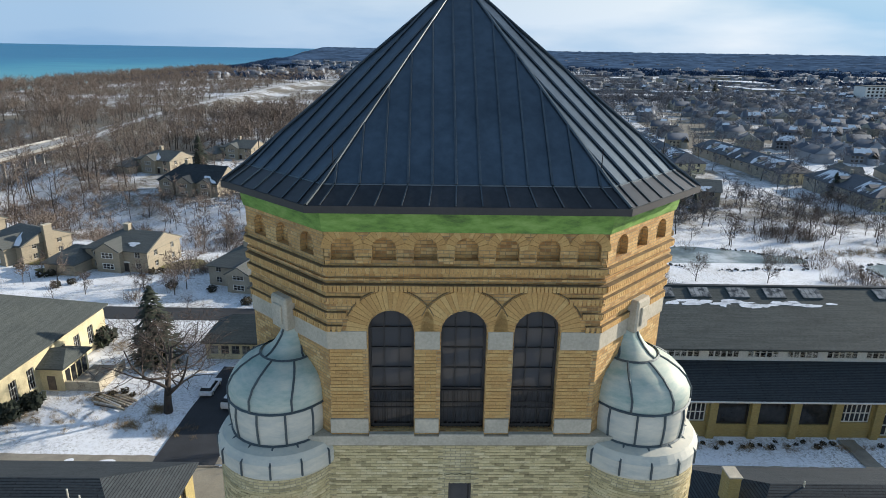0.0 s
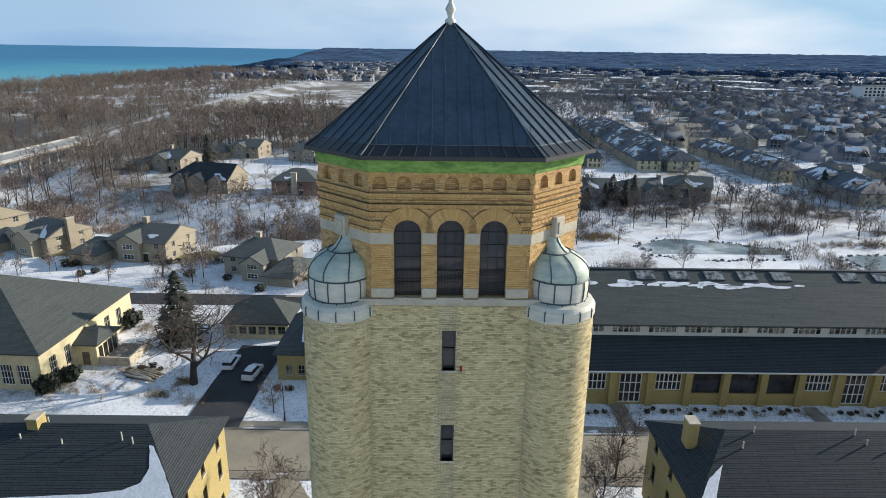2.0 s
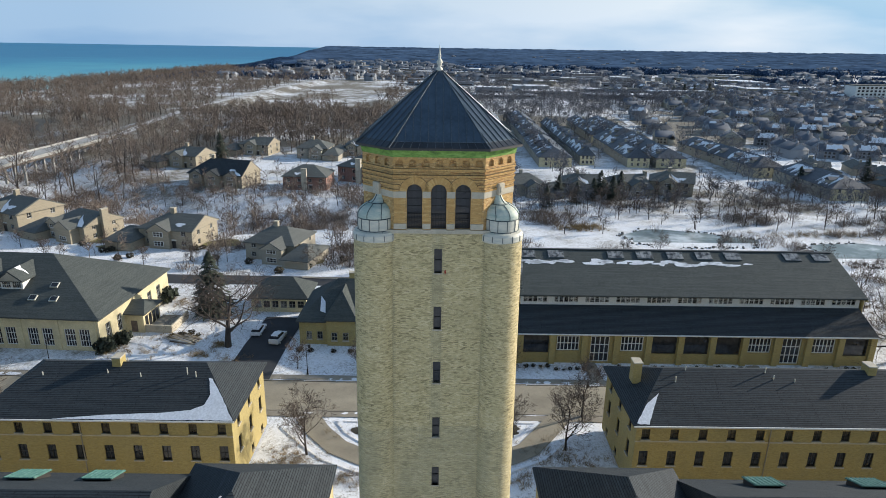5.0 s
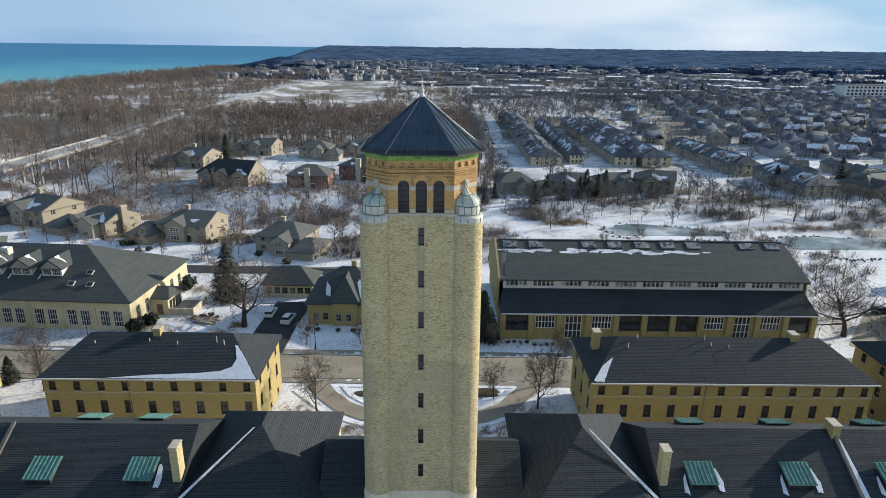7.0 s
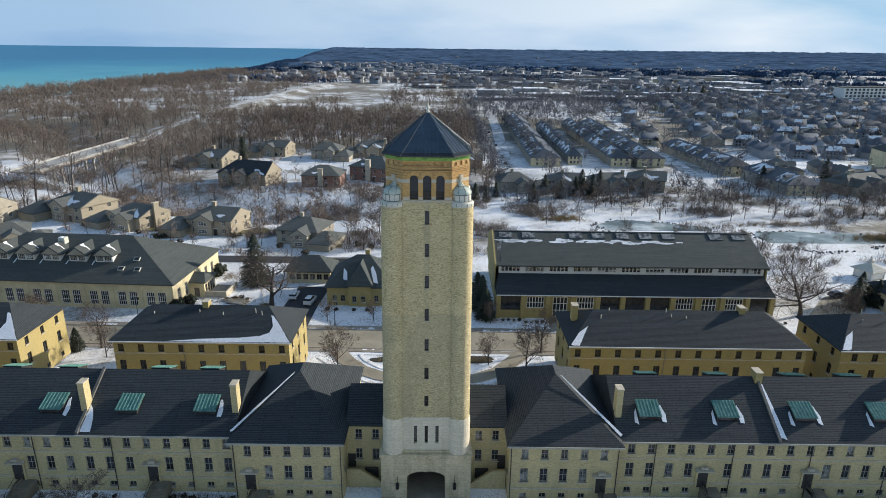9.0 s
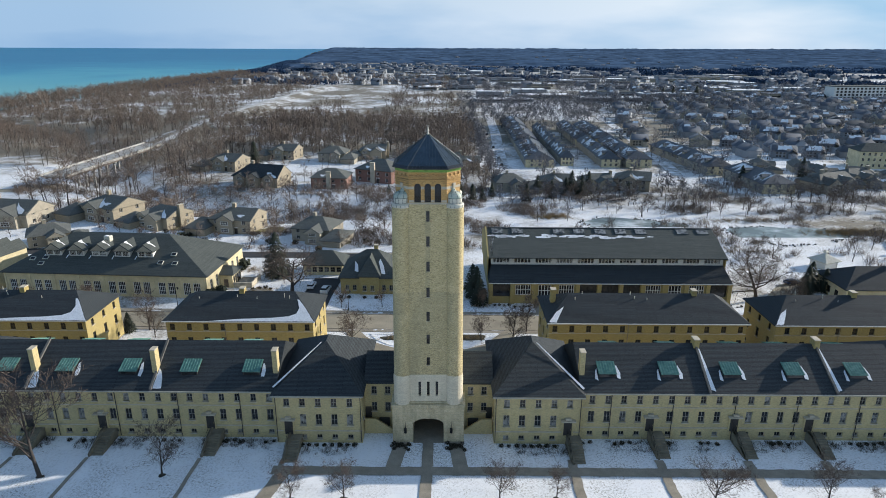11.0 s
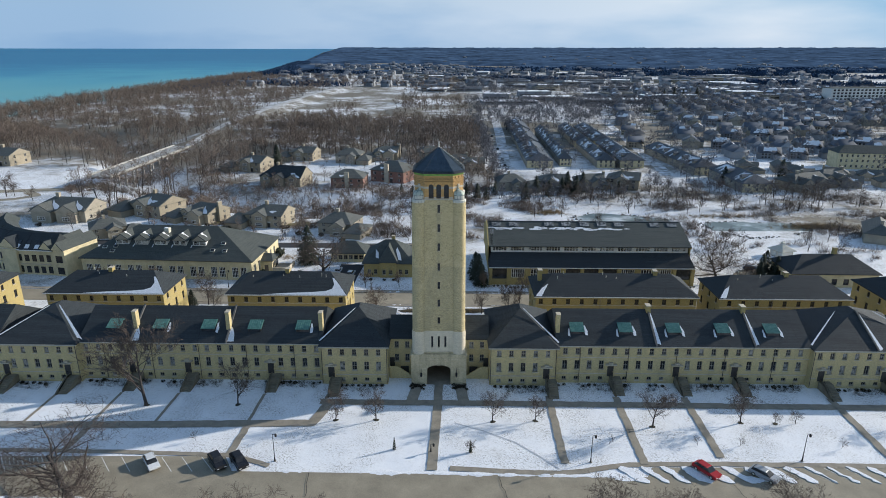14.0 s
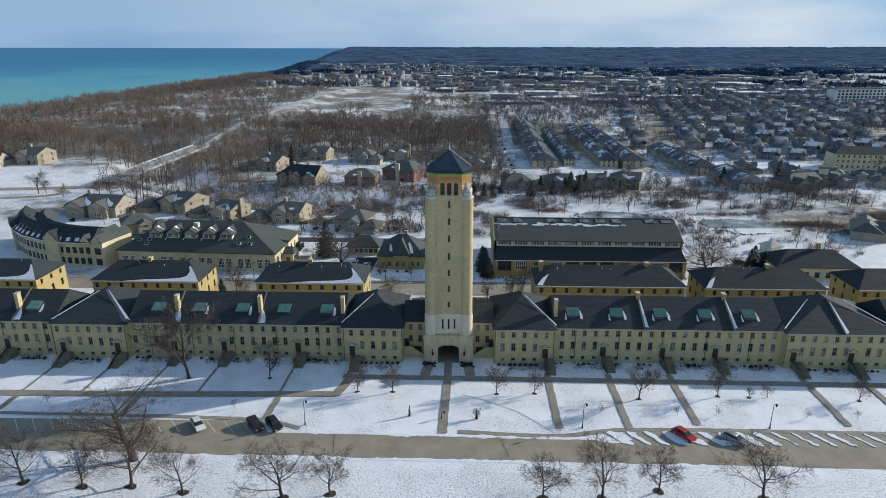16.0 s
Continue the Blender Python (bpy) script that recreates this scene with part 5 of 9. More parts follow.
for u in (35.2, 48.6, 60.5, -34.7, -51.9, -63.5, 108.0, -103.0):
    stoop(u, WV)
for u in (77.3, 90.0, -76.2, -88.9):
    stoop(u, -2.3)

# copper skylights on the front slopes
sl = math.atan2(RIDGE - EAVE - 0.1, WD / 2 + 0.45)


def roof_z(v):
    return EAVE + 0.1 + (v - WV + 0.45) * math.tan(sl)


SK = {}
FRONT = [(u, 1.2, 0) for u in (28.4, 38.3, 48.2, 58.2, 68.2, 104.5, 114.0, -28.2, -38.1, -47.8, -57.9, -67.5, -97.0, -110.0)]
REAR = [(u, 2 * (WV + WD / 2) - 0.6, 180) for u in (31.0, 41.0, 52.0, 60.0, 70.0, -31.0, -38.0, -51.0, -59.0, -68.0)]
for u, v, a in FRONT + REAR:
    vm = v if a == 0 else 2 * (WV + WD / 2) - v
    t = thing("skylight", "green copper skylight box set in the slate roof", "skylight", CAMPUS @ pose(u, v, roof_z(vm) - 0.1, 0, 0, a), "copper skylights along the row")
    if not SK:
        bm = bmesh.new()
        fa = poly(bm, [(-1.3, 0, 0), (-1.3, 2.15, 1.4), (-1.3, 2.15, 1.56), (-1.3, 0, 0.74)])
        ex = bmesh.ops.extrude_face_region(bm, geom=[fa])
        bmesh.ops.translate(bm, vec=(2.6, 0, 0), verts=[q for q in ex["geom"] if isinstance(q, bmesh.types.BMVert)])
        bmesh.ops.recalc_face_normals(bm, faces=bm.faces)
        SK["curb"] = mesh_of("curb", bm, "trim_dark")
        bm = bmesh.new()
        fa = poly(bm, [(-1.45, -0.15, 0.76), (1.45, -0.15, 0.76), (1.45, 2.3, 1.72), (-1.45, 2.3, 1.72)])
        ex = bmesh.ops.extrude_face_region(bm, geom=[fa])
        bmesh.ops.translate(bm, vec=(0, 0, -0.1), verts=[q for q in ex["geom"] if isinstance(q, bmesh.types.BMVert)])
        bmesh.ops.recalc_face_normals(bm, faces=bm.faces)
        SK["lid"] = mesh_of("cover", bm, "patina_blue")
        bm = bmesh.new()
        tube(bm, (0, -0.15, 0.79), (0, 2.3, 1.75), 0.045, 0.045, 4)
        SK["rib"] = mesh_of("rib", bm, "patina_blue")
        SK["front"] = mesh_of("front_glass", newbox(-1.15, 1.15, -0.03, 0.0, 0.1, 0.62), "glass_dark")
    part("curb", SK["curb"], None, t)
    lid = part("cover", SK["lid"], None, t, "ribbed green copper cover")
    part("front_glass", SK["front"], None, t)
    for i in range(7):
        part("rib", SK["rib"], None, lid, m=pose(-1.3 + 2.6 * i / 6, 0, 0))


# ---- yellow brick houses behind the row ----
def yellow_house(u0, u1, v0, label, chim=()):
    L, D, z = u1 - u0, 13.0, float(ground(0, v0))
    b = thing("brick_barracks", label, "building", CAMPUS @ pose(u0, v0, z), "yellow brick barracks behind the row")
    H = 8.7 - z

    def ops(length, sp):
        k = int((length - 1.6) // sp) + 1
        pad = (length - (k - 1) * sp) / 2
        o = []
        for i in range(k):
            x = pad + sp * i
            o += [(x - 0.48, H - 2.0, 0.96, 1.35, 2, 2, True), (x - 0.52, H - 5.5, 1.04, 1.95, 2, 2, True), (x - 0.45, 0.6, 0.9, 0.8, 2, 1, False)]
        return o

    walls_with_windows(b, L, D, H, {"front": ops(L, 3.3), "right": ops(D, 4.2), "left": ops(D, 4.2)}, "yellow_brick", frame="trim_dark")
    part("roof", hip_roof(bmesh.new(), -0.5, L + 0.5, -0.5, D + 0.5, H + 0.1, H + 3.7, 5.2, 5.2, 0.2), "slate", b, "dark slate hipped roof")
    for side in ((-0.62, -0.46),):
        part("gutter", newbox(-0.5, L + 0.5, side[0], side[1], H - 0.1, H + 0.1, bevel=0.03), "trim_white", b)
    part("belt_course", newbox(-0.04, L + 0.04, -0.05, 0.02, H - 2.35, H - 2.2), "stone", b)
    for x, y, zc in chim:
        chimney(b, x, y, H + 1.6, H + zc, 1.0, 1.4, "yellow_brick")
    rnd = random.Random(int(u0))
    for i in range(6):
        x, y = rnd.uniform(5, L - 5), rnd.uniform(D / 2 - 2.0, D / 2 + 1)
        pb = bmesh.new()
        zz = H + 0.1 + (3.6) * (1 - abs(y - D / 2) / (D / 2 + 0.5))
        tube(pb, (x, y, zz - 0.2), (x, y, zz + rnd.uniform(0.3, 0.9)), 0.07, 0.07, 6)
        part("vent_pipe", pb, "lead", b)
    pb = bmesh.new()
    tube(pb, (L * 0.4, -0.1, 0.2), (L * 0.4, -0.1, H), 0.06, 0.06, 6)
    part("downpipe", pb, "concrete", b)
    return b


yellow_house(23.0, 61.6, 24.5, "yellow brick barracks with a dark slate hipped roof", chim=((1.6, 7.0, 4.3), (30.0, 6.5, 4.4)))
yellow_house(67.0, 98.0, 24.0, "yellow brick barracks with a dark slate hipped roof", chim=((18.0, 6.5, 4.4),))
yellow_house(106.5, 136.0, 24.0, "yellow brick barracks with a dark slate hipped roof")
yellow_house(-52.0, -23.2, 24.5, "yellow brick barracks with snow along its eaves", chim=((13.5, 6.5, 4.4),))
yellow_house(-96.5, -67.7, 24.5, "yellow brick barracks with snow along its eaves", chim=((13.5, 6.5, 4.4),))
yellow_house(-141.0, -112.0, 24.5, "yellow brick barracks with snow along its eaves")

# ---- the long drill hall ----
HZ = -1.4
hall = thing("drill_hall", "long yellow brick hall with two tiers of dark roof", "building", CAMPUS @ pose(14.0, 57.8, HZ))
L, D1, D2 = 59.3, 4.6, 27.0
ops, k = [], 0
bayw = L / 11
for i in range(11):
    x = i * bayw
    kind = (0, 1, 2, 1, 0, 0, 0, 1, 2, 1, 0)[i]
    if kind == 2:
        ops += [(x + 1.1, 0.3, bayw - 2.2, 4.7, 4, 3, False)]
    else:
        # kind 0 is an open porch; a dark pane imitates its shade
        ops += [(x + 0.8, 2.3, bayw - 1.6, 2.7, 6, 2, False) if kind else (x + 0.55, 1.9, bayw - 1.1, 3.3, 1, 1, False)]
wall_ops = {"front": ops, "right": [(2.0 + 4.5 * i, 2.0, 1.6, 2.4, 3, 2, False) for i in range(5)], "left": [(2.0 + 4.5 * i, 2.0, 1.6, 2.4, 3, 2, False) for i in range(5)]}
walls_with_windows(hall, L, D1 + D2, 5.6, wall_ops, "yellow_brick", frame="trim_white", sill=False, setin=0.2)
for i in range(12):
    part("pier", newbox(i * bayw - 0.5, i * bayw + 0.5, -0.5, 0.05, 0, 5.5), "yellow_brick", hall)
bm = bmesh.new()     # lower roof: four skirts round the clerestory
a = [(-0.5, -0.7, 5.75), (L + 0.5, -0.7, 5.75), (L + 0.5, D1 + D2 + 0.7, 5.75), (-0.5, D1 + D2 + 0.7, 5.75)]
c = [(0.3, D1, 8.75), (L - 0.3, D1, 8.75), (L - 0.3, D2, 8.75), (0.3, D2, 8.75)]
A, C = [bm.verts.new(q) for q in a], [bm.verts.new(q) for q in c]
lo = [bm.verts.new((q[0], q[1], q[2] - 0.25)) for q in a]
for i in range(4):
    j = (i + 1) % 4
    bm.faces.new((A[i], A[j], C[j], C[i]))
    bm.faces.new((lo[i], lo[j], A[j], A[i]))
part("lower_roof", bm, "slate", hall, "dark slate lower roof")
part("gutter", newbox(-0.5, L + 0.5, -0.82, -0.66, 5.5, 5.72, bevel=0.03), "trim_white", hall)
cl = part("clerestory", newbox(0.3, L - 0.3, D1 + 0.12, D2, 8.2, 10.85), "trim_white", hall, "white clerestory wall")
for i in range(11):
    for j in range(5):
        add_window(hall, 0.78, 1.5, pose(0.3 + i * (L - 0.6) / 11 + 0.5 + j * 0.84, D1 + 0.06, 9.2), 1, 2, False, "trim_white", False)
part("upper_roof", hip_roof(bmesh.new(), -0.4, L + 0.4, D1 - 0.9, D2 + 0.9, 10.85, 15.2, 0.0, 0.0, 0.25), "grey_shingle", hall, "grey shingle upper roof")
ang = math.atan2(15.2 - 10.65, (D2 - D1 + 1.8) / 2)
for i, f in enumerate((0.04, 0.13, 0.315, 0.405, 0.5, 0.59, 0.68, 0.865, 0.955)):
    y = D1 + 8.6
    z = 10.65 + (y - D1 + 0.9) * math.tan(ang)
    t = part("roof_light", newbox(-1.5, 1.5, 0, 2.2, 0.02, 0.2, bevel=0.03), "lead_seam", hall, "grey roof light with glass panes", m=pose(L * f, y, z, math.degrees(ang)))
    for j in range(4):
        part("pane", newbox(-1.42 + 0.72 * j, -0.78 + 0.72 * j, 0.1, 2.1, 0.2, 0.24), "glass_blind", t)
for x in (-0.75, L + 0.1):      # gable walls at each end, one rising above the roof
    up = 0.15 if x < 0 else -0.45
    bm = bmesh.new()
    fa = poly(bm, [(x, D1 - 0.9, 10.3), (x, D2 + 0.9, 10.3), (x, D2 + 0.9, 11.0 + up), (x, (D1 + D2) / 2, 15.4 + up), (x, D1 - 0.9, 11.0 + up)])
    ex = bmesh.ops.extrude_face_region(bm, geom=[fa])
    bmesh.ops.translate(bm, vec=(0.35, 0, 0), verts=[q for q in ex["geom"] if isinstance(q, bmesh.types.BMVert)])
    bmesh.ops.recalc_face_normals(bm, faces=bm.faces)
    part("gable_wall", bm, "yellow_brick", hall, "yellow brick gable wall above the roof")
    part("wall", newbox(x + 0.02, x + 0.33, D1, D2, 5.6, 10.3), "yellow_brick", hall)
part("ridge_cap", newbox(0, L, (D1 + D2) / 2 - 0.35, (D1 + D2) / 2 + 0.35, 15.1, 15.3, bevel=0.05), "slate", hall)

# ---- the dormered hall on the lake side ----
LZ = -1.6
ld = thing("dormered_hall", "long yellow hall with a grey hipped roof and five dormers", "building", LANE @ pose(-111.5, 61.5, LZ, 0, 0, -2.0))
L, D, H, R = 53.0, 25.0, 6.2, 13.4
ops = [(1.3 + 6.5 * (i // 2) + 2.55 * (i % 2), 0.9, 1.9, 3.3, 4, 3, False) for i in range(16)]
walls_with_windows(ld, L, D, H, {"front": ops, "right": [(2.0 + 3.6 * i, 1.2, 1.5, 3.2, 3, 3, False) for i in range(6)]}, "stucco_yellow", frame="trim_white", sill=False)
part("roof", hip_roof(bmesh.new(), -0.6, L + 0.6, -0.6, D + 0.6, H + 0.1, R, 13.0, 15.2, 0.25), "grey_shingle", ld, "dark grey shingle hipped roof")
for i in range(9):
    part("pilaster", newbox(0.1 + i * 6.5, 0.55 + i * 6.5, -0.12, 0.05, 0, H), "stucco_yellow", ld)
sl2 = (R - H) / (D / 2 + 0.6)
for i in range(5):
    x, y = 11.0 + 6.1 * i, 4.8
    z = H + 0.1 + (y + 0.6) * sl2
    dm = part("dormer", newbox(x - 2.0, x + 2.0, y, y + 3.6, z - 0.1, z + 1.5), "trim_white", ld, "gabled dormer")
    zp = z + 1.55
    bm = hip_roof(bmesh.new(), y - 0.5, y + 6.2, -x - 2.5, -x + 2.5, zp, zp + 1.9, 0.02, 0, 0.14)
    bmesh.ops.transform(bm, matrix=pose(0, 0, 0, 0, 0, 90), verts=bm.verts)
    part("dormer_roof", bm, "grey_shingle", dm)
    bm = bmesh.new()
    poly(bm, [(x - 2.1, y - 0.52, zp + 0.02), (x + 2.1, y - 0.52, zp + 0.02), (x, y - 0.52, zp + 1.6)])
    part("gable", bm, "stucco_grey", dm)
    for j in range(2):
        add_window(dm, 1.6, 1.2, pose(x - 1.75 + 1.9 * j, y - 0.06, z + 0.15), 4, 2, False, "trim_white", False)
    rs = random.Random(i)
    zr = lambda q: zp + 1.9 - 1.9 * q / 2.5 + 0.05
    bm = bmesh.new()
    poly(bm, [(x + p, y + q, zr(p)) for p, q in ((0.05, 1.2 + 0.5 * rs.random()), (0.5, 1.5), (1.0, 1.9 + 0.3 * rs.random()), (1.7, 2.0), (1.9, 2.2), (1.2, 2.4), (0.6, 2.3), (0.05, 2.5 + 0.6 * rs.random()))])
    part("snow", bm, "snow", dm, "snow on the dormer roof")
    bm = bmesh.new()
    zs = lambda yy: H + 0.16 + (yy + 0.6) * sl2
    poly(bm, [(x - 2.5, y + 0.2, zs(y + 0.2)), (x - 2.2, y + 0.2, zs(y + 0.2)), (x - 2.3, y - 1.0, zs(y - 1.0)), (x - 2.55, y - 0.9, zs(y - 0.9))])
    part("snow", bm, "snow", ld, "slip of snow beside a dormer")
for i, (x, y) in enumerate(((2.6 + 3.4, 3.0), (9.3, 3.4), (9.0, 1.6), (40.1, 2.6), (43.9, 2.5), (42.6, 5.2))):
    q = part("roof_light", newbox(-0.7, 0.7, 0, 1.2, 0.0, 0.2, bevel=0.03), "lead", ld, "small roof light rimmed with snow", m=pose(x, y, H + 0.12 + (y + 0.6) * sl2, math.degrees(math.atan(sl2))))
    part("pane", newbox(-0.55, 0.55, 0.15, 1.05, 0.2, 0.23), "glass_dark", q)
part("roof_vent", newbox(22.6, 24.2, 8.6, 10.2, H + 4.5, H + 7.2, bevel=0.1), "lead", ld, "square vent with a little snow on it")
part("snow", newbox(22.7, 23.6, 8.7, 9.6, H + 7.18, H + 7.32, bevel=0.05), "snow", ld, "cap of snow on a vent")
part("porch", newbox(L, L + 3.4, 8.0, 14.0, 0, 3.9), "stucco_yellow", ld, "low yellow side porch")
part("porch_roof", hip_roof(bmesh.new(), L - 0.2, L + 4.0, 7.4, 14.6, 3.9, 5.3, 0, 1.6, 0.2), "grey_shingle", ld)
part("porch_door", newbox(L + 1.0, L + 2.2, 7.93, 8.02, 0.2, 2.4, bevel=0.03), "bark", ld, "brown porch door")
for j in range(4):
    part("pane", newbox(L + 3.38, L + 3.44, 8.6 + 1.3 * j, 9.6 + 1.3 * j, 0.6, 3.0), "glass_dark", ld)
tw = part("terrace_wall", newbox(L + 3.4, L + 8.4, 8.2, 8.5, 0, 1.5), "stone", ld, "pale terrace wall")
part("terrace_wall", newbox(L + 8.1, L + 8.4, 8.5, 15.2, 0, 1.5), "stone", ld, "pale terrace wall")
part("terrace_floor", newbox(L + 3.4, L + 8.1, 8.5, 15.2, 0, 0.5), "concrete", ld)


def blob(name, cx, cy, rx, ry, material, label, category, lift=0.06, seed=1, kind="structure", k=40):
    """A flat patch with an uneven outline on the ground."""
    rnd = random.Random(seed)
    ph = [rnd.uniform(0, 6.28) for _ in range(4)]
    bm = bmesh.new()
    z = float(ground(cx, cy)) + lift
    pts = []
    for i in range(k):
        a = 6.28319 * i / k
        r = 1 + 0.13 * math.sin(2 * a + ph[0]) + 0.1 * math.sin(3 * a + ph[1]) + 0.06 * math.sin(7 * a + ph[2])
        pts.append((cx + rx * r * math.cos(a), cy + ry * r * math.sin(a), z))
    poly(bm, pts)
    return solid(name, bm, material, label, category, kind)


# ---- streets, walks, pond ----
strip("road", [(-260, -28.2), (-130, -30.7), (-60, -32.0), (0, -33.1), (60, -34.3), (130, -35.7), (300, -39)], 6.8, "asphalt", "worn tan asphalt road along the lawn", "road")
strip("road", [(-240, 52), (-110, 49.5), (-60, 48.0), (0, 46.4), (60, 44.6), (150, 42.0), (300, 38)], 8.6, "asphalt", "worn tan asphalt street behind the barracks", "road")
strip("road", [(-170, 104), (-110, 101), (-60, 98.5), (-20, 97.5), (8, 98.5)], 6.0, "dark_asphalt", "dark asphalt lane between the houses", "road")
strip("road", [(33, 150), (34, 210), (38, 260), (47, 400), (52, 520)], 7.5, "snowy_road", "pale straight residential street with patches of snow", "road")
strip("road", [(120, 205), (131, 255), (141, 350), (153, 460), (163, 580)], 7.0, "snowy_road", "residential street running south", "road")
strip("road", [(-330, 176), (-250, 186), (-215, 190), (-190, 195), (-176, 206)], 7.5, "asphalt", "curving road through the woods", "road")
strip("road", [(-330, 160), (-250, 168), (-222, 166), (-202, 172), (-196, 180), (-205, 188)], 5.0, "asphalt", "loop of a drive round a snowy island", "road")
strip("road", [(-173.5, 302), (-185, 380), (-192, 450), (-193, 500), (-190, 600), (-184, 787), (-167, 975), (-110, 1210)], 6.2, "pale_road", "pale road running through bare woods", "road")
strip("pavement", [(-240, 58), (-60, 53.6), (0, 52.0), (80, 49.6), (200, 46)], 1.5, "concrete", "concrete sidewalk beside the street", "sidewalk", lift=0.07)
strip("pavement", [(-70, 43.2), (-14, 41.6), (14, 40.6), (70, 39.2)], 1.5, "concrete", "concrete sidewalk beside the street", "sidewalk", lift=0.07)
# walks on the south lawn
for pts, w in (([(-23, -9.2), (23, -9.2), (60, -9.4), (130, -9.4)], 1.9), ([(-130, -18.4), (-60, -17.6), (-23, -16.4), (-21, -9.2)], 2.1),
               ([(-4.2, -1.6), (-5.2, -9.2)], 2.2), ([(0, -1.4), (0, -9.2), (-0.6, -29.5)], 1.7), ([(4.2, -1.6), (5.2, -9.2)], 2.2)):
    strip("pavement", pts, w, "concrete", "concrete walk cleared of snow across the lawn", "walk", lift=0.05, m=CAMPUS)
for u in (21.9, 35.2, 48.6, 60.5, 77.3, 90.0, 108.0, -21.9, -34.7, -51.9, -63.5, -76.2, -88.9, -103.0):
    end = -25.0 if u > 70 else -25.4 if u == 48.6 else -27.4 if u > 0 and u != 60.5 else -17 if u < -60 else -9.4 if u > 0 or u > -30 else -17
    strip("pavement", [(u, -6.4), (u - 0.3, end)], 1.4 if u > 0 else 0.6, "concrete", "concrete walk from front steps across the lawn", "walk", lift=0.06, m=CAMPUS)
for u in (-34.7, -63.5, -88.9):
    strip("pavement", [(u, -18), (u - 0.5, -26)], 1.3, "concrete", "narrow walk down to the parking bays", "walk", lift=0.055, m=CAMPUS)
strip("pavement", [(3, -15.2), (8, -17.6), (13.5, -21.0), (17.5, -25.2), (20.0, -28.3)], 0.3, "trodden_snow", "trodden track curving through the snow", "walk", lift=0.0, step=0.7)
strip("pavement", [(2, -28.2), (11.8, -29.1), (20, -29.4), (24, -28.9), (28, -27.9), (32, -27.2), (47, -27.0), (62, -27.3), (100, -28.0)], 1.2, "concrete", "narrow concrete walk along the parking bays", "walk", lift=0.045)
strip("pavement", [(-110, -22.6), (-82, -23.5), (-55, -24.0), (-35, -24.9), (-28, -27.6)], 1.0, "concrete", "narrow concrete walk along the parking bays", "walk", lift=0.045)
# parking bays
for x0, x1, y0, y1 in ((-98, -33.5, -29.4, -25.2), (33, 100, -32.0, -27.9)):
    bm = bmesh.new()
    poly(bm, [(x0, y0, 0.052), (x1, y0, 0.052), (x1 + 2.5, y1, 0.052), (x0 + 2.5, y1, 0.052)] if x0 > 0 else [(x0, y0, 0.052), (x1, y0, 0.052), (x1 - 2.5, y1, 0.052), (x0 - 2.5, y1, 0.052)])
    bmesh.ops.subdivide_edges(bm, edges=bm.edges[:], cuts=6, use_grid_fill=True)
    solid("pavement", bm, "asphalt", "asphalt parking bays along the road", "parking", "structure")
    k = int((x1 - x0) / 3.4)
    for i in range(k + 1):
        x = x0 + 3.4 * i
        s = -3.2
        bm = bmesh.new()
        poly(bm, [(x, y0 + 0.2, 0.062), (x + 0.14, y0 + 0.2, 0.062), (x + s + 0.14, y1 - 0.2, 0.062), (x + s, y1 - 0.2, 0.062)])
        solid("parking_line", bm, "trim_white", "painted white parking line on asphalt", "road marking", "structure", "parking lines")
# hatched bay
for i in range(13):
    x = -73.5 + 0.68 * i
    bm = bmesh.new()
    poly(bm, [(x, -27.9, 0.066), (x + 0.12, -27.9, 0.066), (x - 1.6, -25.6, 0.066), (x - 1.72, -25.6, 0.066)])
    solid("parking_line", bm, "trim_white", "painted white hatching on asphalt", "road marking", "structure", "parking lines")
bm = bmesh.new()
poly(bm, [(-73.6, -28.02, 0.066), (-64.6, -28.02, 0.066), (-64.6, -27.9, 0.066), (-73.6, -27.9, 0.066)])
solid("parking_line", bm, "trim_white", "painted white line along a hatched bay", "road marking", "structure", "parking lines")
# snow left between the cleared bays
rb = random.Random(23)
for i in range(17):
    x = 33.4 + 3.4 * i
    w = rb.uniform(1.2, 2.0) if i < 9 else rb.uniform(0.5, 1.1)
    bm = bmesh.new()
    lf, rt = [], []
    for k in range(9):
        y = -31.9 + 4.2 * k / 8
        dx = -3.0 * k / 8
        e = 0.25 if k in (0, 8) else 1.0
        lf.append((x + dx - w / 2 * e + rb.uniform(-0.3, 0.3), y, 0.075))
        rt.append((x + dx + w / 2 * e + rb.uniform(-0.3, 0.3), y, 0.075))
    f = poly(bm, lf + rt[::-1], True)
    ex = bmesh.ops.extrude_face_region(bm, geom=[f])
    bmesh.ops.translate(bm, vec=(0, 0, 0.09), verts=[v for v in ex["geom"] if isinstance(v, bmesh.types.BMVert)])
    bmesh.ops.recalc_face_normals(bm, faces=bm.faces)
    solid("snow_strip", bm, "snow", "ridge of snow between cleared parking bays", "snow", group="snow in the parking bays")
for x, y, rx, ry in ((42.6, -30.0, 1.8, 1.2), (50.8, -31.0, 1.6, 0.8), (30.5, -30.6, 2.4, 0.8)):
    blob("snow_patch", x, y, rx, ry, "snow", "patch of trodden snow on the bays", "snow", 0.10, int(x), "")
# cracks across the road
rnd = random.Random(21)
for x in (-61, -21, 10, 47):
    pts = [(x + rnd.uniform(-0.18, 0.18) + 0.12 * k, -29.9 - 0.018 * x - 0.95 * k) for k in range(7)]
    strip("road_crack", pts, 0.09, "dark_asphalt", "tarred crack across the asphalt", "crack", lift=0.1, step=0.5)
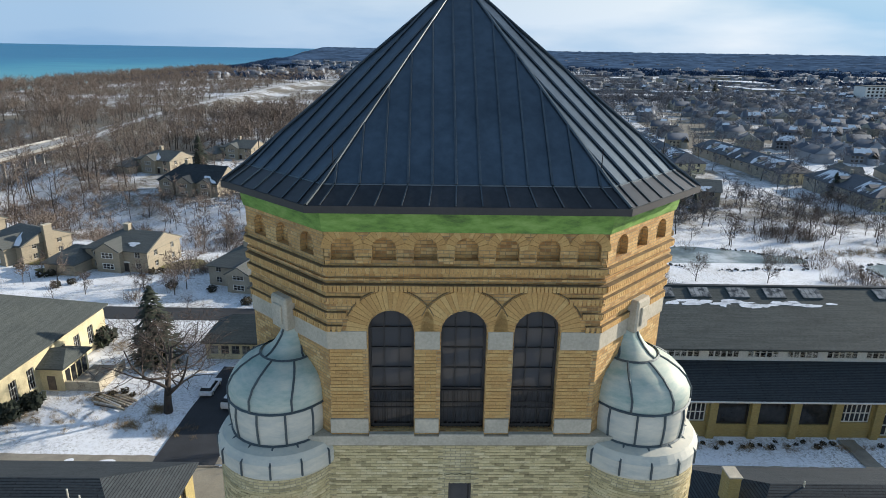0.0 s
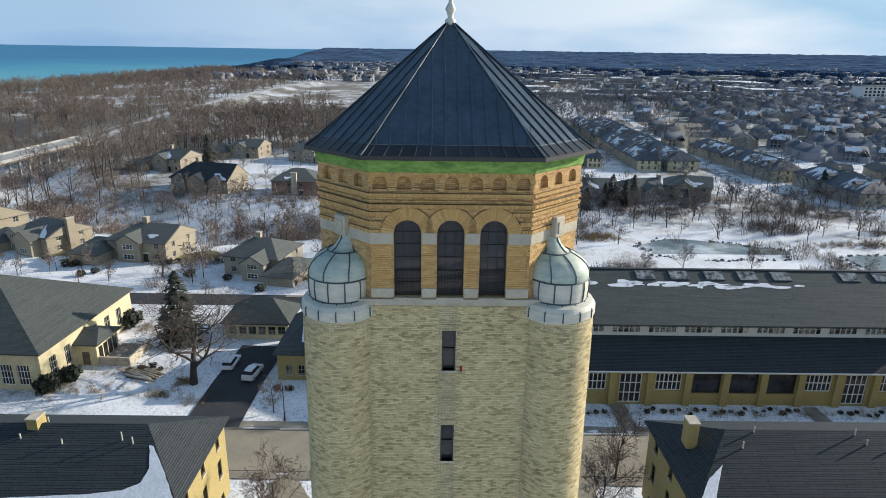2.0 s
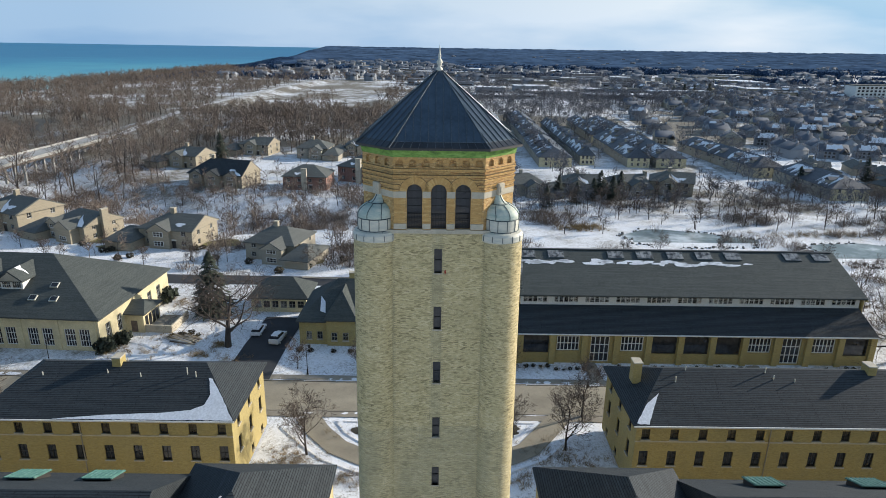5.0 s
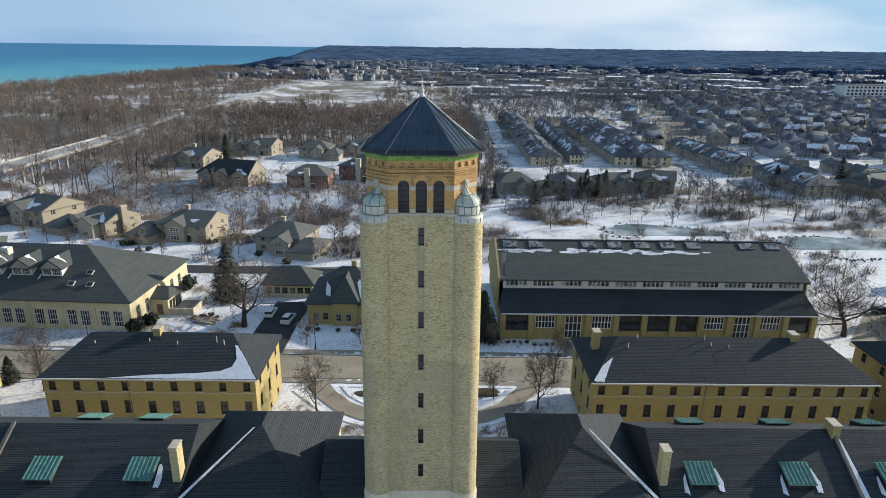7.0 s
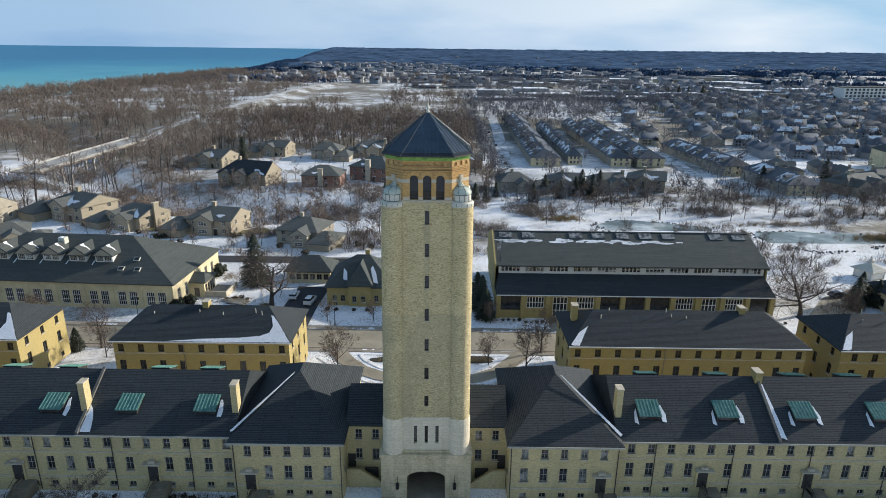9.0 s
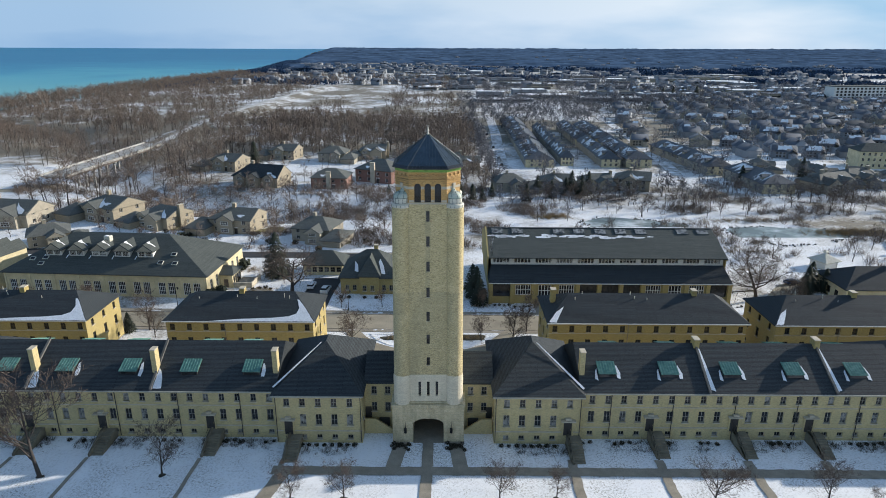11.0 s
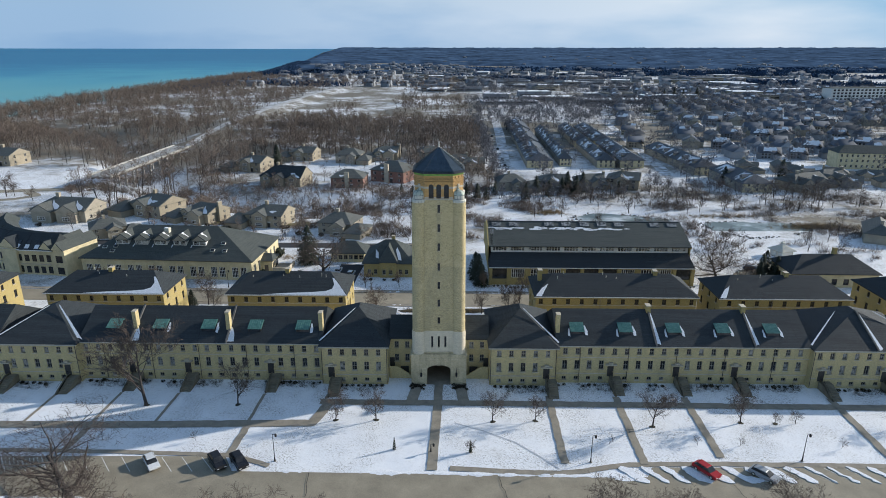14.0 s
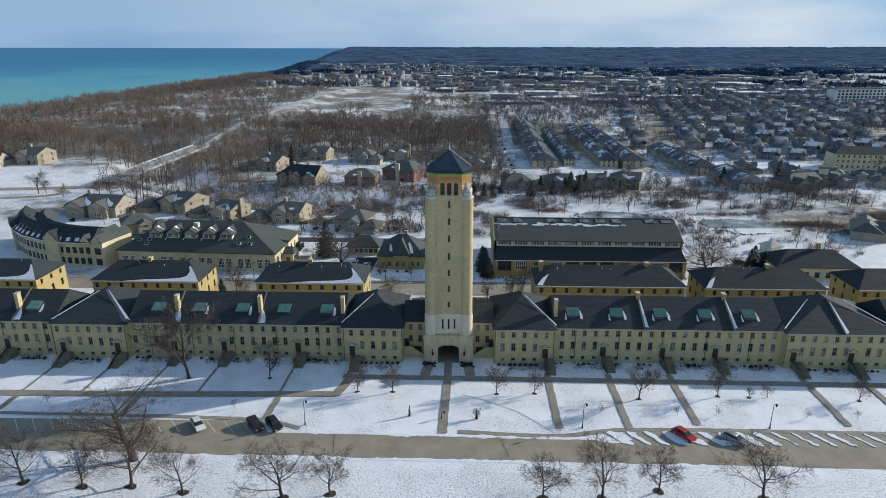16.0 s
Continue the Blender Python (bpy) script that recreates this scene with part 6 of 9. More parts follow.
# curving drives north of the tower
arc = [(-17.5, 41.0), (-15.4, 37.2), (-12.4, 33.6), (-8.6, 31.2), (-4, 29.6), (0, 29.2), (4, 29.4), (8.6, 30.6), (12.6, 33.0), (15.4, 36.8), (18.5, 41.2)]
strip("pavement", arc, 3.2, "asphalt", "tan curved drive sweeping behind the tower", "drive", lift=0.05, step=1.5)
strip("pavement", [(-13.0, 39.9), (0, 39.7), (15.0, 39.5)], 0.35, "snow", "snowy kerb of the island behind the tower", "kerb", lift=0.16)
strip("pavement", [(-13.0, 39.9), (-11.4, 37.0), (-8.6, 34.4), (-4, 32.2), (0, 31.7), (4, 31.9), (8.6, 33.0), (11.6, 35.4), (15.0, 39.5)], 0.45, "snow", "snowy curved kerb of the island behind the tower", "kerb", lift=0.16, step=1.2)
strip("pavement", [(-20.5, 38.5), (-17.2, 34.6), (-14, 31.2), (-9, 28.4), (-4, 27.2), (4, 27.2), (9, 28.0), (14, 30.6), (17.6, 34.4), (21, 38.0)], 0.5, "snow", "snowy edge of the curved drive", "kerb", lift=0.14, step=1.2)
strip("road", [(-29.5, 51.5), (-29.3, 64), (-28.5, 76.5)], 7.6, "dark_asphalt", "dark asphalt driveway cleared of snow", "driveway", lift=0.06)
for x, y in ((26.5, 54.0), (54.0, 53.0)):
    strip("pavement", [(x, y - 3), (x, y + 4.0)], 2.2, "concrete", "concrete entrance walk to the hall", "walk", lift=0.075)
strip("pavement", [(-10, 99), (-30, 100)], 1.2, "concrete", "concrete path beside the lane", "walk", lift=0.06)


strip("road", [(84, 53), (90, 60), (97, 68), (110, 75), (126, 80)], 8.5, "asphalt", "worn asphalt drive beside the hall", "drive", lift=0.05)


POND = [(124, 121.5, 17.5, 12.5, 4), (74, 135.5, 18.0, 9.0, 9)]
for cx, cy, rx, ry, sd in POND:
    blob("water", cx, cy, rx, ry, "pond_ice", "half-frozen pond with a stone rim", "pond", 0.05, sd)
    rnd = random.Random(sd)
    ph = [rnd.uniform(0, 6.28) for _ in range(4)]
    bm = bmesh.new()
    for i in range(150):
        a = 6.28319 * i / 150 + rnd.uniform(-0.02, 0.02)
        r = (1 + 0.13 * math.sin(2 * a + ph[0]) + 0.1 * math.sin(3 * a + ph[1]) + 0.06 * math.sin(7 * a + ph[2])) * rnd.uniform(0.97, 1.12)
        if math.sin(3 * a + ph[3]) + math.sin(7 * a) < -0.5:
            continue
        q = rnd.uniform(0.18, 0.4)
        x, y = cx + rx * r * math.cos(a), cy + ry * r * math.sin(a)
        box(bm, -q, q, -q * 0.7, q * 0.7, -0.2, rnd.uniform(0.2, 0.5), m=pose(x, y, float(ground(x, y)), 0, 0, rnd.uniform(0, 180)), bevel=0.12)
    solid("pond_rim", bm, "rubble", "rim of grey boulders round the pond", "stones", "stuff")
for x, y, rx, ry in ((-6.5, 37.6, 4.2, 1.4), (8.0, 37.8, 5.0, 1.3)):
    blob("soil_patch", x, y, rx, ry, "hedge", "dark earth bed on the island behind the tower", "flower bed", 0.07, int(x * 3) & 63)
for x, y, rx, ry in ((-85, 130, 8, 5), (-57, 127, 5, 3.5), (-30, 112, 3, 2.5), (-83, 122, 5, 2.5)):
    blob("grass_patch", x, y, rx, ry, "grass", "yellowed winter grass on a sunny yard", "grass", 0.22, int(-x))


# kerbs beside the street
for y, s in ((42.0, 1), (50.8, 1)):
    bm = bmesh.new()
    for i in range(40):
        x0, x1 = -100 + 5 * i, -100 + 5 * i + 4.9
        yy = lambda x: y - 0.027 * x
        g = float(ground(0, y))
        box(bm, x0, x1, -0.09, 0.09, g - 0.1, g + 0.15, m=pose(0, yy((x0 + x1) / 2), 0, 0, 0, 0))
    solid("kerb", bm, "concrete", "concrete kerb along the street", "kerb", "structure")


# ---- houses ----
def house_thing(name, label, wall_mat, roof_mat, L, D, H, R, hip=False, gables=(), garage=0, chim="ridge", group="houses of the neighbourhood", snow=True, seed=0):
    """A house of two storeys, centred at its base, front to -y: main roof with a gable or hip to the right,
    front gables (x, width, depth, height share), a low garage wing (-1 left, 1 right), chimney and snow in the valleys."""
    rnd = random.Random(seed)
    b = thing(name, label, "house", pose(0, 0, -200), group)
    fr = "trim_white"
    k = max(2, int(L // 3.6))
    sides = {"front": [], "right": [], "left": []}
    for i in range(k):
        x = (i + 0.5) * L / k
        if all(abs(x - L / 2 - g[0]) > g[1] / 2 + 0.7 for g in gables):
            for z in (0.9, 3.6):
                sides["front"].append((x - 0.6, z, 1.2, 1.4, 2, 2, False))
    for i in range(2):
        y = (i + 0.5) * D / 2
        sides["right"] += [(y - 0.5, z, 1.0, 1.4, 2, 2, False) for z in (0.9, 3.6)]
    for side, (c, u, turn) in SIDES.items():
        o = Vector((c[0] * L - L / 2, c[1] * D - D / 2, -1.0))
        bm = bmesh.new()
        ops = sides.get(side, [])
        wall_face(bm, o, (u[0], u[1], 0), L if u[0] else D, H + 1.0, [(q[0], q[1] + 1.0, q[2], q[3]) for q in ops], 0.2)
        part("wall", bm, wall_mat, b)
        inn = Vector((0, 0, 1)).cross(Vector((u[0], u[1], 0)))
        for x, z, w, h, cc, rr, ar in ops:
            p = Vector((o.x, o.y, 0)) + Vector((u[0], u[1], 0)) * x + inn * 0.12
            add_window(b, w, h, pose(p.x, p.y, z, 0, 0, turn), cc, rr, ar, fr, False)
    slope = (R - H) / (D / 2 + 0.5)
    part("roof", hip_roof(bmesh.new(), -L / 2 - 0.5, L / 2 + 0.4, -D / 2 - 0.5, D / 2 + 0.5, H + 0.05, R, min(D / 2, L / 2 - 1.5), min(D / 2, L / 2 - 1.5) if hip else 0.02), roof_mat, b, "dark shingle roof with snow in its valleys")
    if not hip:
        g = bmesh.new()
        poly(g, [(L / 2 + 0.42, -D / 2 - 0.2, H - 0.1), (L / 2 + 0.42, D / 2 + 0.2, H - 0.1), (L / 2 + 0.42, 0, R - 0.25)])
        part("gable", g, wall_mat, b)
    for gx, gw, gd, gh in gables:
        hh = H * gh
        rr = min(R - 0.2, hh + gw * 0.42)
        part("wall", newbox(gx - gw / 2, gx + gw / 2, -D / 2 - gd, -D / 2 + 0.3, -1.0, hh), wall_mat, b)
        yr = min(0.0, -D / 2 - 0.5 + (rr - H) / slope) if rr > H else -D / 2 + 0.2
        bm = hip_roof(bmesh.new(), -D / 2 - gd - 0.4, yr + 0.2, -gx - gw / 2 - 0.4, -gx + gw / 2 + 0.4, hh + 0.05, rr, 0.02, 0, 0.16)
        bmesh.ops.transform(bm, matrix=pose(0, 0, 0, 0, 0, 90), verts=bm.verts)
        part("wing_roof", bm, roof_mat, b)
        g = bmesh.new()
        yf = -D / 2 - gd - 0.42
        poly(g, [(gx - gw / 2 - 0.1, yf, hh - 0.1), (gx + gw / 2 + 0.1, yf, hh - 0.1), (gx, yf, rr - 0.22)])
        part("gable", g, wall_mat, b)
        for z in (0.9, 3.5):
            if hh > z + 1.3:
                add_window(b, min(2.4, gw * 0.5), 1.4, pose(gx - min(2.4, gw * 0.5) / 2, -D / 2 - gd - 0.06, z), 3, 2, False, fr, False)
        if snow and hh > H * 0.8:
            bm = bmesh.new()
            zz = lambda y: H + 0.13 + (y + D / 2 + 0.5) * slope
            y0, e = -D / 2 - 0.4, gx + gw / 2
            pts = [(e + 0.3, y0), (e + rnd.uniform(1.0, 1.9), y0 + 0.1), (e + 0.9, y0 + (yr - y0) * 0.4), (gx + gw * 0.28, y0 + (yr - y0) * 0.75), (gx + 0.5, yr + 0.3), (gx + gw * 0.25, y0 + (yr - y0) * 0.5)]
            poly(bm, [(x, y, zz(y)) for x, y in pts])
            part("snow", bm, "snow", b, "wedge of snow in a roof valley")
    if garage:
        s = garage
        x0, x1 = sorted((s * (L / 2 - 1.0), s * (L / 2 + 5.4)))
        part("wall", newbox(x0, x1, -D / 2 - 4.5, D / 2 - 4.5, -1.0, 2.9), wall_mat, b)
        part("garage_roof", hip_roof(bmesh.new(), x0 - 0.4, x1 + 0.4, -D / 2 - 5.0, D / 2 - 4.0, 2.95, 5.6, 3.0, 3.0), roof_mat, b, "low hipped garage roof")
        part("garage_door", newbox(x0 + 0.8, x1 - 0.8, -D / 2 - 4.56, -D / 2 - 4.45, 0.0, 2.3, bevel=0.03), "tan_siding", b, "pale garage door")
    dx = L * 0.10
    dr = part("door", newbox(dx, dx + 1.1, -D / 2 - 0.1, -D / 2 + 0.02, 0.1, 2.3, bevel=0.03), "trim_dark", b, "dark front door")
    part("door_case", newbox(dx - 0.2, dx + 1.3, -D / 2 - 0.16, -D / 2 + 0.01, 2.32, 2.6), "trim_white", dr)
    if chim == "end":      # a broad stack up the outside of the gable
        ch = part("chimney", newbox(L / 2 + 0.35, L / 2 + 1.2, -1.0, 0.8, -1.0, R + 1.0), wall_mat, b)
        part("chimney_cap", newbox(L / 2 + 0.25, L / 2 + 1.3, -1.1, 0.9, R + 1.0, R + 1.2), "stone", ch)
    elif chim == "front":
        ch = part("chimney", newbox(-0.9, 0.9, -D / 2 - 0.7, -D / 2 + 0.1, -1.0, R - 0.6), "stone", b)
        part("chimney_cap", newbox(-1.0, 1.0, -D / 2 - 0.8, -D / 2 + 0.2, R - 0.6, R - 0.4), "stone", ch)
    else:
        cx = -L / 2 + min(D / 2, L / 2 - 1.5) + 0.6
        ch = part("chimney", newbox(cx - 0.5, cx + 0.5, -0.45, 0.45, R - 1.0, R + 1.3), wall_mat, b)
        part("chimney_cap", newbox(cx - 0.6, cx + 0.6, -0.55, 0.55, R + 1.3, R + 1.45), "stone", ch)
    if snow and seed % 2:
        for t in range(1):
            cx, cy = rnd.uniform(-L / 3, L / 3), -D / 2 + rnd.uniform(0.6, 1.6)
            bm = bmesh.new()
            pts = []
            for i in range(14):
                a = 6.28319 * i / 14
                q = 1 + 0.3 * math.sin(3 * a + t) + rnd.uniform(-0.2, 0.2)
                x, y = cx + q * 1.1 * math.cos(a), max(-D / 2 - 0.4, cy + q * 0.6 * math.sin(a))
                pts.append((x, y, H + 0.12 + (y + D / 2 + 0.5) * slope))
            poly(bm, pts)
            part("snow", bm, "snow", b, "patch of snow on the roof")
    return b


def remove_all(ob):
    for q in list(ob.children_recursive) + [ob]:
        bpy.data.objects.remove(q)


KIT = [
    house_thing("house", "cream two-storey house with dark gabled roofs and snow", "tan_siding", "house_shingle", 13.0, 10.5, 5.3, 8.4, False, ((-1.0, 5.0, 1.2, 1.0),), -1, "ridge", seed=1),
    house_thing("house", "cream house with dark gabled roofs and a broad end chimney", "tan_siding", "house_shingle", 12.5, 11, 5.0, 8.3, False, ((1.6, 5.5, 2.4, 0.95), (-3.8, 4.0, 1.0, 1.0)), -1, "end", seed=2),
    house_thing("house", "red brick house with hipped grey roof and pale chimney", "red_brick", "house_shingle", 15.0, 12.5, 5.9, 9.8, True, (), 0, "front", seed=3),
    house_thing("house", "grey-roofed tan double house with two wide front gables", "stucco_grey", "house_shingle", 16.5, 9.5, 4.4, 7.7, False, ((-4.0, 6.0, 2.0, 0.95), (3.4, 6.0, 1.6, 0.95)), 0, "ridge", seed=4),
    house_thing("house", "large tan house with a steep dark roof and three pale gables", "tan_siding", "slate", 20.0, 11.5, 5.2, 10.6, False, ((-6.5, 4.2, 1.0, 1.0), (0.0, 5.4, 2.0, 1.02), (6.2, 4.2, 1.0, 1.0)), 0, "ridge", seed=5),
    house_thing("house", "tan house with hipped dark roofs and a low garage", "stucco_grey", "house_shingle", 12.5, 12, 5.2, 8.6, True, ((2.0, 5.0, 3.0, 0.93),), 1, "ridge", seed=6),
]
HOUSES = [  # kit, x, y, turn, scale
    (0, -121, 145, -26, 1.25), (1, -97, 135, -26, 1.05), (0, -69, 129, -12, 1.12), (5, -39, 119, -14, 1.0), (3, -155, 138, -8, 1.35), (5, -126, 112, 30, 0.9),
    (4, -82, 210, -16, 1.1), (2, -48, 206, -4, 1.05), (2, -26, 222, -24, 1.25), (0, -110, 250, -20, 1.2), (0, -88, 286, -14, 1.15), (5, -58, 278, -5, 1.15), (1, -36, 288, 0, 1.15), (5, -8, 290, 10, 1.1),
    (3, -290, 252, 10, 1.3), (0, -268, 268, -12, 1.4),
    (5, 35, 199, 6, 1.05), (0, 57, 200, -8, 1.05), (1, 76, 203, 8, 1.0), (0, 94, 203, -20, 1.15), (3, 184, 200, 20, 1.25), (1, 205, 214, 10, 1.1), (3, 163, 108, 60, 1), (1, 8, 262, 20, 1), (0, 18, 252, 0, 1),
]
rnd = random.Random(11)
FAR_HOUSES = []
for iy in range(34):
    for ix in range(-4, 46):
        x, y = 150 + ix * 20.5 + rnd.uniform(-3, 3) + iy * 5, 205 + iy * 22 + rnd.uniform(-3, 3)
        if x > 0.85 * (y + 130) or x < max(132, 0.22 * (y - 250) + 118) or y < 0.30 * x + 125:
            continue
        if x < 178 and y < 330 or x < 136 and y < 440 or abs(x - 258) < 32 and abs(y - 262) < 18:
            continue
        if rnd.random() < 0.06 or iy % 4 == 3 or ix % 9 == 8:
            continue
        FAR_HOUSES.append((rnd.choice((0, 1, 3, 0, 3)), x, y, rnd.choice((70, 90, 180, -15, -25, 160)) + rnd.uniform(-6, 6), rnd.uniform(0.82, 1.02)))
FAR_HOUSES.sort(key=lambda q: math.hypot(q[1], q[2]))
HOUSES += FAR_HOUSES[:9]
for k, x, y, a, sc in HOUSES:
    h = copy_thing(KIT[k], pose(x, y, float(ground(x, y)), 0, 0, a))
    h.scale = (sc * 1.06, sc * 1.06, sc * 0.86)
    for q in [q for q in h.children if q.name.startswith("snow") and rnd.random() < 0.4]:
        bpy.data.objects.remove(q)
for t in KIT:
    remove_all(t)


# long terraces of town houses beside the straight streets
def terrace(x, y, length, width, turn, seed, eave=4.7, ridge=8.7, wall="stucco_yellow"):
    rs = random.Random(seed)
    z = float(ground(x, y))
    b = thing("terrace", "long terrace of town houses with a dark roof patched with snow", "houses", pose(x, y, z, 0, 0, turn), "terraces of town houses")
    W = width / 2
    row = [(2.0 + 6.2 * i, 2.6, 1.5, 1.5, 2, 2, False) for i in range(int((length - 3) / 6.2))]
    ends = [(q * width - 0.6, zz, 1.2, 1.5, 2, 2, False) for q in (0.22, 0.5, 0.78) for zz in (0.7, 3.0)]
    for side, ops in (("front", []), ("back", row), ("left", ends), ("right", [])):
        c, u, tn = SIDES[side]
        o = Vector((c[0] * length, c[1] * width - W, -1.0))
        bm = bmesh.new()
        wall_face(bm, o, (u[0], u[1], 0), length if u[0] else width, eave + 1.0, [(q[0], q[1] + 1.0, q[2], q[3]) for q in ops], 0.2)
        part("wall", bm, wall if side == "left" else "stucco_grey", b)
        inn = Vector((0, 0, 1)).cross(Vector((u[0], u[1], 0)))
        for q in ops:
            p = Vector((o.x, o.y, 0)) + Vector((u[0], u[1], 0)) * q[0] + inn * 0.12
            add_window(b, q[2], q[3], pose(p.x, p.y, q[1], 0, 0, tn), 2, 2, False, "trim_white", False)
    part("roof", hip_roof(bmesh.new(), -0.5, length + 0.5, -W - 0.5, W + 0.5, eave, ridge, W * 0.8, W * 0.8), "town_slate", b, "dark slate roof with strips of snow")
    sl4 = (ridge - eave) / (W + 0.5)
    zr = lambda v: eave + 0.06 + (W + 0.5 - abs(v)) * sl4
    n4 = int(length / 15)
    for i in range(n4):      # dormers towards the lake, chimneys on the ridge
        u = 6.0 + i * (length - 9) / n4
        v = W - 1.6
        dm = part("dormer", newbox(u - 1.3, u + 1.3, v - 2.4, v, zr(v) - 0.2, zr(v) + 1.3), "stucco_grey", b, "small pale dormer")
        r2 = hip_roof(bmesh.new(), v - 4.4, v + 0.3, -u - 1.6, -u + 1.6, zr(v) + 1.3, zr(v) + 2.3, 0, 0.02, 0.12)
        bmesh.ops.transform(r2, matrix=pose(0, 0, 0, 0, 0, 90), verts=r2.verts)
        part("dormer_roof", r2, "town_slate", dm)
        if i % 2:
            part("chimney", newbox(u + 2.0, u + 3.0, -0.5, 0.5, ridge - 0.8, ridge + 1.3), "stucco_grey", b)
        if rs.random() < 0.8:      # snow left beside a dormer
            bm = bmesh.new()
            u1, w1 = u + 1.9, rs.uniform(1.4, 4.0)
            pts = [(u1, W + 0.3), (u1 + w1 * 0.5, W + 0.1), (u1 + w1, W * 0.62), (u1 + w1 * 0.7, W * rs.uniform(0.15, 0.4)), (u1 + w1 * 0.3, W * 0.2), (u1 - 0.2, W * 0.55)]
            poly(bm, [(p, q, zr(q) + 0.04) for p, q in pts], True)
            part("snow", bm, "snow", b, "strip of snow on the slope")
    for u0, u1 in ((length * 0.08, length * 0.3), (length * 0.55, length * 0.85)):      # broad melting sheets
        bm = bmesh.new()
        up = [(u0 + (u1 - u0) * i / 24, W * rs.uniform(0.08, 0.3)) for i in range(25)]
        lo = [(u0 + (u1 - u0) * i / 24, W * rs.choice((0.45, 0.6, 0.95, 0.8))) for i in range(25)]
        poly(bm, [(p, q, zr(q) + 0.04) for p, q in up + lo[::-1]])
        part("snow", bm, "snow", b, "melting sheet of snow on the slope")
    return b


for i, (x, y, le, wd, tn) in enumerate(((58.5, 256, 66, 15.5, 88.3), (61, 328, 64, 15.5, 88.3), (63.5, 398, 54, 15, 88.3), (75, 262, 140, 7.0, 88.3), (98.3, 257, 74, 10.6, 88.4), (101, 338, 84, 10.6, 88.4), (114, 257, 74, 14.2, 88.4), (116.5, 338, 84, 14.2, 88.4), (150, 236, 76, 14, 94), (157, 190, 40, 15, 91))):
    terrace(x, y, le, wd, tn, 40 + i)
b = thing("yellow_apartments", "three-storey yellow apartment house with a pale hipped roof", "building", pose(236, 256, float(ground(250, 258)), 0, 0, -8))
ops = [(1.4 + 3.0 * i, zz, 1.2, 1.6, 2, 2, False) for i in range(14) for zz in (1.0, 4.2, 7.2)]
walls_with_windows(b, 44, 14, 9.6, {"front": ops}, "stucco_yellow", "trim_white", False)
part("roof", hip_roof(bmesh.new(), -0.5, 44.5, -0.5, 14.5, 9.6, 13.4, 6, 6), "grey_shingle", b, "grey hipped roof with snow")


def quads_mesh(name, V, F, mats, index=None):
    """A mesh from arrays of vertices and quads."""
    me = bpy.data.meshes.new(name)
    V, F = np.asarray(V, np.float32), np.asarray(F, np.int32)
    me.vertices.add(len(V))
    me.vertices.foreach_set("co", V.ravel())
    me.loops.add(F.size)
    me.loops.foreach_set("vertex_index", F.ravel())
    me.polygons.add(len(F))
    me.polygons.foreach_set("loop_start", np.arange(0, F.size, F.shape[1], dtype=np.int32))
    for q in mats:
        me.materials.append(MATS[q])
    if index is not None:
        me.polygons.foreach_set("material_index", np.asarray(index, np.int32))
    me.update(calc_edges=True)
    return me


def scatter(V, F, poses):
    """Copies of an array mesh at (x, y, z, turn, scale) rows."""
    V, F, P = np.asarray(V, float), np.asarray(F), np.asarray(poses, float)
    c, s = np.cos(P[:, 3]), np.sin(P[:, 3])
    W = V[None] * P[:, 4, None, None]
    X = W[..., 0] * c[:, None] - W[..., 1] * s[:, None] + P[:, 0, None]
    Y = W[..., 0] * s[:, None] + W[..., 1] * c[:, None] + P[:, 1, None]
    Z = W[..., 2] + P[:, 2, None]
    out = np.stack([X, Y, Z], -1).reshape(-1, 3)
    return out, (F[None] + (np.arange(len(P)) * len(V))[:, None, None]).reshape(-1, F.shape[1])


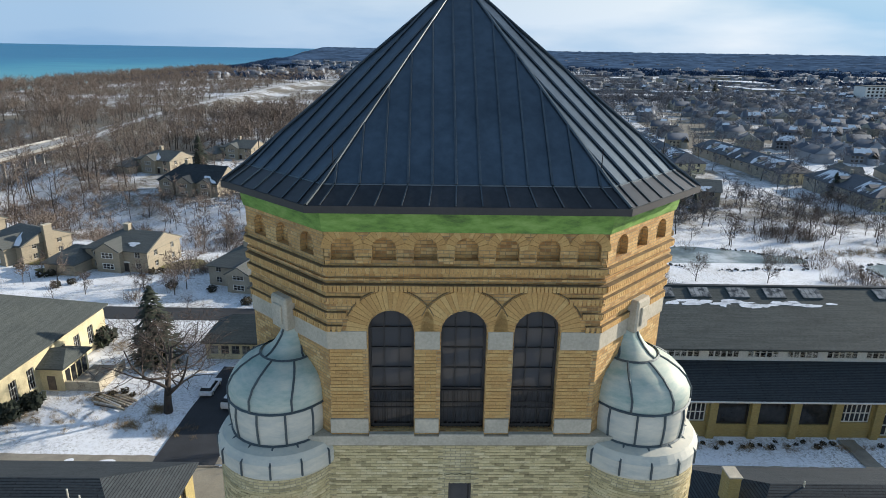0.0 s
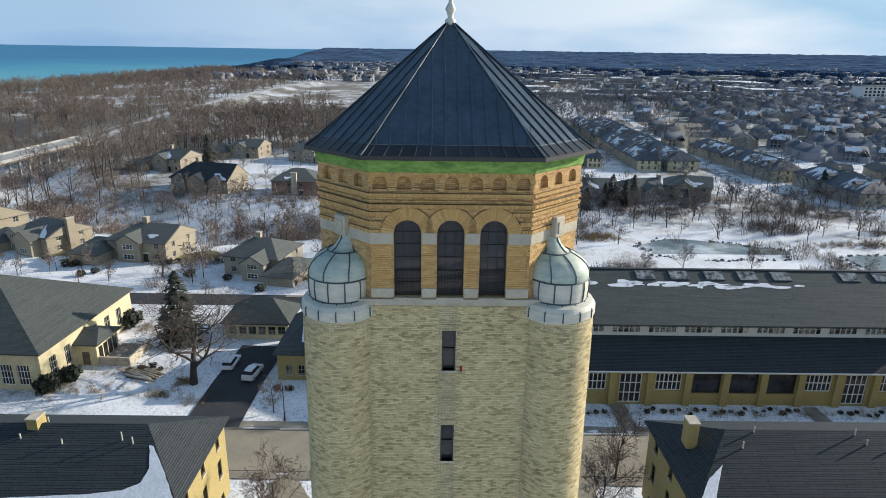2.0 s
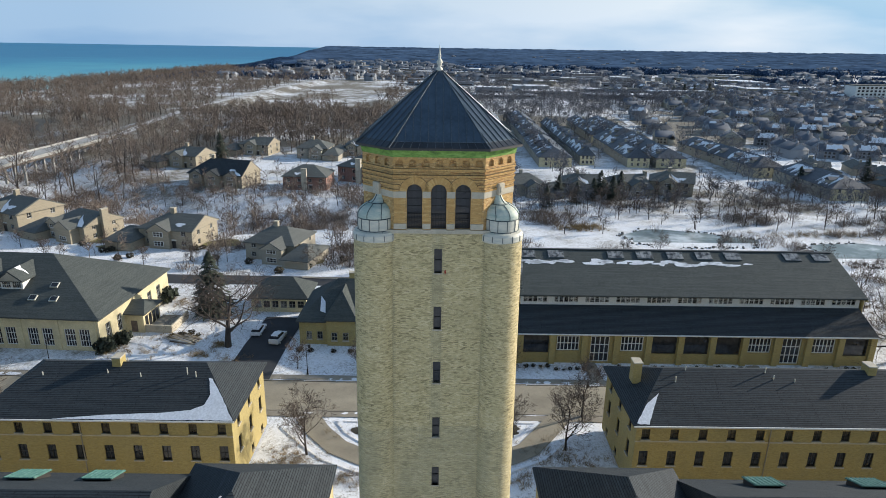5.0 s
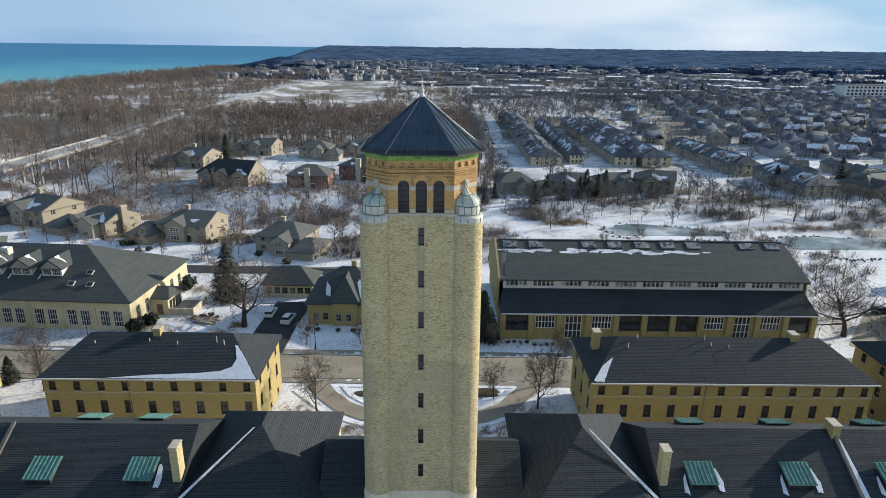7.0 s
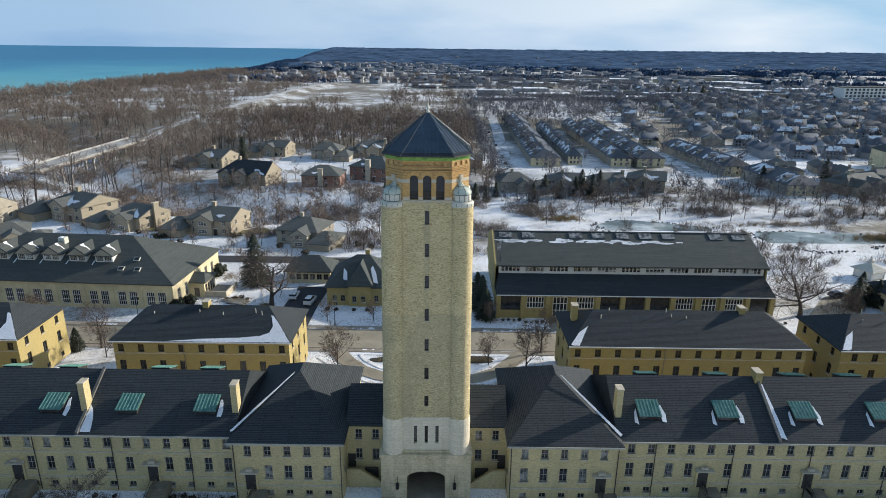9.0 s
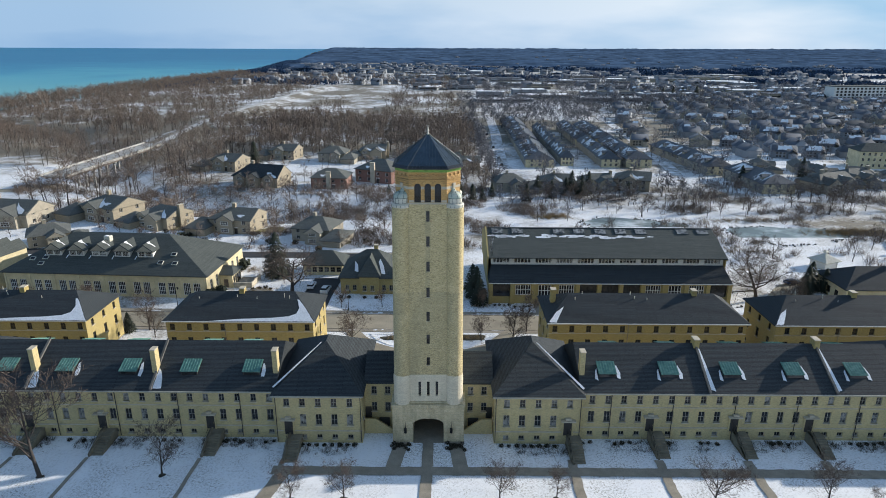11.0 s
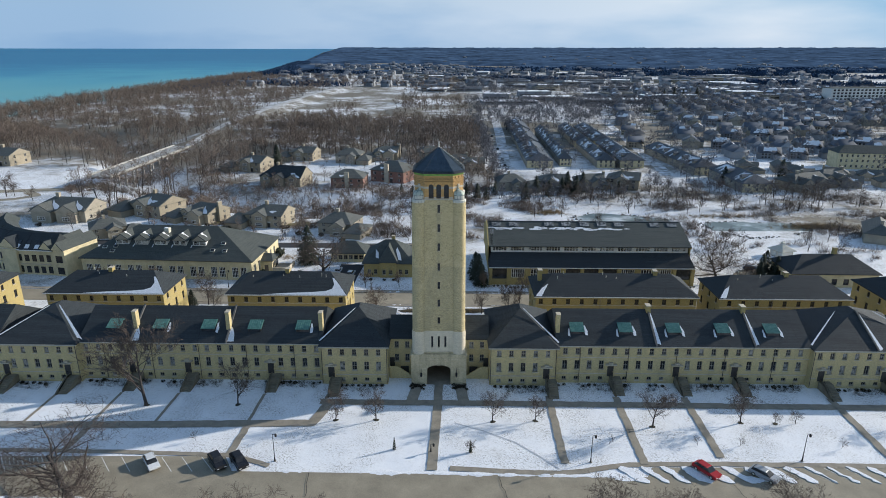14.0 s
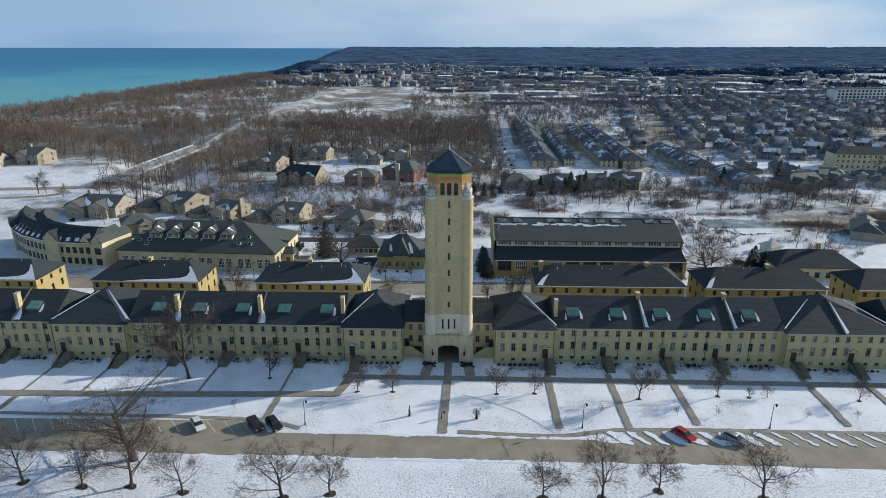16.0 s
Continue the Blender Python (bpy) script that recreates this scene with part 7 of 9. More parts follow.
# far houses, too small to tell apart in detail
def plain_house(L, D, H, R, gable=True):
    e, e2 = (L / 2, L / 2) if gable else (L / 4, L / 3)
    V = [(-L / 2, -D / 2, -1), (L / 2, -D / 2, -1), (L / 2, D / 2, -1), (-L / 2, D / 2, -1), (-L / 2, -D / 2, H), (L / 2, -D / 2, H), (L / 2, D / 2, H), (-L / 2, D / 2, H),
         (-L / 2 - .5, -D / 2 - .5, H), (L / 2 + .5, -D / 2 - .5, H), (L / 2 + .5, D / 2 + .5, H), (-L / 2 - .5, D / 2 + .5, H), (-e, 0, R), (e2, 0, R),
         (-e - .02, -.02, R), (e2 + .02, .02, R)]
    F = [(0, 1, 5, 4), (1, 2, 6, 5), (2, 3, 7, 6), (3, 0, 4, 7), (8, 9, 13, 12), (10, 11, 12, 13), (9, 10, 15, 13), (11, 8, 12, 14)]
    # lower wing and chimney
    o = len(V)
    V += [(L / 6, -D / 2 - 3, -1), (L / 2, -D / 2 - 3, -1), (L / 2, 0, -1), (L / 6, 0, -1), (L / 6, -D / 2 - 3, H * .8), (L / 2, -D / 2 - 3, H * .8), (L / 2, 0, H * .8), (L / 6, 0, H * .8), (L / 3, -D / 2 - 3, R * .85), (L / 3, 0, R * .85)]
    F += [(o, o + 1, o + 5, o + 4), (o + 1, o + 2, o + 6, o + 5), (o + 3, o, o + 4, o + 7), (o + 5, o + 6, o + 9, o + 8), (o + 7, o + 4, o + 8, o + 9)]
    o = len(V)
    V += [(-L / 3, 0, H), (-L / 3 + 1, 0, H), (-L / 3 + 1, 1, H), (-L / 3, 1, H), (-L / 3, 0, R + 1), (-L / 3 + 1, 0, R + 1), (-L / 3 + 1, 1, R + 1), (-L / 3, 1, R + 1)]
    F += [(o, o + 1, o + 5, o + 4), (o + 1, o + 2, o + 6, o + 5), (o + 2, o + 3, o + 7, o + 6), (o + 3, o, o + 4, o + 7), (o + 4, o + 5, o + 6, o + 7)]
    idx = [0] * 4 + [1, 1] + ([0, 0] if gable else [1, 1]) + [0] * 3 + [1] * 2 + [0] * 5
    return V, F, idx


FAR = FAR_HOUSES[9:]
for j, (wm, rm) in enumerate((("siding_hazed", "shingle_hazed"), ("siding_hazed", "town_slate"), ("siding_hazed", "shingle_hazed"), ("stucco_grey", "shingle_hazed"), ("siding_hazed", "shingle_hazed"))):
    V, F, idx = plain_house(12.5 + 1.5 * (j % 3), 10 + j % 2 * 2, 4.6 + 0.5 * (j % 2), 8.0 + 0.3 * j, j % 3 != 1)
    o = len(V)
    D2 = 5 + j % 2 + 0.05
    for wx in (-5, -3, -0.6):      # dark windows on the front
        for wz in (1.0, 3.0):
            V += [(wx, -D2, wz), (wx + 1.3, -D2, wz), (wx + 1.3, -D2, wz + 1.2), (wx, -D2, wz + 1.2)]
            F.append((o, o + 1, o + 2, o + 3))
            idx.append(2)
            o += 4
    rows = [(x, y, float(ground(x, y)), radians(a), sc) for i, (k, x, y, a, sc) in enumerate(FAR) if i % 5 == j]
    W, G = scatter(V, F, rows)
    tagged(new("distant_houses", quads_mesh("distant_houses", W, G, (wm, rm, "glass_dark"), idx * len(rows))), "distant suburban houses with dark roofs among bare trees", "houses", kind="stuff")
# thin snow lying on some far roofs
for u0, u1, v0, v1, share in ((-4.5, 1.5, -4.8, -1.0, 0.6), (-1.0, 5.2, -4.2, -0.6, 0.6), (-6.0, 5.0, -5.4, -3.4, 0.5)):
    rows = [(x, y, float(ground(x, y)), radians(a), sc) for k, x, y, a, sc in FAR if rnd.random() < share]
    zz = lambda v: 5.3 + (v + 5.5) * 0.66
    V = [(u0, v0, zz(v0)), ((u0 + u1) / 2, v0 + 0.4, zz(v0 + 0.4)), (u1, v0 + 0.1, zz(v0)), (u1 - 1.2, v1, zz(v1)), ((u0 + u1) / 2, v1 - 0.5, zz(v1 - 0.5)), (u0 + 0.7, v1 + 0.2, zz(v1))]
    W, G = scatter(V, [(0, 1, 4, 5), (1, 2, 3, 4)], rows)
    tagged(new("roof_snow", quads_mesh("roof_snow", W, G, ("snow",))), "thin snow lying on distant roofs", "snow", kind="stuff")
# a cluster of pale houses above the lake and a farther suburb
cl = np.random.RandomState(6)
V, F, idx = plain_house(12, 10, 5.2, 8.2)
P = np.concatenate([np.stack([cl.uniform(-390, 60, 170), cl.uniform(1000, 2050, 170)], -1), np.stack([cl.uniform(-60, 900, 150), cl.uniform(900, 1700, 150)], -1)])
rows = np.column_stack([P, ground(P[:, 0], P[:, 1]), cl.uniform(-0.4, 0.4, len(P)), cl.uniform(0.9, 1.5, len(P))])
W, G = scatter(V, F, rows)
tagged(new("distant_houses", quads_mesh("distant_houses", W, G, ("siding_hazed", "shingle_hazed"), idx * len(rows))), "distant pale houses above the lake", "houses", kind="stuff")

# large flat-roofed buildings far to the south
rnd = random.Random(5)
for i in range(70):
    y = rnd.uniform(680, 1500)
    x = rnd.uniform(60 if y < 860 else -60, 0.62 * y)
    L, D, H = rnd.uniform(25, 80), rnd.uniform(18, 40), rnd.uniform(4, 8)
    b = thing("commercial_block", "long low building with a snowy flat roof far off", "building", pose(x, y, float(ground(x, y)) - 0.5, 0, 0, rnd.choice((0, 0, 8, -12))), "distant commercial buildings")
    part("wall", newbox(-L / 2, L / 2, -D / 2, D / 2, 0, H), rnd.choice(("siding_hazed", "concrete", "siding_hazed", "tan_siding")), b)
    part("flat_roof", newbox(-L / 2 - 0.3, L / 2 + 0.3, -D / 2 - 0.3, D / 2 + 0.3, H, H + 0.5), rnd.choice(("snow", "grey_shingle", "shingle_hazed", "snow", "town_slate")), b, "flat roof under snow")
    part("window_band", newbox(-L / 2 + 2, L / 2 - 2, -D / 2 - 0.06, -D / 2 + 0.02, 2, 3.6), "glass_dark", b)
b = thing("white_apartment_block", "long white apartment block with rows of dark windows", "building", pose(565, 735, float(ground(565, 735)), 0, 0, 6))
part("wall", newbox(-62, 62, -9, 9, 0, 17), "trim_white", b)
part("flat_roof", newbox(-62.5, 62.5, -9.5, 9.5, 17, 17.8), "grey_shingle", b)
for f in range(4):
    for i in range(22):
        part("window", newbox(-59 + 5.5 * i, -56 + 5.5 * i, -9.1, -8.95, 2 + 3.8 * f, 4.2 + 3.8 * f), "glass_dark", b)

# car parks between them
for i in range(26):
    y = rnd.uniform(700, 1250)
    x = rnd.uniform(60 if y < 860 else -60, 0.6 * y)
    blob("pavement", x, y, rnd.uniform(25, 60), rnd.uniform(8, 20), rnd.choice(("asphalt", "dark_asphalt")), "ploughed car park among distant buildings", "car park", 0.2, i)

# ---- nearby houses behind the tower ----
def gatehouse():
    b = thing("gatehouse", "small yellow brick house with steep grey hipped roofs", "house", LANE @ pose(-25.5, 64.2, -1.5))
    L, D, H = 15.0, 14.0, 4.6
    ops = [(1.2 + 1.9 * i, 1.0, 1.0, 1.5, 2, 2, True) for i in range(7)]
    walls_with_windows(b, L, D, H, {"front": ops, "left": ops[:5], "right": ops[:5]}, "yellow_brick", sill=True)
    part("roof", hip_roof(bmesh.new(), -0.5, L + 0.5, -0.5, D + 0.5, H, 10.0, 6.5, 6.5), "grey_shingle", b, "steep grey shingle roof")
    bm = hip_roof(bmesh.new(), -1.2, 7.0, -10.5, -4.5, H + 0.6, 9.4, 3.4, 0)
    bmesh.ops.transform(bm, matrix=pose(0, 0, 0, 0, 0, 90), verts=bm.verts)
    part("wing_roof", bm, "grey_shingle", b)
    part("wall", newbox(5.0, 10.0, -0.6, 3, 0, H + 0.5), "yellow_brick", b)
    for i in range(2):
        add_window(b, 1.0, 1.5, pose(5.8 + 2 * i, -0.66, 1.1), 2, 2, True)
    chimney(b, 8.5, 7.5, 8.5, 11.0, 1.0, 1.0, "yellow_brick")
    zg = lambda y: H + 0.08 + (y + 0.5) * (10.0 - H) / 7.5
    for px in (((10.6, 0.6), (11.6, 0.4), (11.0, 2.6), (10.0, 4.4), (9.6, 3.6)), ((3.6, 1.2), (4.6, 0.9), (4.3, 2.8), (3.4, 3.8))):
        bm = bmesh.new()
        poly(bm, [(x, y, zg(y)) for x, y in px])
        part("snow", bm, "snow", b, "wedge of snow in a roof valley")
    g = thing("garage", "low garage with a grey hipped roof and windows", "garage", LANE @ pose(-38.5, 78.5, -1.8))
    ops = [(0.7 + 1.7 * i, 0.9, 1.3, 1.5, 2, 2, False) for i in range(6)]
    walls_with_windows(g, 11, 8, 3.2, {"front": ops, "right": ops[:3]}, "stucco_yellow", sill=False)
    part("roof", hip_roof(bmesh.new(), -0.6, 11.6, -0.6, 8.6, 3.2, 6.2, 4.0, 4.0), "grey_shingle", g, "grey shingle hipped roof")


gatehouse()
rt = random.Random(31)
st = thing("timber_stack", "loose stack of weathered timbers lying in snow", "timber", pose(-44.2, 66.4, float(ground(-44.2, 66.4)), 0, 0, -24))
for i in range(13):
    part("beam", newbox(-rt.uniform(1.6, 3.2), rt.uniform(1.6, 3.2), -0.14, 0.14, 0, 0.24, bevel=0.02), rt.choice(("tan_siding", "bark", "rail_concrete")), st, m=pose(rt.uniform(-0.5, 0.5), -1.6 + 0.4 * (i % 8), 0.25 * (i // 8) + 0.02, 0, rt.uniform(-2, 2), rt.uniform(-9, 9)))
g = thing("pavilion", "small white pavilion with a pale ribbed metal roof and cupola", "pavilion", pose(116, 87, float(ground(115, 89)), 0, 0, 20) @ Matrix.Diagonal((0.8, 0.8, 0.8, 1)))
part("floor_slab", newbox(-3.4, 3.4, -3.4, 3.4, -0.3, 0.12), "concrete", g)
for sx in (-1, 1):
    for sy in (-1, 0, 1):
        part("post", newbox(sx * 3 - 0.15, sx * 3 + 0.15, sy * 3 - 0.15, sy * 3 + 0.15, 0.1, 3.0), "trim_white", g)
part("wall", newbox(-2.9, 2.9, -2.9, 2.9, 0.1, 2.4), "trim_white", g, "white boarded wall")
part("roof", hip_roof(bmesh.new(), -4, 4, -4, 4, 3.0, 5.4, 3.8, 3.8), "lead", g, "pale ribbed metal roof")
for i in range(12):
    part("roof_rib", newbox(-0.04, 0.04, 0, 4.5, 0, 0.08), "trim_white", g, m=pose(-3.3 + 0.6 * i, -4, 3.05, 31, 0, 0) @ Matrix.Diagonal((1, 1 - abs(-3.3 + 0.6 * i) / 4, 1, 1)))
part("cupola", newbox(-0.5, 0.5, -0.5, 0.5, 5.0, 6.0), "trim_white", g)
part("cupola_roof", hip_roof(bmesh.new(), -0.7, 0.7, -0.7, 0.7, 6.0, 6.7, 0.65, 0.65), "lead", g)
b = thing("low_brick_house", "low yellow house with a wide dark hipped roof", "house", LANE @ pose(101.3, 60, -1.5))
ops = [(1.5 + 3.4 * i, 1.0, 1.6, 1.8, 2, 2, False) for i in range(7)]
walls_with_windows(b, 25, 13, 4.4, {"front": ops, "left": ops[:3]}, "stucco_yellow", frame="trim_dark")
part("roof", hip_roof(bmesh.new(), -0.6, 25.6, -0.6, 13.6, 4.5, 8.4, 6.0, 6.0), "slate", b, "dark hipped roof with snow patches")
chimney(b, 15, 7, 7.5, 10.2, 1.1, 1.1, "yellow_brick")

# curved apartment row on the lake side
b = thing("curved_apartments", "curved three-storey yellow apartment row with a dark mansard", "building", pose(0, 0, -1.8))
for i in range(6):
    a = radians(208 + 11.2 * i)
    m = pose(-118 + 44.5 * math.cos(a), 116 + 44.5 * math.sin(a), 0, 0, 0, math.degrees(a) + 90)
    sub = part("bay", newbox(-5.1, 5.1, -5.5, 7.0, 0, 8.4), "stucco_yellow", b, m=m)
    part("mansard", hip_roof(bmesh.new(), -5.3, 5.3, -6.1, 3.2, 8.45, 12.6, 0, 0), "slate", sub)
    part("rear_roof", hip_roof(bmesh.new(), -4.7, 4.7, 1.0, 8.4, 8.45, 11.0, 0, 0), "grey_shingle", sub)
    part("belt_course", newbox(-5.12, 5.12, -5.6, -5.4, 3.6, 3.85), "stone", sub)
    part("eaves_gutter", newbox(-5.2, 5.2, -6.3, -6.1, 8.2, 8.45), "trim_white", sub)
    for k in range(4):
        for z in (0.9, 4.6):
            part("window", newbox(-4.6 + 2.4 * k, -3.2 + 2.4 * k, -5.58, -5.45, z, z + 2.1), "glass_dark", sub)
    for k in range(3):      # skylights with snow below them
        sm = pose(-3.4 + 3.2 * k, -4.6, 8.45 + 1.5 * 4.15 / 4.65, math.degrees(math.atan(4.15 / 4.65)))
        part("roof_light", newbox(-0.55, 0.55, 0, 1.3, 0.02, 0.14), "glass_dark", sub, m=sm)
        part("snow", newbox(-0.7, 0.7, -1.5, -0.1, 0.02, 0.12, bevel=0.04), "snow", sub, "slipped snow below a roof light", m=sm)
    if i % 3 == 1:
        gb = part("front_gable", newbox(-3.0, 3.0, -6.3, -3.0, 0, 9.2), "stucco_yellow", sub, "projecting cream gable")
        g2 = hip_roof(bmesh.new(), -6.7, 0.0, -3.4, 3.4, 9.2, 12.0, 0.02, 0, 0.15)
        bmesh.ops.transform(g2, matrix=pose(0, 0, 0, 0, 0, 90), verts=g2.verts)
        part("gable_roof", g2, "slate", gb)
        g3 = bmesh.new()
        poly(g3, [(-3.1, -6.73, 9.1), (3.1, -6.73, 9.1), (0, -6.73, 11.75)])
        part("gable", g3, "stucco_yellow", gb)
m = pose(-115.5, 71.5, 0, 0, 0, -14)      # gabled end house
sub = part("end_house", newbox(-5.5, 3.0, -6.5, 7.0, 0, 8.8), "stucco_yellow", b, "cream gabled end house", m=m)
for k, (x0, x1) in enumerate(((-5.5, -1.2), (-1.2, 3.0))):
    g2 = hip_roof(bmesh.new(), -7.0, 7.4, -x1 - 0.2, -x0 + 0.2, 8.8, 11.2, 0.02, 0.02, 0.15)
    bmesh.ops.transform(g2, matrix=pose(0, 0, 0, 0, 0, 90), verts=g2.verts)
    part("roof", g2, "grey_shingle", sub)
    g3 = bmesh.new()
    poly(g3, [(x0, -7.03, 8.7), (x1, -7.03, 8.7), ((x0 + x1) / 2, -7.03, 10.95)])
    part("gable", g3, "stucco_yellow", sub)
    for z in (0.9, 4.6):
        part("window", newbox((x0 + x1) / 2 - 1.2, (x0 + x1) / 2 + 1.2, -6.56, -6.45, z, z + 2.2), "glass_dark", sub)

# bridge over the ravine
b = thing("road_bridge", "pale concrete bridge over a wooded ravine", "bridge", pose(0, 0, 0))
P0, P1 = Vector((-176.0, 205, 1.6)), Vector((-173.5, 302, 0.8))
d = (P1 - P0)
ang = math.degrees(math.atan2(d.y, d.x))
m = pose(P0.x, P0.y, P0.z, 0, 0, ang)
part("deck", newbox(-4, d.length + 2, -6.2, 6.2, -0.5, 0, m=None), "rail_concrete", b, m=m)
for k in (-4.5, -1.5, 1.5, 4.5):
    part("girder", newbox(-2, d.length + 1, k - 0.3, k + 0.3, -1.7, -0.5), "bark", b, "dark steel girder", m=m)
for s in (-6.1, 6.1):
    part("parapet", newbox(-4, d.length + 2, s - 0.18, s + 0.18, 0, 0.8), "rail_concrete", b, "grey concrete parapet", m=m)
for x in (22, 42, 62, 82):
    for k in (-4.2, 0.0, 4.2):
        part("column", newbox(x - 0.45, x + 0.45, k - 0.45, k + 0.45, -11.5, -2.2), "rail_concrete", b, "round-shouldered concrete column", m=m)
    part("cap_beam", newbox(x - 0.6, x + 0.6, -5.4, 5.4, -2.3, -1.7), "rail_concrete", b, m=m)


# ---- trees ----
def grow(seed, height, counts, nseg, lens, spread=0.9, trunk=0.2, bole=0.5, lean=0.10, up=0.12):
    """Limbs of a bare tree: rows of start, end, radii and level; counts: limbs on each limb, level by level."""
    rnd = random.Random(seed)
    segs = []

    def jit(d, a):
        return (d + Vector((rnd.uniform(-1, 1), rnd.uniform(-1, 1), rnd.uniform(-1, 1))) * a).normalized()

    def limb(p, d, length, r, level):
        n = nseg[level]
        pts, rs, ds = [p], [r], [d]
        for i in range(n):
            d = (jit(d, lean * (1 + 0.6 * level)) + Vector((0, 0, (0, up, up * 0.9, up * 0.6, up * 0.4)[level]))).normalized()
            p = p + d * length / n
            r *= 0.30 ** (1 / n)
            pts.append(p), rs.append(r), ds.append(d)
            segs.append((*pts[-2], *pts[-1], rs[-2], rs[-1], level))
        if level < len(counts):
            k = counts[level]
            for c in range(k):
                t = (bole if level == 0 else 0.25) + (1 - (bole if level == 0 else 0.25)) * (c + rnd.uniform(0.2, 0.9)) / k
                i = min(n - 1, int(t * n))
                f = t * n - i
                q, rr, dd = pts[i].lerp(pts[i + 1], f), rs[i] + (rs[i + 1] - rs[i]) * f, ds[i + 1]
                side = dd.orthogonal()
                side.rotate(Matrix.Rotation(rnd.uniform(0, 6.283), 3, dd))
                a = rnd.uniform(0.6, 1.05) * spread
                cd = (dd * math.cos(a) + side * math.sin(a)).normalized()
                limb(q, cd, length * lens[level] * rnd.uniform(0.75, 1.15) * (1.15 - 0.4 * t), rr * rnd.uniform(0.5, 0.7), level + 1)

    limb(Vector((0, 0, -0.2)), Vector((0, 0, 1)), height * 0.82, trunk, 0)
    return np.array(segs)


def limb_mesh(S, n):
    """Tubes of n sides, without ends, for rows of limbs; n = 1: single blades for hair-thin twigs."""
    p0, p1, r0, r1 = S[:, 0:3], S[:, 3:6], S[:, 6], S[:, 7]
    d = p1 - p0
    d /= np.linalg.norm(d, axis=1)[:, None] + 1e-9
    ref = np.where(np.abs(d[:, 2:3]) > 0.9, [[1.0, 0, 0]], [[0, 0, 1.0]])
    u = np.cross(d, ref)
    u /= np.linalg.norm(u, axis=1)[:, None] + 1e-9
    w = np.cross(d, u)
    k = len(S)
    if n == 1:
        a = (np.arange(k) * 2.4)[:, None]
        o = u * np.cos(a) + w * np.sin(a)
        V = np.stack([p0 - o * r0[:, None], p0 + o * r0[:, None], p1 + o * r1[:, None], p1 - o * r1[:, None]], 1)
        return V.reshape(-1, 3), np.arange(4 * k).reshape(k, 4)
    V = np.zeros((k, 2 * n, 3))
    for i in range(n):
        a = 6.28319 * i / n
        o = u * math.cos(a) + w * math.sin(a)
        V[:, i], V[:, n + i] = p0 + o * r0[:, None], p1 + o * r1[:, None]
    F = np.array([(i, (i + 1) % n, n + (i + 1) % n, n + i) for i in range(n)])
    return V.reshape(-1, 3), (F[None] + (np.arange(k) * 2 * n)[:, None, None]).reshape(-1, 4)


def both(*pairs):
    """Array meshes joined."""
    V, F, o = [], [], 0
    for v, f in pairs:
        V.append(v), F.append(f + o)
        o += len(v)
    return np.concatenate(V), np.concatenate(F)


TREES = []
for sd, h, sp, tr, counts in ((3, 9.0, 0.95, 0.19, (12, 7, 6, 4)), (8, 8.0, 0.9, 0.17, (12, 7, 6, 4)), (15, 10.0, 1.0, 0.24, (12, 7, 6, 4)), (21, 9.0, 0.75, 0.17, (12, 7, 6, 4)), (5, 9.0, 0.85, 0.18, (9, 6, 5)), (11, 8.0, 0.95, 0.16, (9, 6, 5)), (44, 11.0, 1.2, 0.5, (14, 7, 6, 4))):
    S = grow(sd, h, counts, (5, 4, 3, 1, 1), (0.62, 0.56, 0.56, 0.62), sp, tr, 0.22, up=0.2) if tr < 0.4 else grow(sd, h, counts, (6, 6, 4, 2, 1), (0.92, 0.56, 0.52, 0.58), sp, tr, 0.26, lean=0.16, up=0.1)
    S[:, 6:8] = np.maximum(S[:, 6:8], 0.0115)
    t = thing("bare_tree", "broad bare oak with a stout dark trunk" if tr > 0.28 else "leafless deciduous tree standing in snow", "tree", pose(0, 0, -300), "bare trees of the grounds")
    V, F = limb_mesh(S[S[:, 8] <= 1], 6)
    part("trunk", quads_mesh("trunk", V, F, ("bark_dark",)), None, t)
    deep = 1 if len(counts) == 3 else 2
    S[:, 6:8] = np.where(S[:, 8:9] > deep, np.maximum(S[:, 6:8], 0.0145 if deep == 2 else 0.026), S[:, 6:8])
    V, F = both(limb_mesh(S[S[:, 8] == 2], 3), limb_mesh(S[S[:, 8] > 2], 1)) if deep == 2 else limb_mesh(S[S[:, 8] > 1], 1)
    part("crown", quads_mesh("crown", V, F, ("twigs_near",)), None, t, "crown of fine bare twigs")
    TREES.append(t)

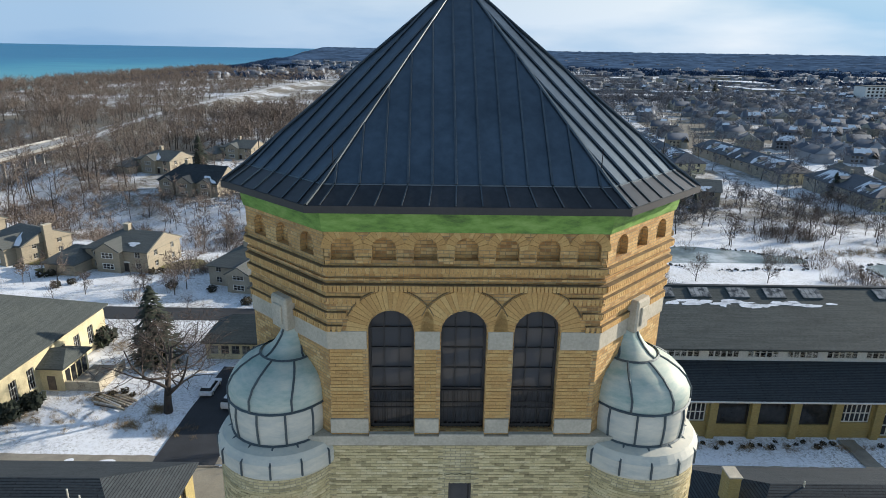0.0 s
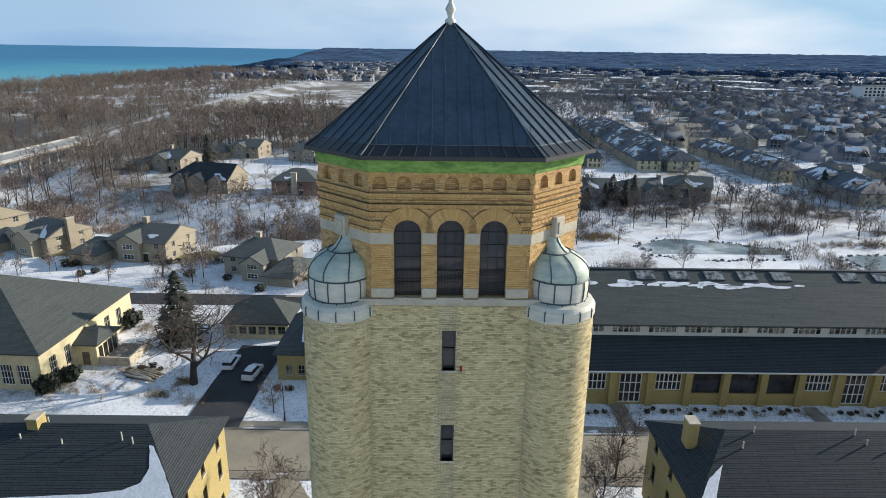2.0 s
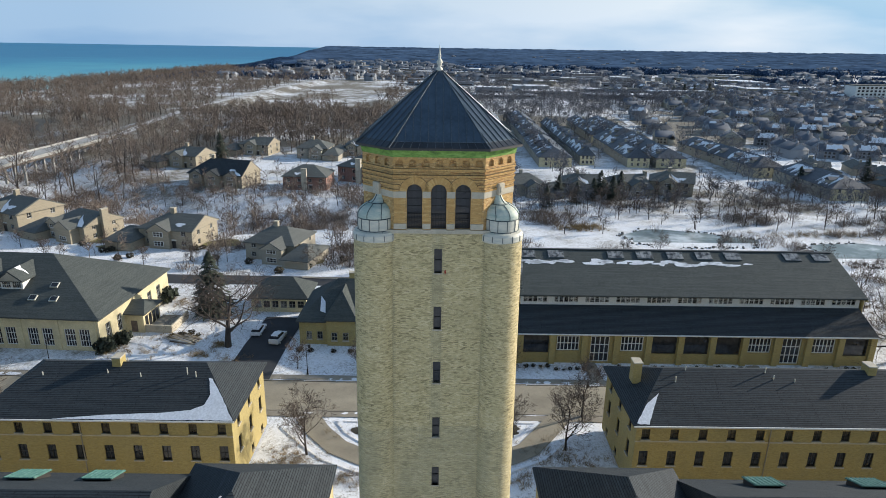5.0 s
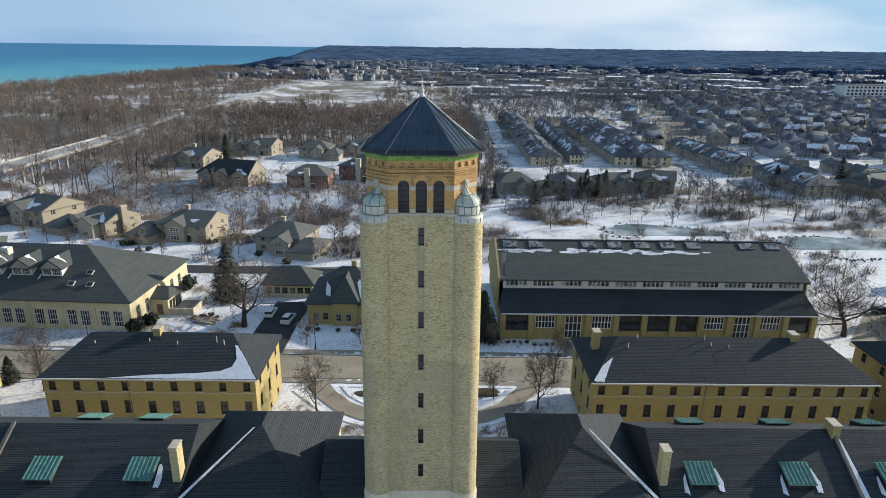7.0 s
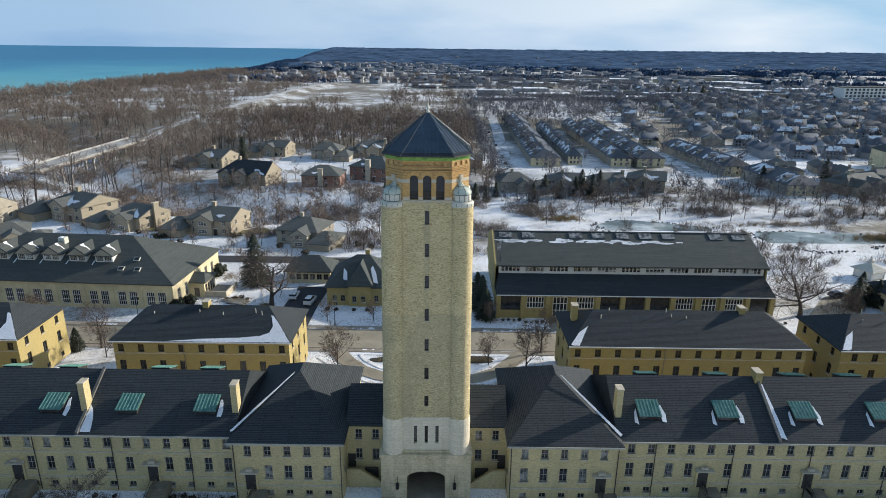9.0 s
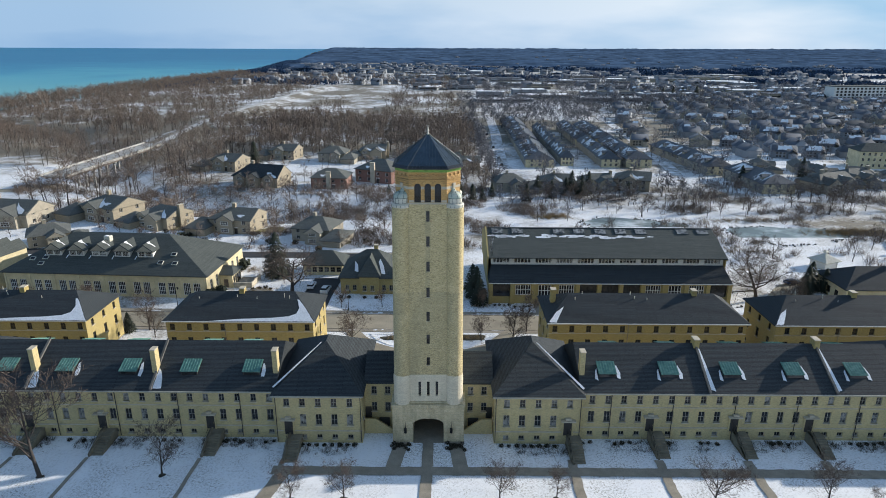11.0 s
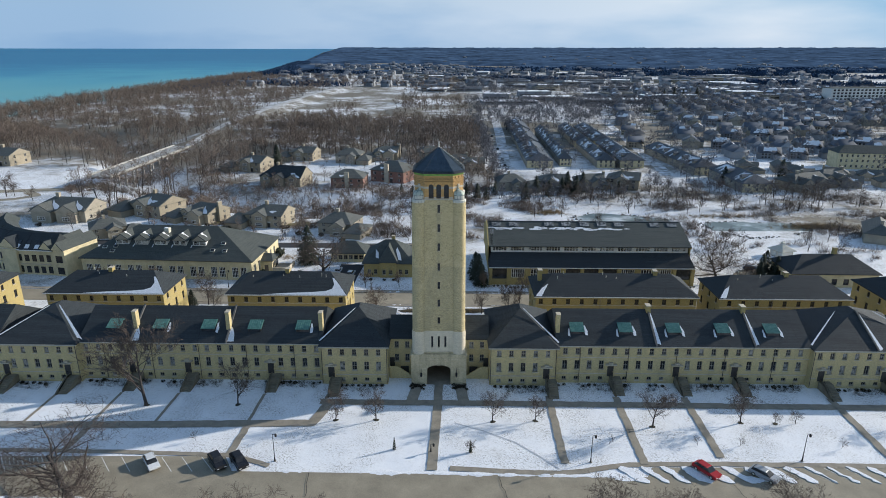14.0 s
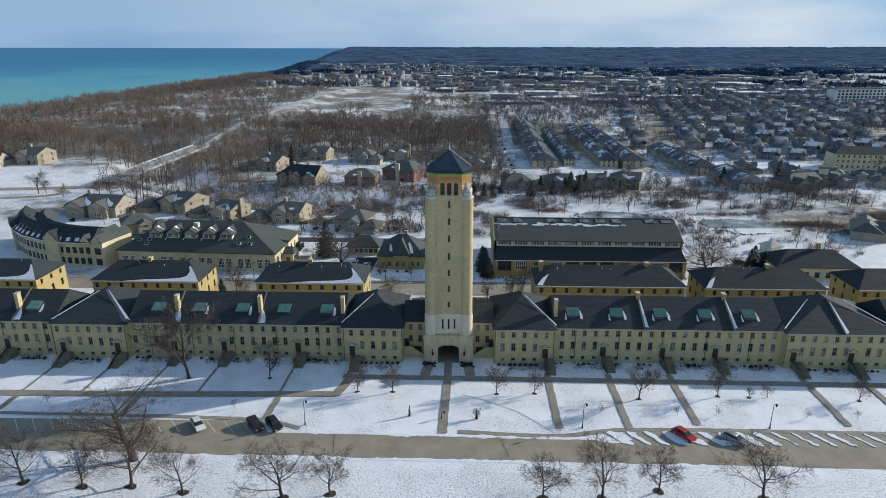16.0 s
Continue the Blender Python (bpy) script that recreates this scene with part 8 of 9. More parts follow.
SAPLINGS = [(30.1, -21.4), (45.3, -21.8), (52.7, -22.0), (70.0, -22.7), (79.8, -22.9), (-81.0, -19.8), (-42.8, -20.7), (-59.3, -20.5), (-66.3, -20.3)]
SPOTS = [  # kind, x, y, scale
    (3, -56.5, -9.4, 2.35), (3, -38.9, -9.2, 1.15), (1, -19.1, -14.4, 0.91), (1, -11.6, -14.3, 0.91), (1, 10.1, -14.8, 0.91), (1, 18.0, -14.5, 0.74), (0, 39.2, -16.3, 1.12), (1, 55.9, -15.0, 0.99), (1, 62.2, -15.3, 0.34), (1, 84.2, -16.3, 0.74),
    (0, -70.4, -43.7, 1.40), (1, -60.1, -44.6, 1.19), (2, -52.1, -44.4, 1.47), (0, -42.9, -45.7, 1.19), (2, -26.4, -46.7, 1.40), (1, -18.9, -45.7, 1.19), (0, 15.4, -46.1, 1.19), (2, 24.9, -46.0, 1.26), (1, 34.5, -44.2, 1.26), (2, 50.9, -45.6, 1.33), (6, -55.2, -37.4, 1.2),
    (1, -16.0, 32.0, 1.10), (1, 17.5, 33.0, 1.10), (3, 21.5, 41.0, 0.98), (1, 11.0, 36.0, 0.78), (1, -22.0, 55.5, 0.65), (1, -12.0, 55.8, 0.59), (1, 13.0, 55.0, 0.65), (6, -35.8, 63.6, 1.0), (2, -63.0, 42.0, 0.91), (1, -60.0, 38.0, 0.78), (6, 82.5, 60.0, 0.95), (0, 86.0, 52.0, 1.04), (2, 88, 70, 0.95), (1, 92, 109, 0.80), (4, 96, 92, 0.8), (5, 105, 95, 0.9), (4, 128, 92, 0.9), (5, 136, 88, 1.0), (4, 142, 104, 0.9), (5, 100, 112, 0.8), (4, 150, 112, 0.9), (5, 90, 82, 0.7), (0, 102, 99, 0.80), (1, 132, 100, 0.69), (0, 60, 119, 0.69), (1, 76, 118, 0.69), (0, 48, 112, 0.69),
    (1, -58.0, 108.0, 0.69), (0, -50.0, 92.0, 0.57), (1, -70, 108, 0.63), (0, -20.0, 108.0, 0.80), (1, -12, 104, 0.69), (2, -8, 120, 0.80), (1, -96, 112, 0.69), (0, -84, 56.5, 0.72), (1, -100, 57.5, 0.65), (1, 5.6, -24.0, 0.34), (3, -205, 178, 0.92), (2, 66, -15.2, 0.34)]
SPOTS += [(5, x, y, 0.3) for x, y in SAPLINGS]
SPOTS += [(k, x, y, s) for k, x, y, s in ((5, -60, 112, 0.85), (4, -52, 108, 0.8), (5, -30, 108, 0.7), (4, -84, 118, 0.7), (5, -108, 122, 0.75), (4, -118, 128, 0.9), (5, -136, 124, 0.9), (4, -143, 118, 0.8), (5, -24, 122, 0.95), (4, -17, 128, 1.1), (5, -12, 124, 1.2), (4, -10, 131, 1.1),
    (5, -20, 134, 1.0), (4, 2, 118, 1.0), (5, 6, 126, 0.9), (4, -2, 110, 0.8), (5, -92, 112, 0.6), (4, -74, 104, 0.5), (5, -46, 99, 0.45), (2, -209, 178, 1.3), (4, -186, 196, 0.9), (5, -176, 175, 1.0), (4, -190, 168, 0.9), (5, -165, 165, 1.1), (4, -150, 160, 1.1), (5, -136, 165, 1.1), (4, -120, 168, 1.0), (5, -100, 158, 0.9),
    (4, -84, 160, 0.8), (5, -66, 158, 0.8), (4, -50, 160, 0.8), (5, -36, 156, 0.8), (4, -90, 185, 0.9), (5, -60, 182, 0.7), (4, -30, 184, 0.7), (5, -14, 168, 0.9))]
rnd = random.Random(77)
for i in range(120):      # trees over the snow between the pond and the houses
    x = rnd.uniform(36, 200)
    y = rnd.uniform(132, 178) + 0.12 * x
    if all(math.hypot((x - q[0]) / q[2], (y - q[1]) / q[3]) > 1.2 for q in POND):
        SPOTS.append((rnd.choice((4, 5)), x, y, rnd.uniform(0.55, 1.15)))
for k, x, y, s in SPOTS:
    sz, sw = (0.68, 0.92) if y < -40 else (0.78, 1.3) if k == 6 and y < 0 else (1.0, 1.3) if k == 6 else (0.72, 0.85) if y < 0 else (0.88, 0.95) if y < 120 else (0.8, 1.0)
    c = copy_thing(TREES[k], pose(x, y, float(ground(x, y)), 0, 0, rnd.uniform(0, 360)))
    c.scale = (s * sw, s * sw, s * sz)
for t in TREES:
    remove_all(t)


def ring_soil(x, y, r=0.55):
    return blob("soil_patch", x, y, r, r * 0.8, "hedge", "dark mulch ring round a tree trunk", "mulch", 0.03, int(x * 7) & 255, "", 14)


for k, x, y, s in SPOTS[:21]:
    ring_soil(x, y, 0.55 if y > -30 else 1.0)

# woods: many bare trees
rnd = np.random.RandomState(4)
WOOD = []
for sd in (1, 2, 5, 6, 7):
    S = grow(sd, 15.0, (9, 6, 4), (4, 2, 1, 1), (0.46, 0.55, 0.6), 0.85, 0.26, 0.34, up=0.16)
    S[:, 6:8] = np.maximum(S[:, 6:8], 0.036)
    a, c = limb_mesh(S[S[:, 8] <= 1], 3), limb_mesh(S[S[:, 8] > 1], 1)
    WOOD.append((*both(a, c), [0] * len(a[1]) + [1] * len(c[1])))
LIGHT = []
for sd in (4, 9, 12, 18, 23):
    S = grow(sd, 13.0, (9, 9), (2, 1, 1), (0.5, 0.6), 1.0, 0.26, 0.3, up=0.08)
    S[:, 6:8] = np.maximum(S[:, 6:8], 0.07)
    S[:, 6:8] = np.where(S[:, 8:9] > 1, np.maximum(S[:, 6:8], 0.08), S[:, 6:8])
    LIGHT.append((*limb_mesh(S, 1), (S[:, 8] > 0).astype(int).tolist()))


def in_wood(x, y):
    """Where the woods stand, clear of fields, roads, houses and water."""
    ok = x > shore(y) - 18
    a = (x < np.interp(y, [200, 300, 330], [-112, -122, -95])) & (y > 168 - 0.15 * x)                     # lake side
    bpart = (x > -130) & (x < 35) & (y > 300) & (y < 470)      # belt behind the houses
    rav = (ravine_far(x, y) < 40) & (x < -108) & (y > 150)
    c = (x >= -250) & (y > 850)
    d = (x > 20) & (x < 260) & (y > 430) & (y < 560) & (x < 0.3 * y)
    e = (x > -55) & (x < 330) & (y > 560) & (y < 715)         # brown thicket before the shops
    m = a | bpart | rav | c | d | e
    rd = lake_road(y)
    field = (x > rd) & (x < np.interp(y, [520, 600, 720, 950], [-150, -95, -55, -60])) & (y > 520) & (y < 950)
    meadow = (np.hypot((x + 262) / 85, (y - 215) / 52) < 1)
    road = (x > rd - 6) & (x < rd + 5 + 7 * np.sin(y * 0.05) ** 2) & (y > 190) & (y < 1000)
    glade = (np.sin(y * 0.043 + 0.012 * x + 0.8 * np.sin(x * 0.02)) > 0.8) & (y > 330)
    road = road | (np.abs(x + 174) < 14) & (y > 200) & (y < 305)
    return ok & m & ~field & ~meadow & ~road & ~glade


def clear_of(P, spots, r):
    q = np.array(spots)
    return np.min(np.hypot(P[:, None, 0] - q[None, :, 0], P[:, None, 1] - q[None, :, 1]), axis=1) > r


HSPOTS = [(h[1], h[2]) for h in HOUSES]


def place(n, x0, x1, y0, y1, scale, test=in_wood, r=13):
    P = np.stack([rnd.uniform(x0, x1, n), rnd.uniform(y0, y1, n)], -1)
    P = P[test(P[:, 0], P[:, 1])]
    P = P[clear_of(P, HSPOTS, r)]
    k = len(P)
    return np.column_stack([P, ground(P[:, 0], P[:, 1]), rnd.uniform(0, 6.28, k), rnd.uniform(0.7, 1.15, k) * scale])


rows = place(5200, -330, 30, 150, 430, 0.9)
rows = rows[(rows[:, 1] > 240) | (rnd.uniform(0, 1, len(rows)) < 0.42)][:840]
rows[:, 4] *= np.where(rows[:, 1] < 240, 1.5, 1.0) * rnd.uniform(0.65, 1.15, len(rows))
for j in range(5):
    V, F, ix = WOOD[j]
    q = rows[j::5]
    V, F = scatter(V, F, q)
    tagged(new("woodland", quads_mesh("woodland", V, F, ("bark_dark", "twigs"), ix * len(q))), "dense bare winter woodland beside the ravine", "woods", kind="stuff")
far = place(17000, -520, 335, 330, 1250, 0.9)
far = far[(far[:, 1] > 395) & ((far[:, 1] < 860) | (far[:, 0] < -330) | (rnd.uniform(0, 1, len(far)) < 0.3))][:3700]
west = place(2600, -520, -320, 150, 420, 1.0)[:1000]
suburb = lambda x, y: (x > 30) & (x < 0.9 * (y + 130)) & (y > 195) & ~((x > 30) & (x < 58) & (y < 520))
town = place(5600, 60, 900, 200, 1000, 0.75, suburb, 8)[:2500]
belt = place(900, -20, 30, 200, 300, 0.8, lambda x, y: (x < 26), 8)[:120]
lines = np.column_stack([np.where(np.arange(170) % 2 == 0, 30.0, 57.0) + rnd.uniform(-2.5, 2.5, 170), rnd.uniform(195, 480, 170)])
lines = np.column_stack([lines, ground(lines[:, 0], lines[:, 1]), rnd.uniform(0, 6.28, 170), rnd.uniform(0.6, 0.85, 170)])
grove = place(1500, -135, 40, 295, 475, 1.0, in_wood, 8)[:420]
slope_side = place(900, -140, 8, 146, 198, 0.52, lambda x, y: (np.sin(x * 0.09) + np.sin(y * 0.13 + 0.05 * x) > -0.9) & (ravine_far(x, y) < 34), 11)[:330]
yards = place(700, -140, 10, 96, 300, 0.5, lambda x, y: (y > 205) | (y < 146) & (np.abs(y - 100 + 0.02 * x) > 6) & (np.sin(x * 0.2) > -0.2), 14)[:150]
front = place(500, -5, 215, 160, 205, 0.55, lambda x, y: y > 158 + 0.1 * x, 9)[:210]
allr = np.concatenate([far, west, town, belt, lines, grove, slope_side, yards, front])
allr[:, 4] *= rnd.uniform(0.6, 1.2, len(allr))
lakeward = allr[:, 0] < 25
for tone, share, words in (("twigs", allr[lakeward], "brown bare trees of the woods by the lake"), ("twigs_hazed", allr[~lakeward], "bare trees of the town gardens, greyed as if by haze")):
    for j in range(5):
        V, F, ix = LIGHT[j]
        q = share[j::5]
        V, F = scatter(V, F, q)
        tagged(new("woodland", quads_mesh("woodland", V, F, ("bark_dark", tone), ix * len(q))), words, "woods", kind="stuff")

# the woods towards the horizon: upright clumps of twigs
cl = np.random.RandomState(8)
k = 13
A = np.column_stack([cl.normal(0, 5.0, (k, 2)), cl.uniform(0.0, 4.0, k)])
B = A + np.column_stack([cl.normal(0, 2.6, (k, 2)), cl.uniform(2.5, 5.0, k)])
V, F = limb_mesh(np.column_stack([A, B, np.full(k, 1.25), np.full(k, 0.6), np.zeros(k)]), 1)
n = 12000
P = np.stack([cl.uniform(-900, 1900, n), 1000 + 800 * cl.uniform(0, 1, n)], -1)
gap = np.sin(P[:, 0] * 0.006 + 0.7) * np.sin(P[:, 1] * 0.013 + 1) + 0.55 * np.sin(P[:, 0] * 0.021 + P[:, 1] * 0.027)
open_land = np.interp(P[:, 1] - np.interp(P[:, 0], [100, 600], [420, 0]), [1000, 1500, 1900, 2600], [-0.75, -0.15, 0.5, 1.4])
P = P[(P[:, 0] > shore(P[:, 1]) + 5) & (np.abs(P[:, 0]) < P[:, 1] * 0.85 + 200) & (gap < open_land)]
rows = np.column_stack([P, ground(P[:, 0], P[:, 1]) - 0.5, cl.uniform(0, 6.28, len(P)), cl.uniform(0.8, 1.4, len(P))])
W, G = scatter(V, F, rows)
tagged(new("far_woods", quads_mesh("far_woods", W, G, ("haze_twigs",))), "winter woods reaching to the horizon, coloured as if in haze", "woods", kind="stuff")
# the canopy of the farthest woods, closed when seen so flat
xs, ys = np.arange(-900, 4300, 26.0), np.concatenate([np.arange(1560, 2600, 17.0), np.arange(2600, 4790, 42.0)])
X, Y = np.meshgrid(xs, ys)
X = X + cl.uniform(-9, 9, X.shape)
clearing = np.sin(X * 0.006 + 0.7) * np.sin(Y * 0.013 + 1) + 0.55 * np.sin(X * 0.021 + Y * 0.027)
Z = ground(X, Y) - 1.5 + 8.0 * np.clip(1.5 * (np.interp(Y - np.interp(X, [100, 600], [520, 0]), [1560, 1900, 2600, 3200], [-0.1, 0.5, 1.1, 2.2]) - clearing), 0, 1) * np.clip((X - shore(Y) - 10) / 30, 0, 1) + cl.normal(0, 1.7, X.shape) + 1.2 * np.sin(X * 0.012 + 2 * np.sin(Y * 0.004)) * np.sin(Y * 0.017)
idx = np.arange(X.size).reshape(X.shape)
G = np.stack([idx[:-1, :-1], idx[:-1, 1:], idx[1:, 1:], idx[1:, :-1]], -1).reshape(-1, 4)
cx, cy = X.ravel()[G].mean(1), Y.ravel()[G].mean(1)
G = G[(cx > shore(cy) + 10) & (np.abs(cx) < cy * 0.85 + 250)]
tagged(new("far_woods", quads_mesh("far_woods", np.stack([X.ravel(), Y.ravel(), Z.ravel()], -1), G, ("haze_canopy",))), "canopy of woods along the horizon, coloured blue as if in haze", "woods", kind="stuff")
# roofs showing among the far woods
V3, F3, ix3 = plain_house(16, 11, 5.5, 9.0)
k = 110
P = np.column_stack([cl.uniform(-250, 2300, k), 1550 + 1500 * cl.uniform(0, 1, k) ** 1.6])
P = P[(np.abs(P[:, 0]) < P[:, 1] * 0.75) & (P[:, 0] > shore(P[:, 1]) + 60)]
rows = np.column_stack([P, ground(P[:, 0], P[:, 1]) + 3.2, cl.uniform(-0.5, 0.5, len(P)), cl.uniform(0.55, 1.0, len(P))])
V3 = [(a, c, d if d > 0 else -8) for a, c, d in V3]
W, G = scatter(V3, F3, rows)
tagged(new("distant_houses", quads_mesh("distant_houses", W, G, ("siding_hazed", "shingle_hazed"), ix3 * len(rows))), "houses among the woods far off, greyed as if in haze", "houses", kind="stuff")
# trees crowning the bluff above the lake
yb = cl.uniform(100, 2400, 2600)
P = np.stack([shore(yb) + cl.uniform(-22, 45, len(yb)), yb], -1)
rows = np.column_stack([P, ground(P[:, 0], P[:, 1]) - 0.3, cl.uniform(0, 6.28, len(P)), cl.uniform(0.8, 1.3, len(P))])
V2, F2 = scatter(*LIGHT[1][:2], rows[rows[:, 1] < 1300][:1100])
tagged(new("bluff_trees", quads_mesh("bluff_trees", V2, F2, ("twigs",))), "bare trees along the bluff above the lake", "woods", kind="stuff")
W, G = scatter(V * 0.9, F, rows[rows[:, 1] > 900])
tagged(new("bluff_trees", quads_mesh("bluff_trees", W, G, ("haze_twigs",))), "bare trees along the bluff above the lake", "woods", kind="stuff")

# undergrowth in the ravine and scrub by the pond
cl = np.random.RandomState(3)
k = 26
A = np.column_stack([cl.normal(0, 0.5, (k, 2)), np.zeros(k)])
B = A + np.column_stack([cl.normal(0, 0.55, (k, 2)), cl.uniform(0.7, 1.9, k)])
S = np.column_stack([A, B, np.full(k, 0.03), np.full(k, 0.012), np.zeros(k)])
BV, BF = limb_mesh(S, 1)
n = 4600
P = np.stack([cl.uniform(-200, 30, n), cl.uniform(140, 260, n)], -1)
P = P[(ravine_far(P[:, 0], P[:, 1]) < 42) & clear_of(P, HSPOTS, 12) & (np.sin(P[:, 0] * 0.13 + 1.5 * np.sin(P[:, 1] * 0.05)) + np.sin(P[:, 1] * 0.16 + 0.7) > 0.15)]
Q = np.stack([cl.uniform(20, 210, 2600), cl.uniform(98, 195, 2600)], -1)
Q = Q[(np.sin(Q[:, 0] * 0.11) * np.sin(Q[:, 1] * 0.15) > 0.35) & (np.hypot((Q[:, 0] - 121) / 18, (Q[:, 1] - 122.5) / 16) > 1) & (np.hypot((Q[:, 0] - 69) / 17, (Q[:, 1] - 134) / 9) > 1)]
Q2 = np.stack([cl.uniform(-60, 40, 2400), cl.uniform(104, 200, 2400)], -1)
Q2 = Q2[(np.sin(Q2[:, 0] * 0.17 + 1.3 * np.sin(Q2[:, 1] * 0.09)) + np.sin(Q2[:, 1] * 0.19 + 0.08 * Q2[:, 0]) > 0.35) & clear_of(Q2, HSPOTS, 11)]
Q3 = np.stack([cl.uniform(84, 200, 1500), cl.uniform(74, 172, 1500)], -1)
Q3 = Q3[(np.sin(Q3[:, 0] * 0.14 + 1.1 * np.sin(Q3[:, 1] * 0.1)) + np.sin(Q3[:, 1] * 0.2 + 0.05 * Q3[:, 0] + 2) > 0.75) & (np.hypot((Q3[:, 0] - 124) / 22, (Q3[:, 1] - 121.5) / 17) > 1) & clear_of(Q3, HSPOTS + [(116, 87)], 10)]
P = np.concatenate([P, Q, Q2, Q3])
rows = np.column_stack([P, ground(P[:, 0], P[:, 1]), cl.uniform(0, 6.28, len(P)), cl.uniform(0.7, 1.7, len(P))])
W, G = scatter(BV, BF, rows)
tagged(new("undergrowth", quads_mesh("undergrowth", W, G, ("twigs",))), "brown leafless scrub poking through snow", "scrub", kind="stuff")


P = np.stack([cl.normal(150, 7, 260), cl.normal(124, 2.2, 260)], -1)
P = np.concatenate([P, np.stack([cl.normal(46, 3.5, 110), cl.normal(147, 1.8, 110)], -1), np.stack([cl.normal(122, 12, 90), cl.normal(141, 1.8, 90)], -1)])
rows = np.column_stack([P, ground(P[:, 0], P[:, 1]), cl.uniform(0, 6.28, len(P)), cl.uniform(0.5, 0.9, len(P))])
W, G = scatter(BV, BF, rows)
tagged(new("reed_bed", quads_mesh("reed_bed", W, G, ("reeds",))), "brown dead reeds beside the frozen pond", "reeds", kind="stuff")


# evergreens
def conifer(seed, h=9.0, r=2.7):
    c = np.random.RandomState(seed)
    V, F = [], []
    n = 900
    z = h * (0.06 + 0.94 * c.uniform(0, 1, n) ** 1.3)
    a = c.uniform(0, 6.28, n)
    rad = r * (1 - z / h) ** 0.62 * c.uniform(0.4, 1.05, n)
    for i in range(n):
        ca, sa = math.cos(a[i]), math.sin(a[i])
        L, w = 0.32 + 0.5 * (1 - z[i] / h), 0.16 + 0.12 * c.uniform()
        x, y = rad[i] * ca, rad[i] * sa
        b0 = len(V)
        dz = -0.25 * L + c.uniform(-0.1, 0.1)
        V += [(x - L * ca * .6 - w * sa, y - L * sa * .6 + w * ca, z[i] + 0.12), (x - L * ca * .6 + w * sa, y - L * sa * .6 - w * ca, z[i] + 0.12), (x + L * ca * .5 + .3 * w * sa, y + L * sa * .5 - .3 * w * ca, z[i] + dz), (x + L * ca * .5 - .3 * w * sa, y + L * sa * .5 + .3 * w * ca, z[i] + dz)]
        F.append((b0, b0 + 1, b0 + 2, b0 + 3))
    return V, F


FIR = thing("fir_tree", "dark green conifer standing in snow", "tree", pose(0, 0, -300), "evergreens")
part("crown", quads_mesh("crown", *conifer(2), ("needles",)), None, FIR)
tb = bmesh.new()
tube(tb, (0, 0, -0.3), (0, 0, 7.5), 0.2, 0.03, 7)
part("trunk", tb, "bark", FIR)
for x, y, s in ((-43.2, 78.5, 1.35), (12.0, 57.5, 0.75), (11.5, 62, 0.9), (10.8, 67, 0.8), (99.5, 67, 0.75), (101.5, 69, 0.8), (103.5, 66, 0.7), (97.5, 64, 0.6), (66, 186, 1.0), (70, 190, 1.1), (52, 182, 0.8), (47, 190, 0.9), (-10, 176, 0.6), (-14, 182, 0.55), (-100, 262, 1.4), (40, 175, 0.8), (-7.5, -23.2, 0.22), (5.6, -24.0, 0.22), (150, 212, 1.0), (190, 230, 1.1), (-67, 41, 0.5), (17, 177, 0.75), (21, 174, 0.6), (12, 183, 0.7), (26, 184, 0.65), (62, 188, 1.15), (59, 186, 0.9), (87, 186, 0.7), (8, 190, 0.6), (-20, 190, 0.45), (-4, 170, 0.5), (312, 752, 1.6), (326, 756, 1.5), (342, 750, 1.7), (300, 756, 1.4)):
    c = copy_thing(FIR, pose(x, y, float(ground(x, y)), 0, 0, x * 37 % 360))
    c.scale = (s * 1.2, s * 1.2, s * 1.05) if s > 0.25 else (0.13, 0.13, 0.28)
remove_all(FIR)


# shrubs by the walls
def shrub_mesh(seed, mat="hedge", n=150):
    c = np.random.RandomState(seed)
    u = c.normal(0, 1, (n, 3))
    u /= np.linalg.norm(u, axis=1)[:, None]
    P = u * (0.62, 0.62, 0.5) * c.uniform(0.6, 1.05, (n, 1)) + (0, 0, 0.5)
    V = (P[:, None] + c.normal(0, 0.11, (n, 4, 3))).reshape(-1, 3)
    V[:, 2] = np.maximum(V[:, 2], 0)
    return quads_mesh("shrub", V, np.arange(4 * n).reshape(n, 4), (mat,))


SHRUB = [shrub_mesh(i) for i in range(3)]
rnd = random.Random(9)


def shrub(x, y, s, m=None):
    p = (m @ Vector((x, y, 0))) if m is not None else Vector((x, y, 0))
    ob = new("shrub", SHRUB[rnd.randrange(3)])
    ob.matrix_basis = pose(p.x, p.y, float(ground(p.x, p.y)) - 0.05, 0, 0, rnd.uniform(0, 360)) @ Matrix.Diagonal((s, s, s * 0.9, 1))
    return tagged(ob, "dark leafless shrub at the foot of a wall", "shrub", "foundation shrubs")


for s in (-1, 1):
    for i in range(60):
        u = s * (24.5 + i * 1.25)
        if rnd.random() < 0.7 and all(abs(abs(u) - d) > 2.4 for d in (35.2, 48.6, 60.5, 34.7, 51.9, 63.5, 76.5, 89.5)):
            shrub(u, (-1.9 if abs(u) < 74.5 else -3.2) - rnd.uniform(0, 0.6), rnd.uniform(0.45, 0.75), CAMPUS)
    for i in range(8):
        shrub(s * (11.5 + i * 1.2), -3.1, rnd.uniform(0.5, 0.75), CAMPUS)
    for i in range(5):
        shrub(s * (3.0 + 0.6 * i), -2.4 - rnd.uniform(0, 0.8), rnd.uniform(0.45, 0.7), CAMPUS)
for s in (-1, 1):
    for i in range(7):
        shrub(s * (3.0 + 0.45 * i), -3.0 - rnd.uniform(0, 1.2), rnd.uniform(0.4, 0.6), CAMPUS)
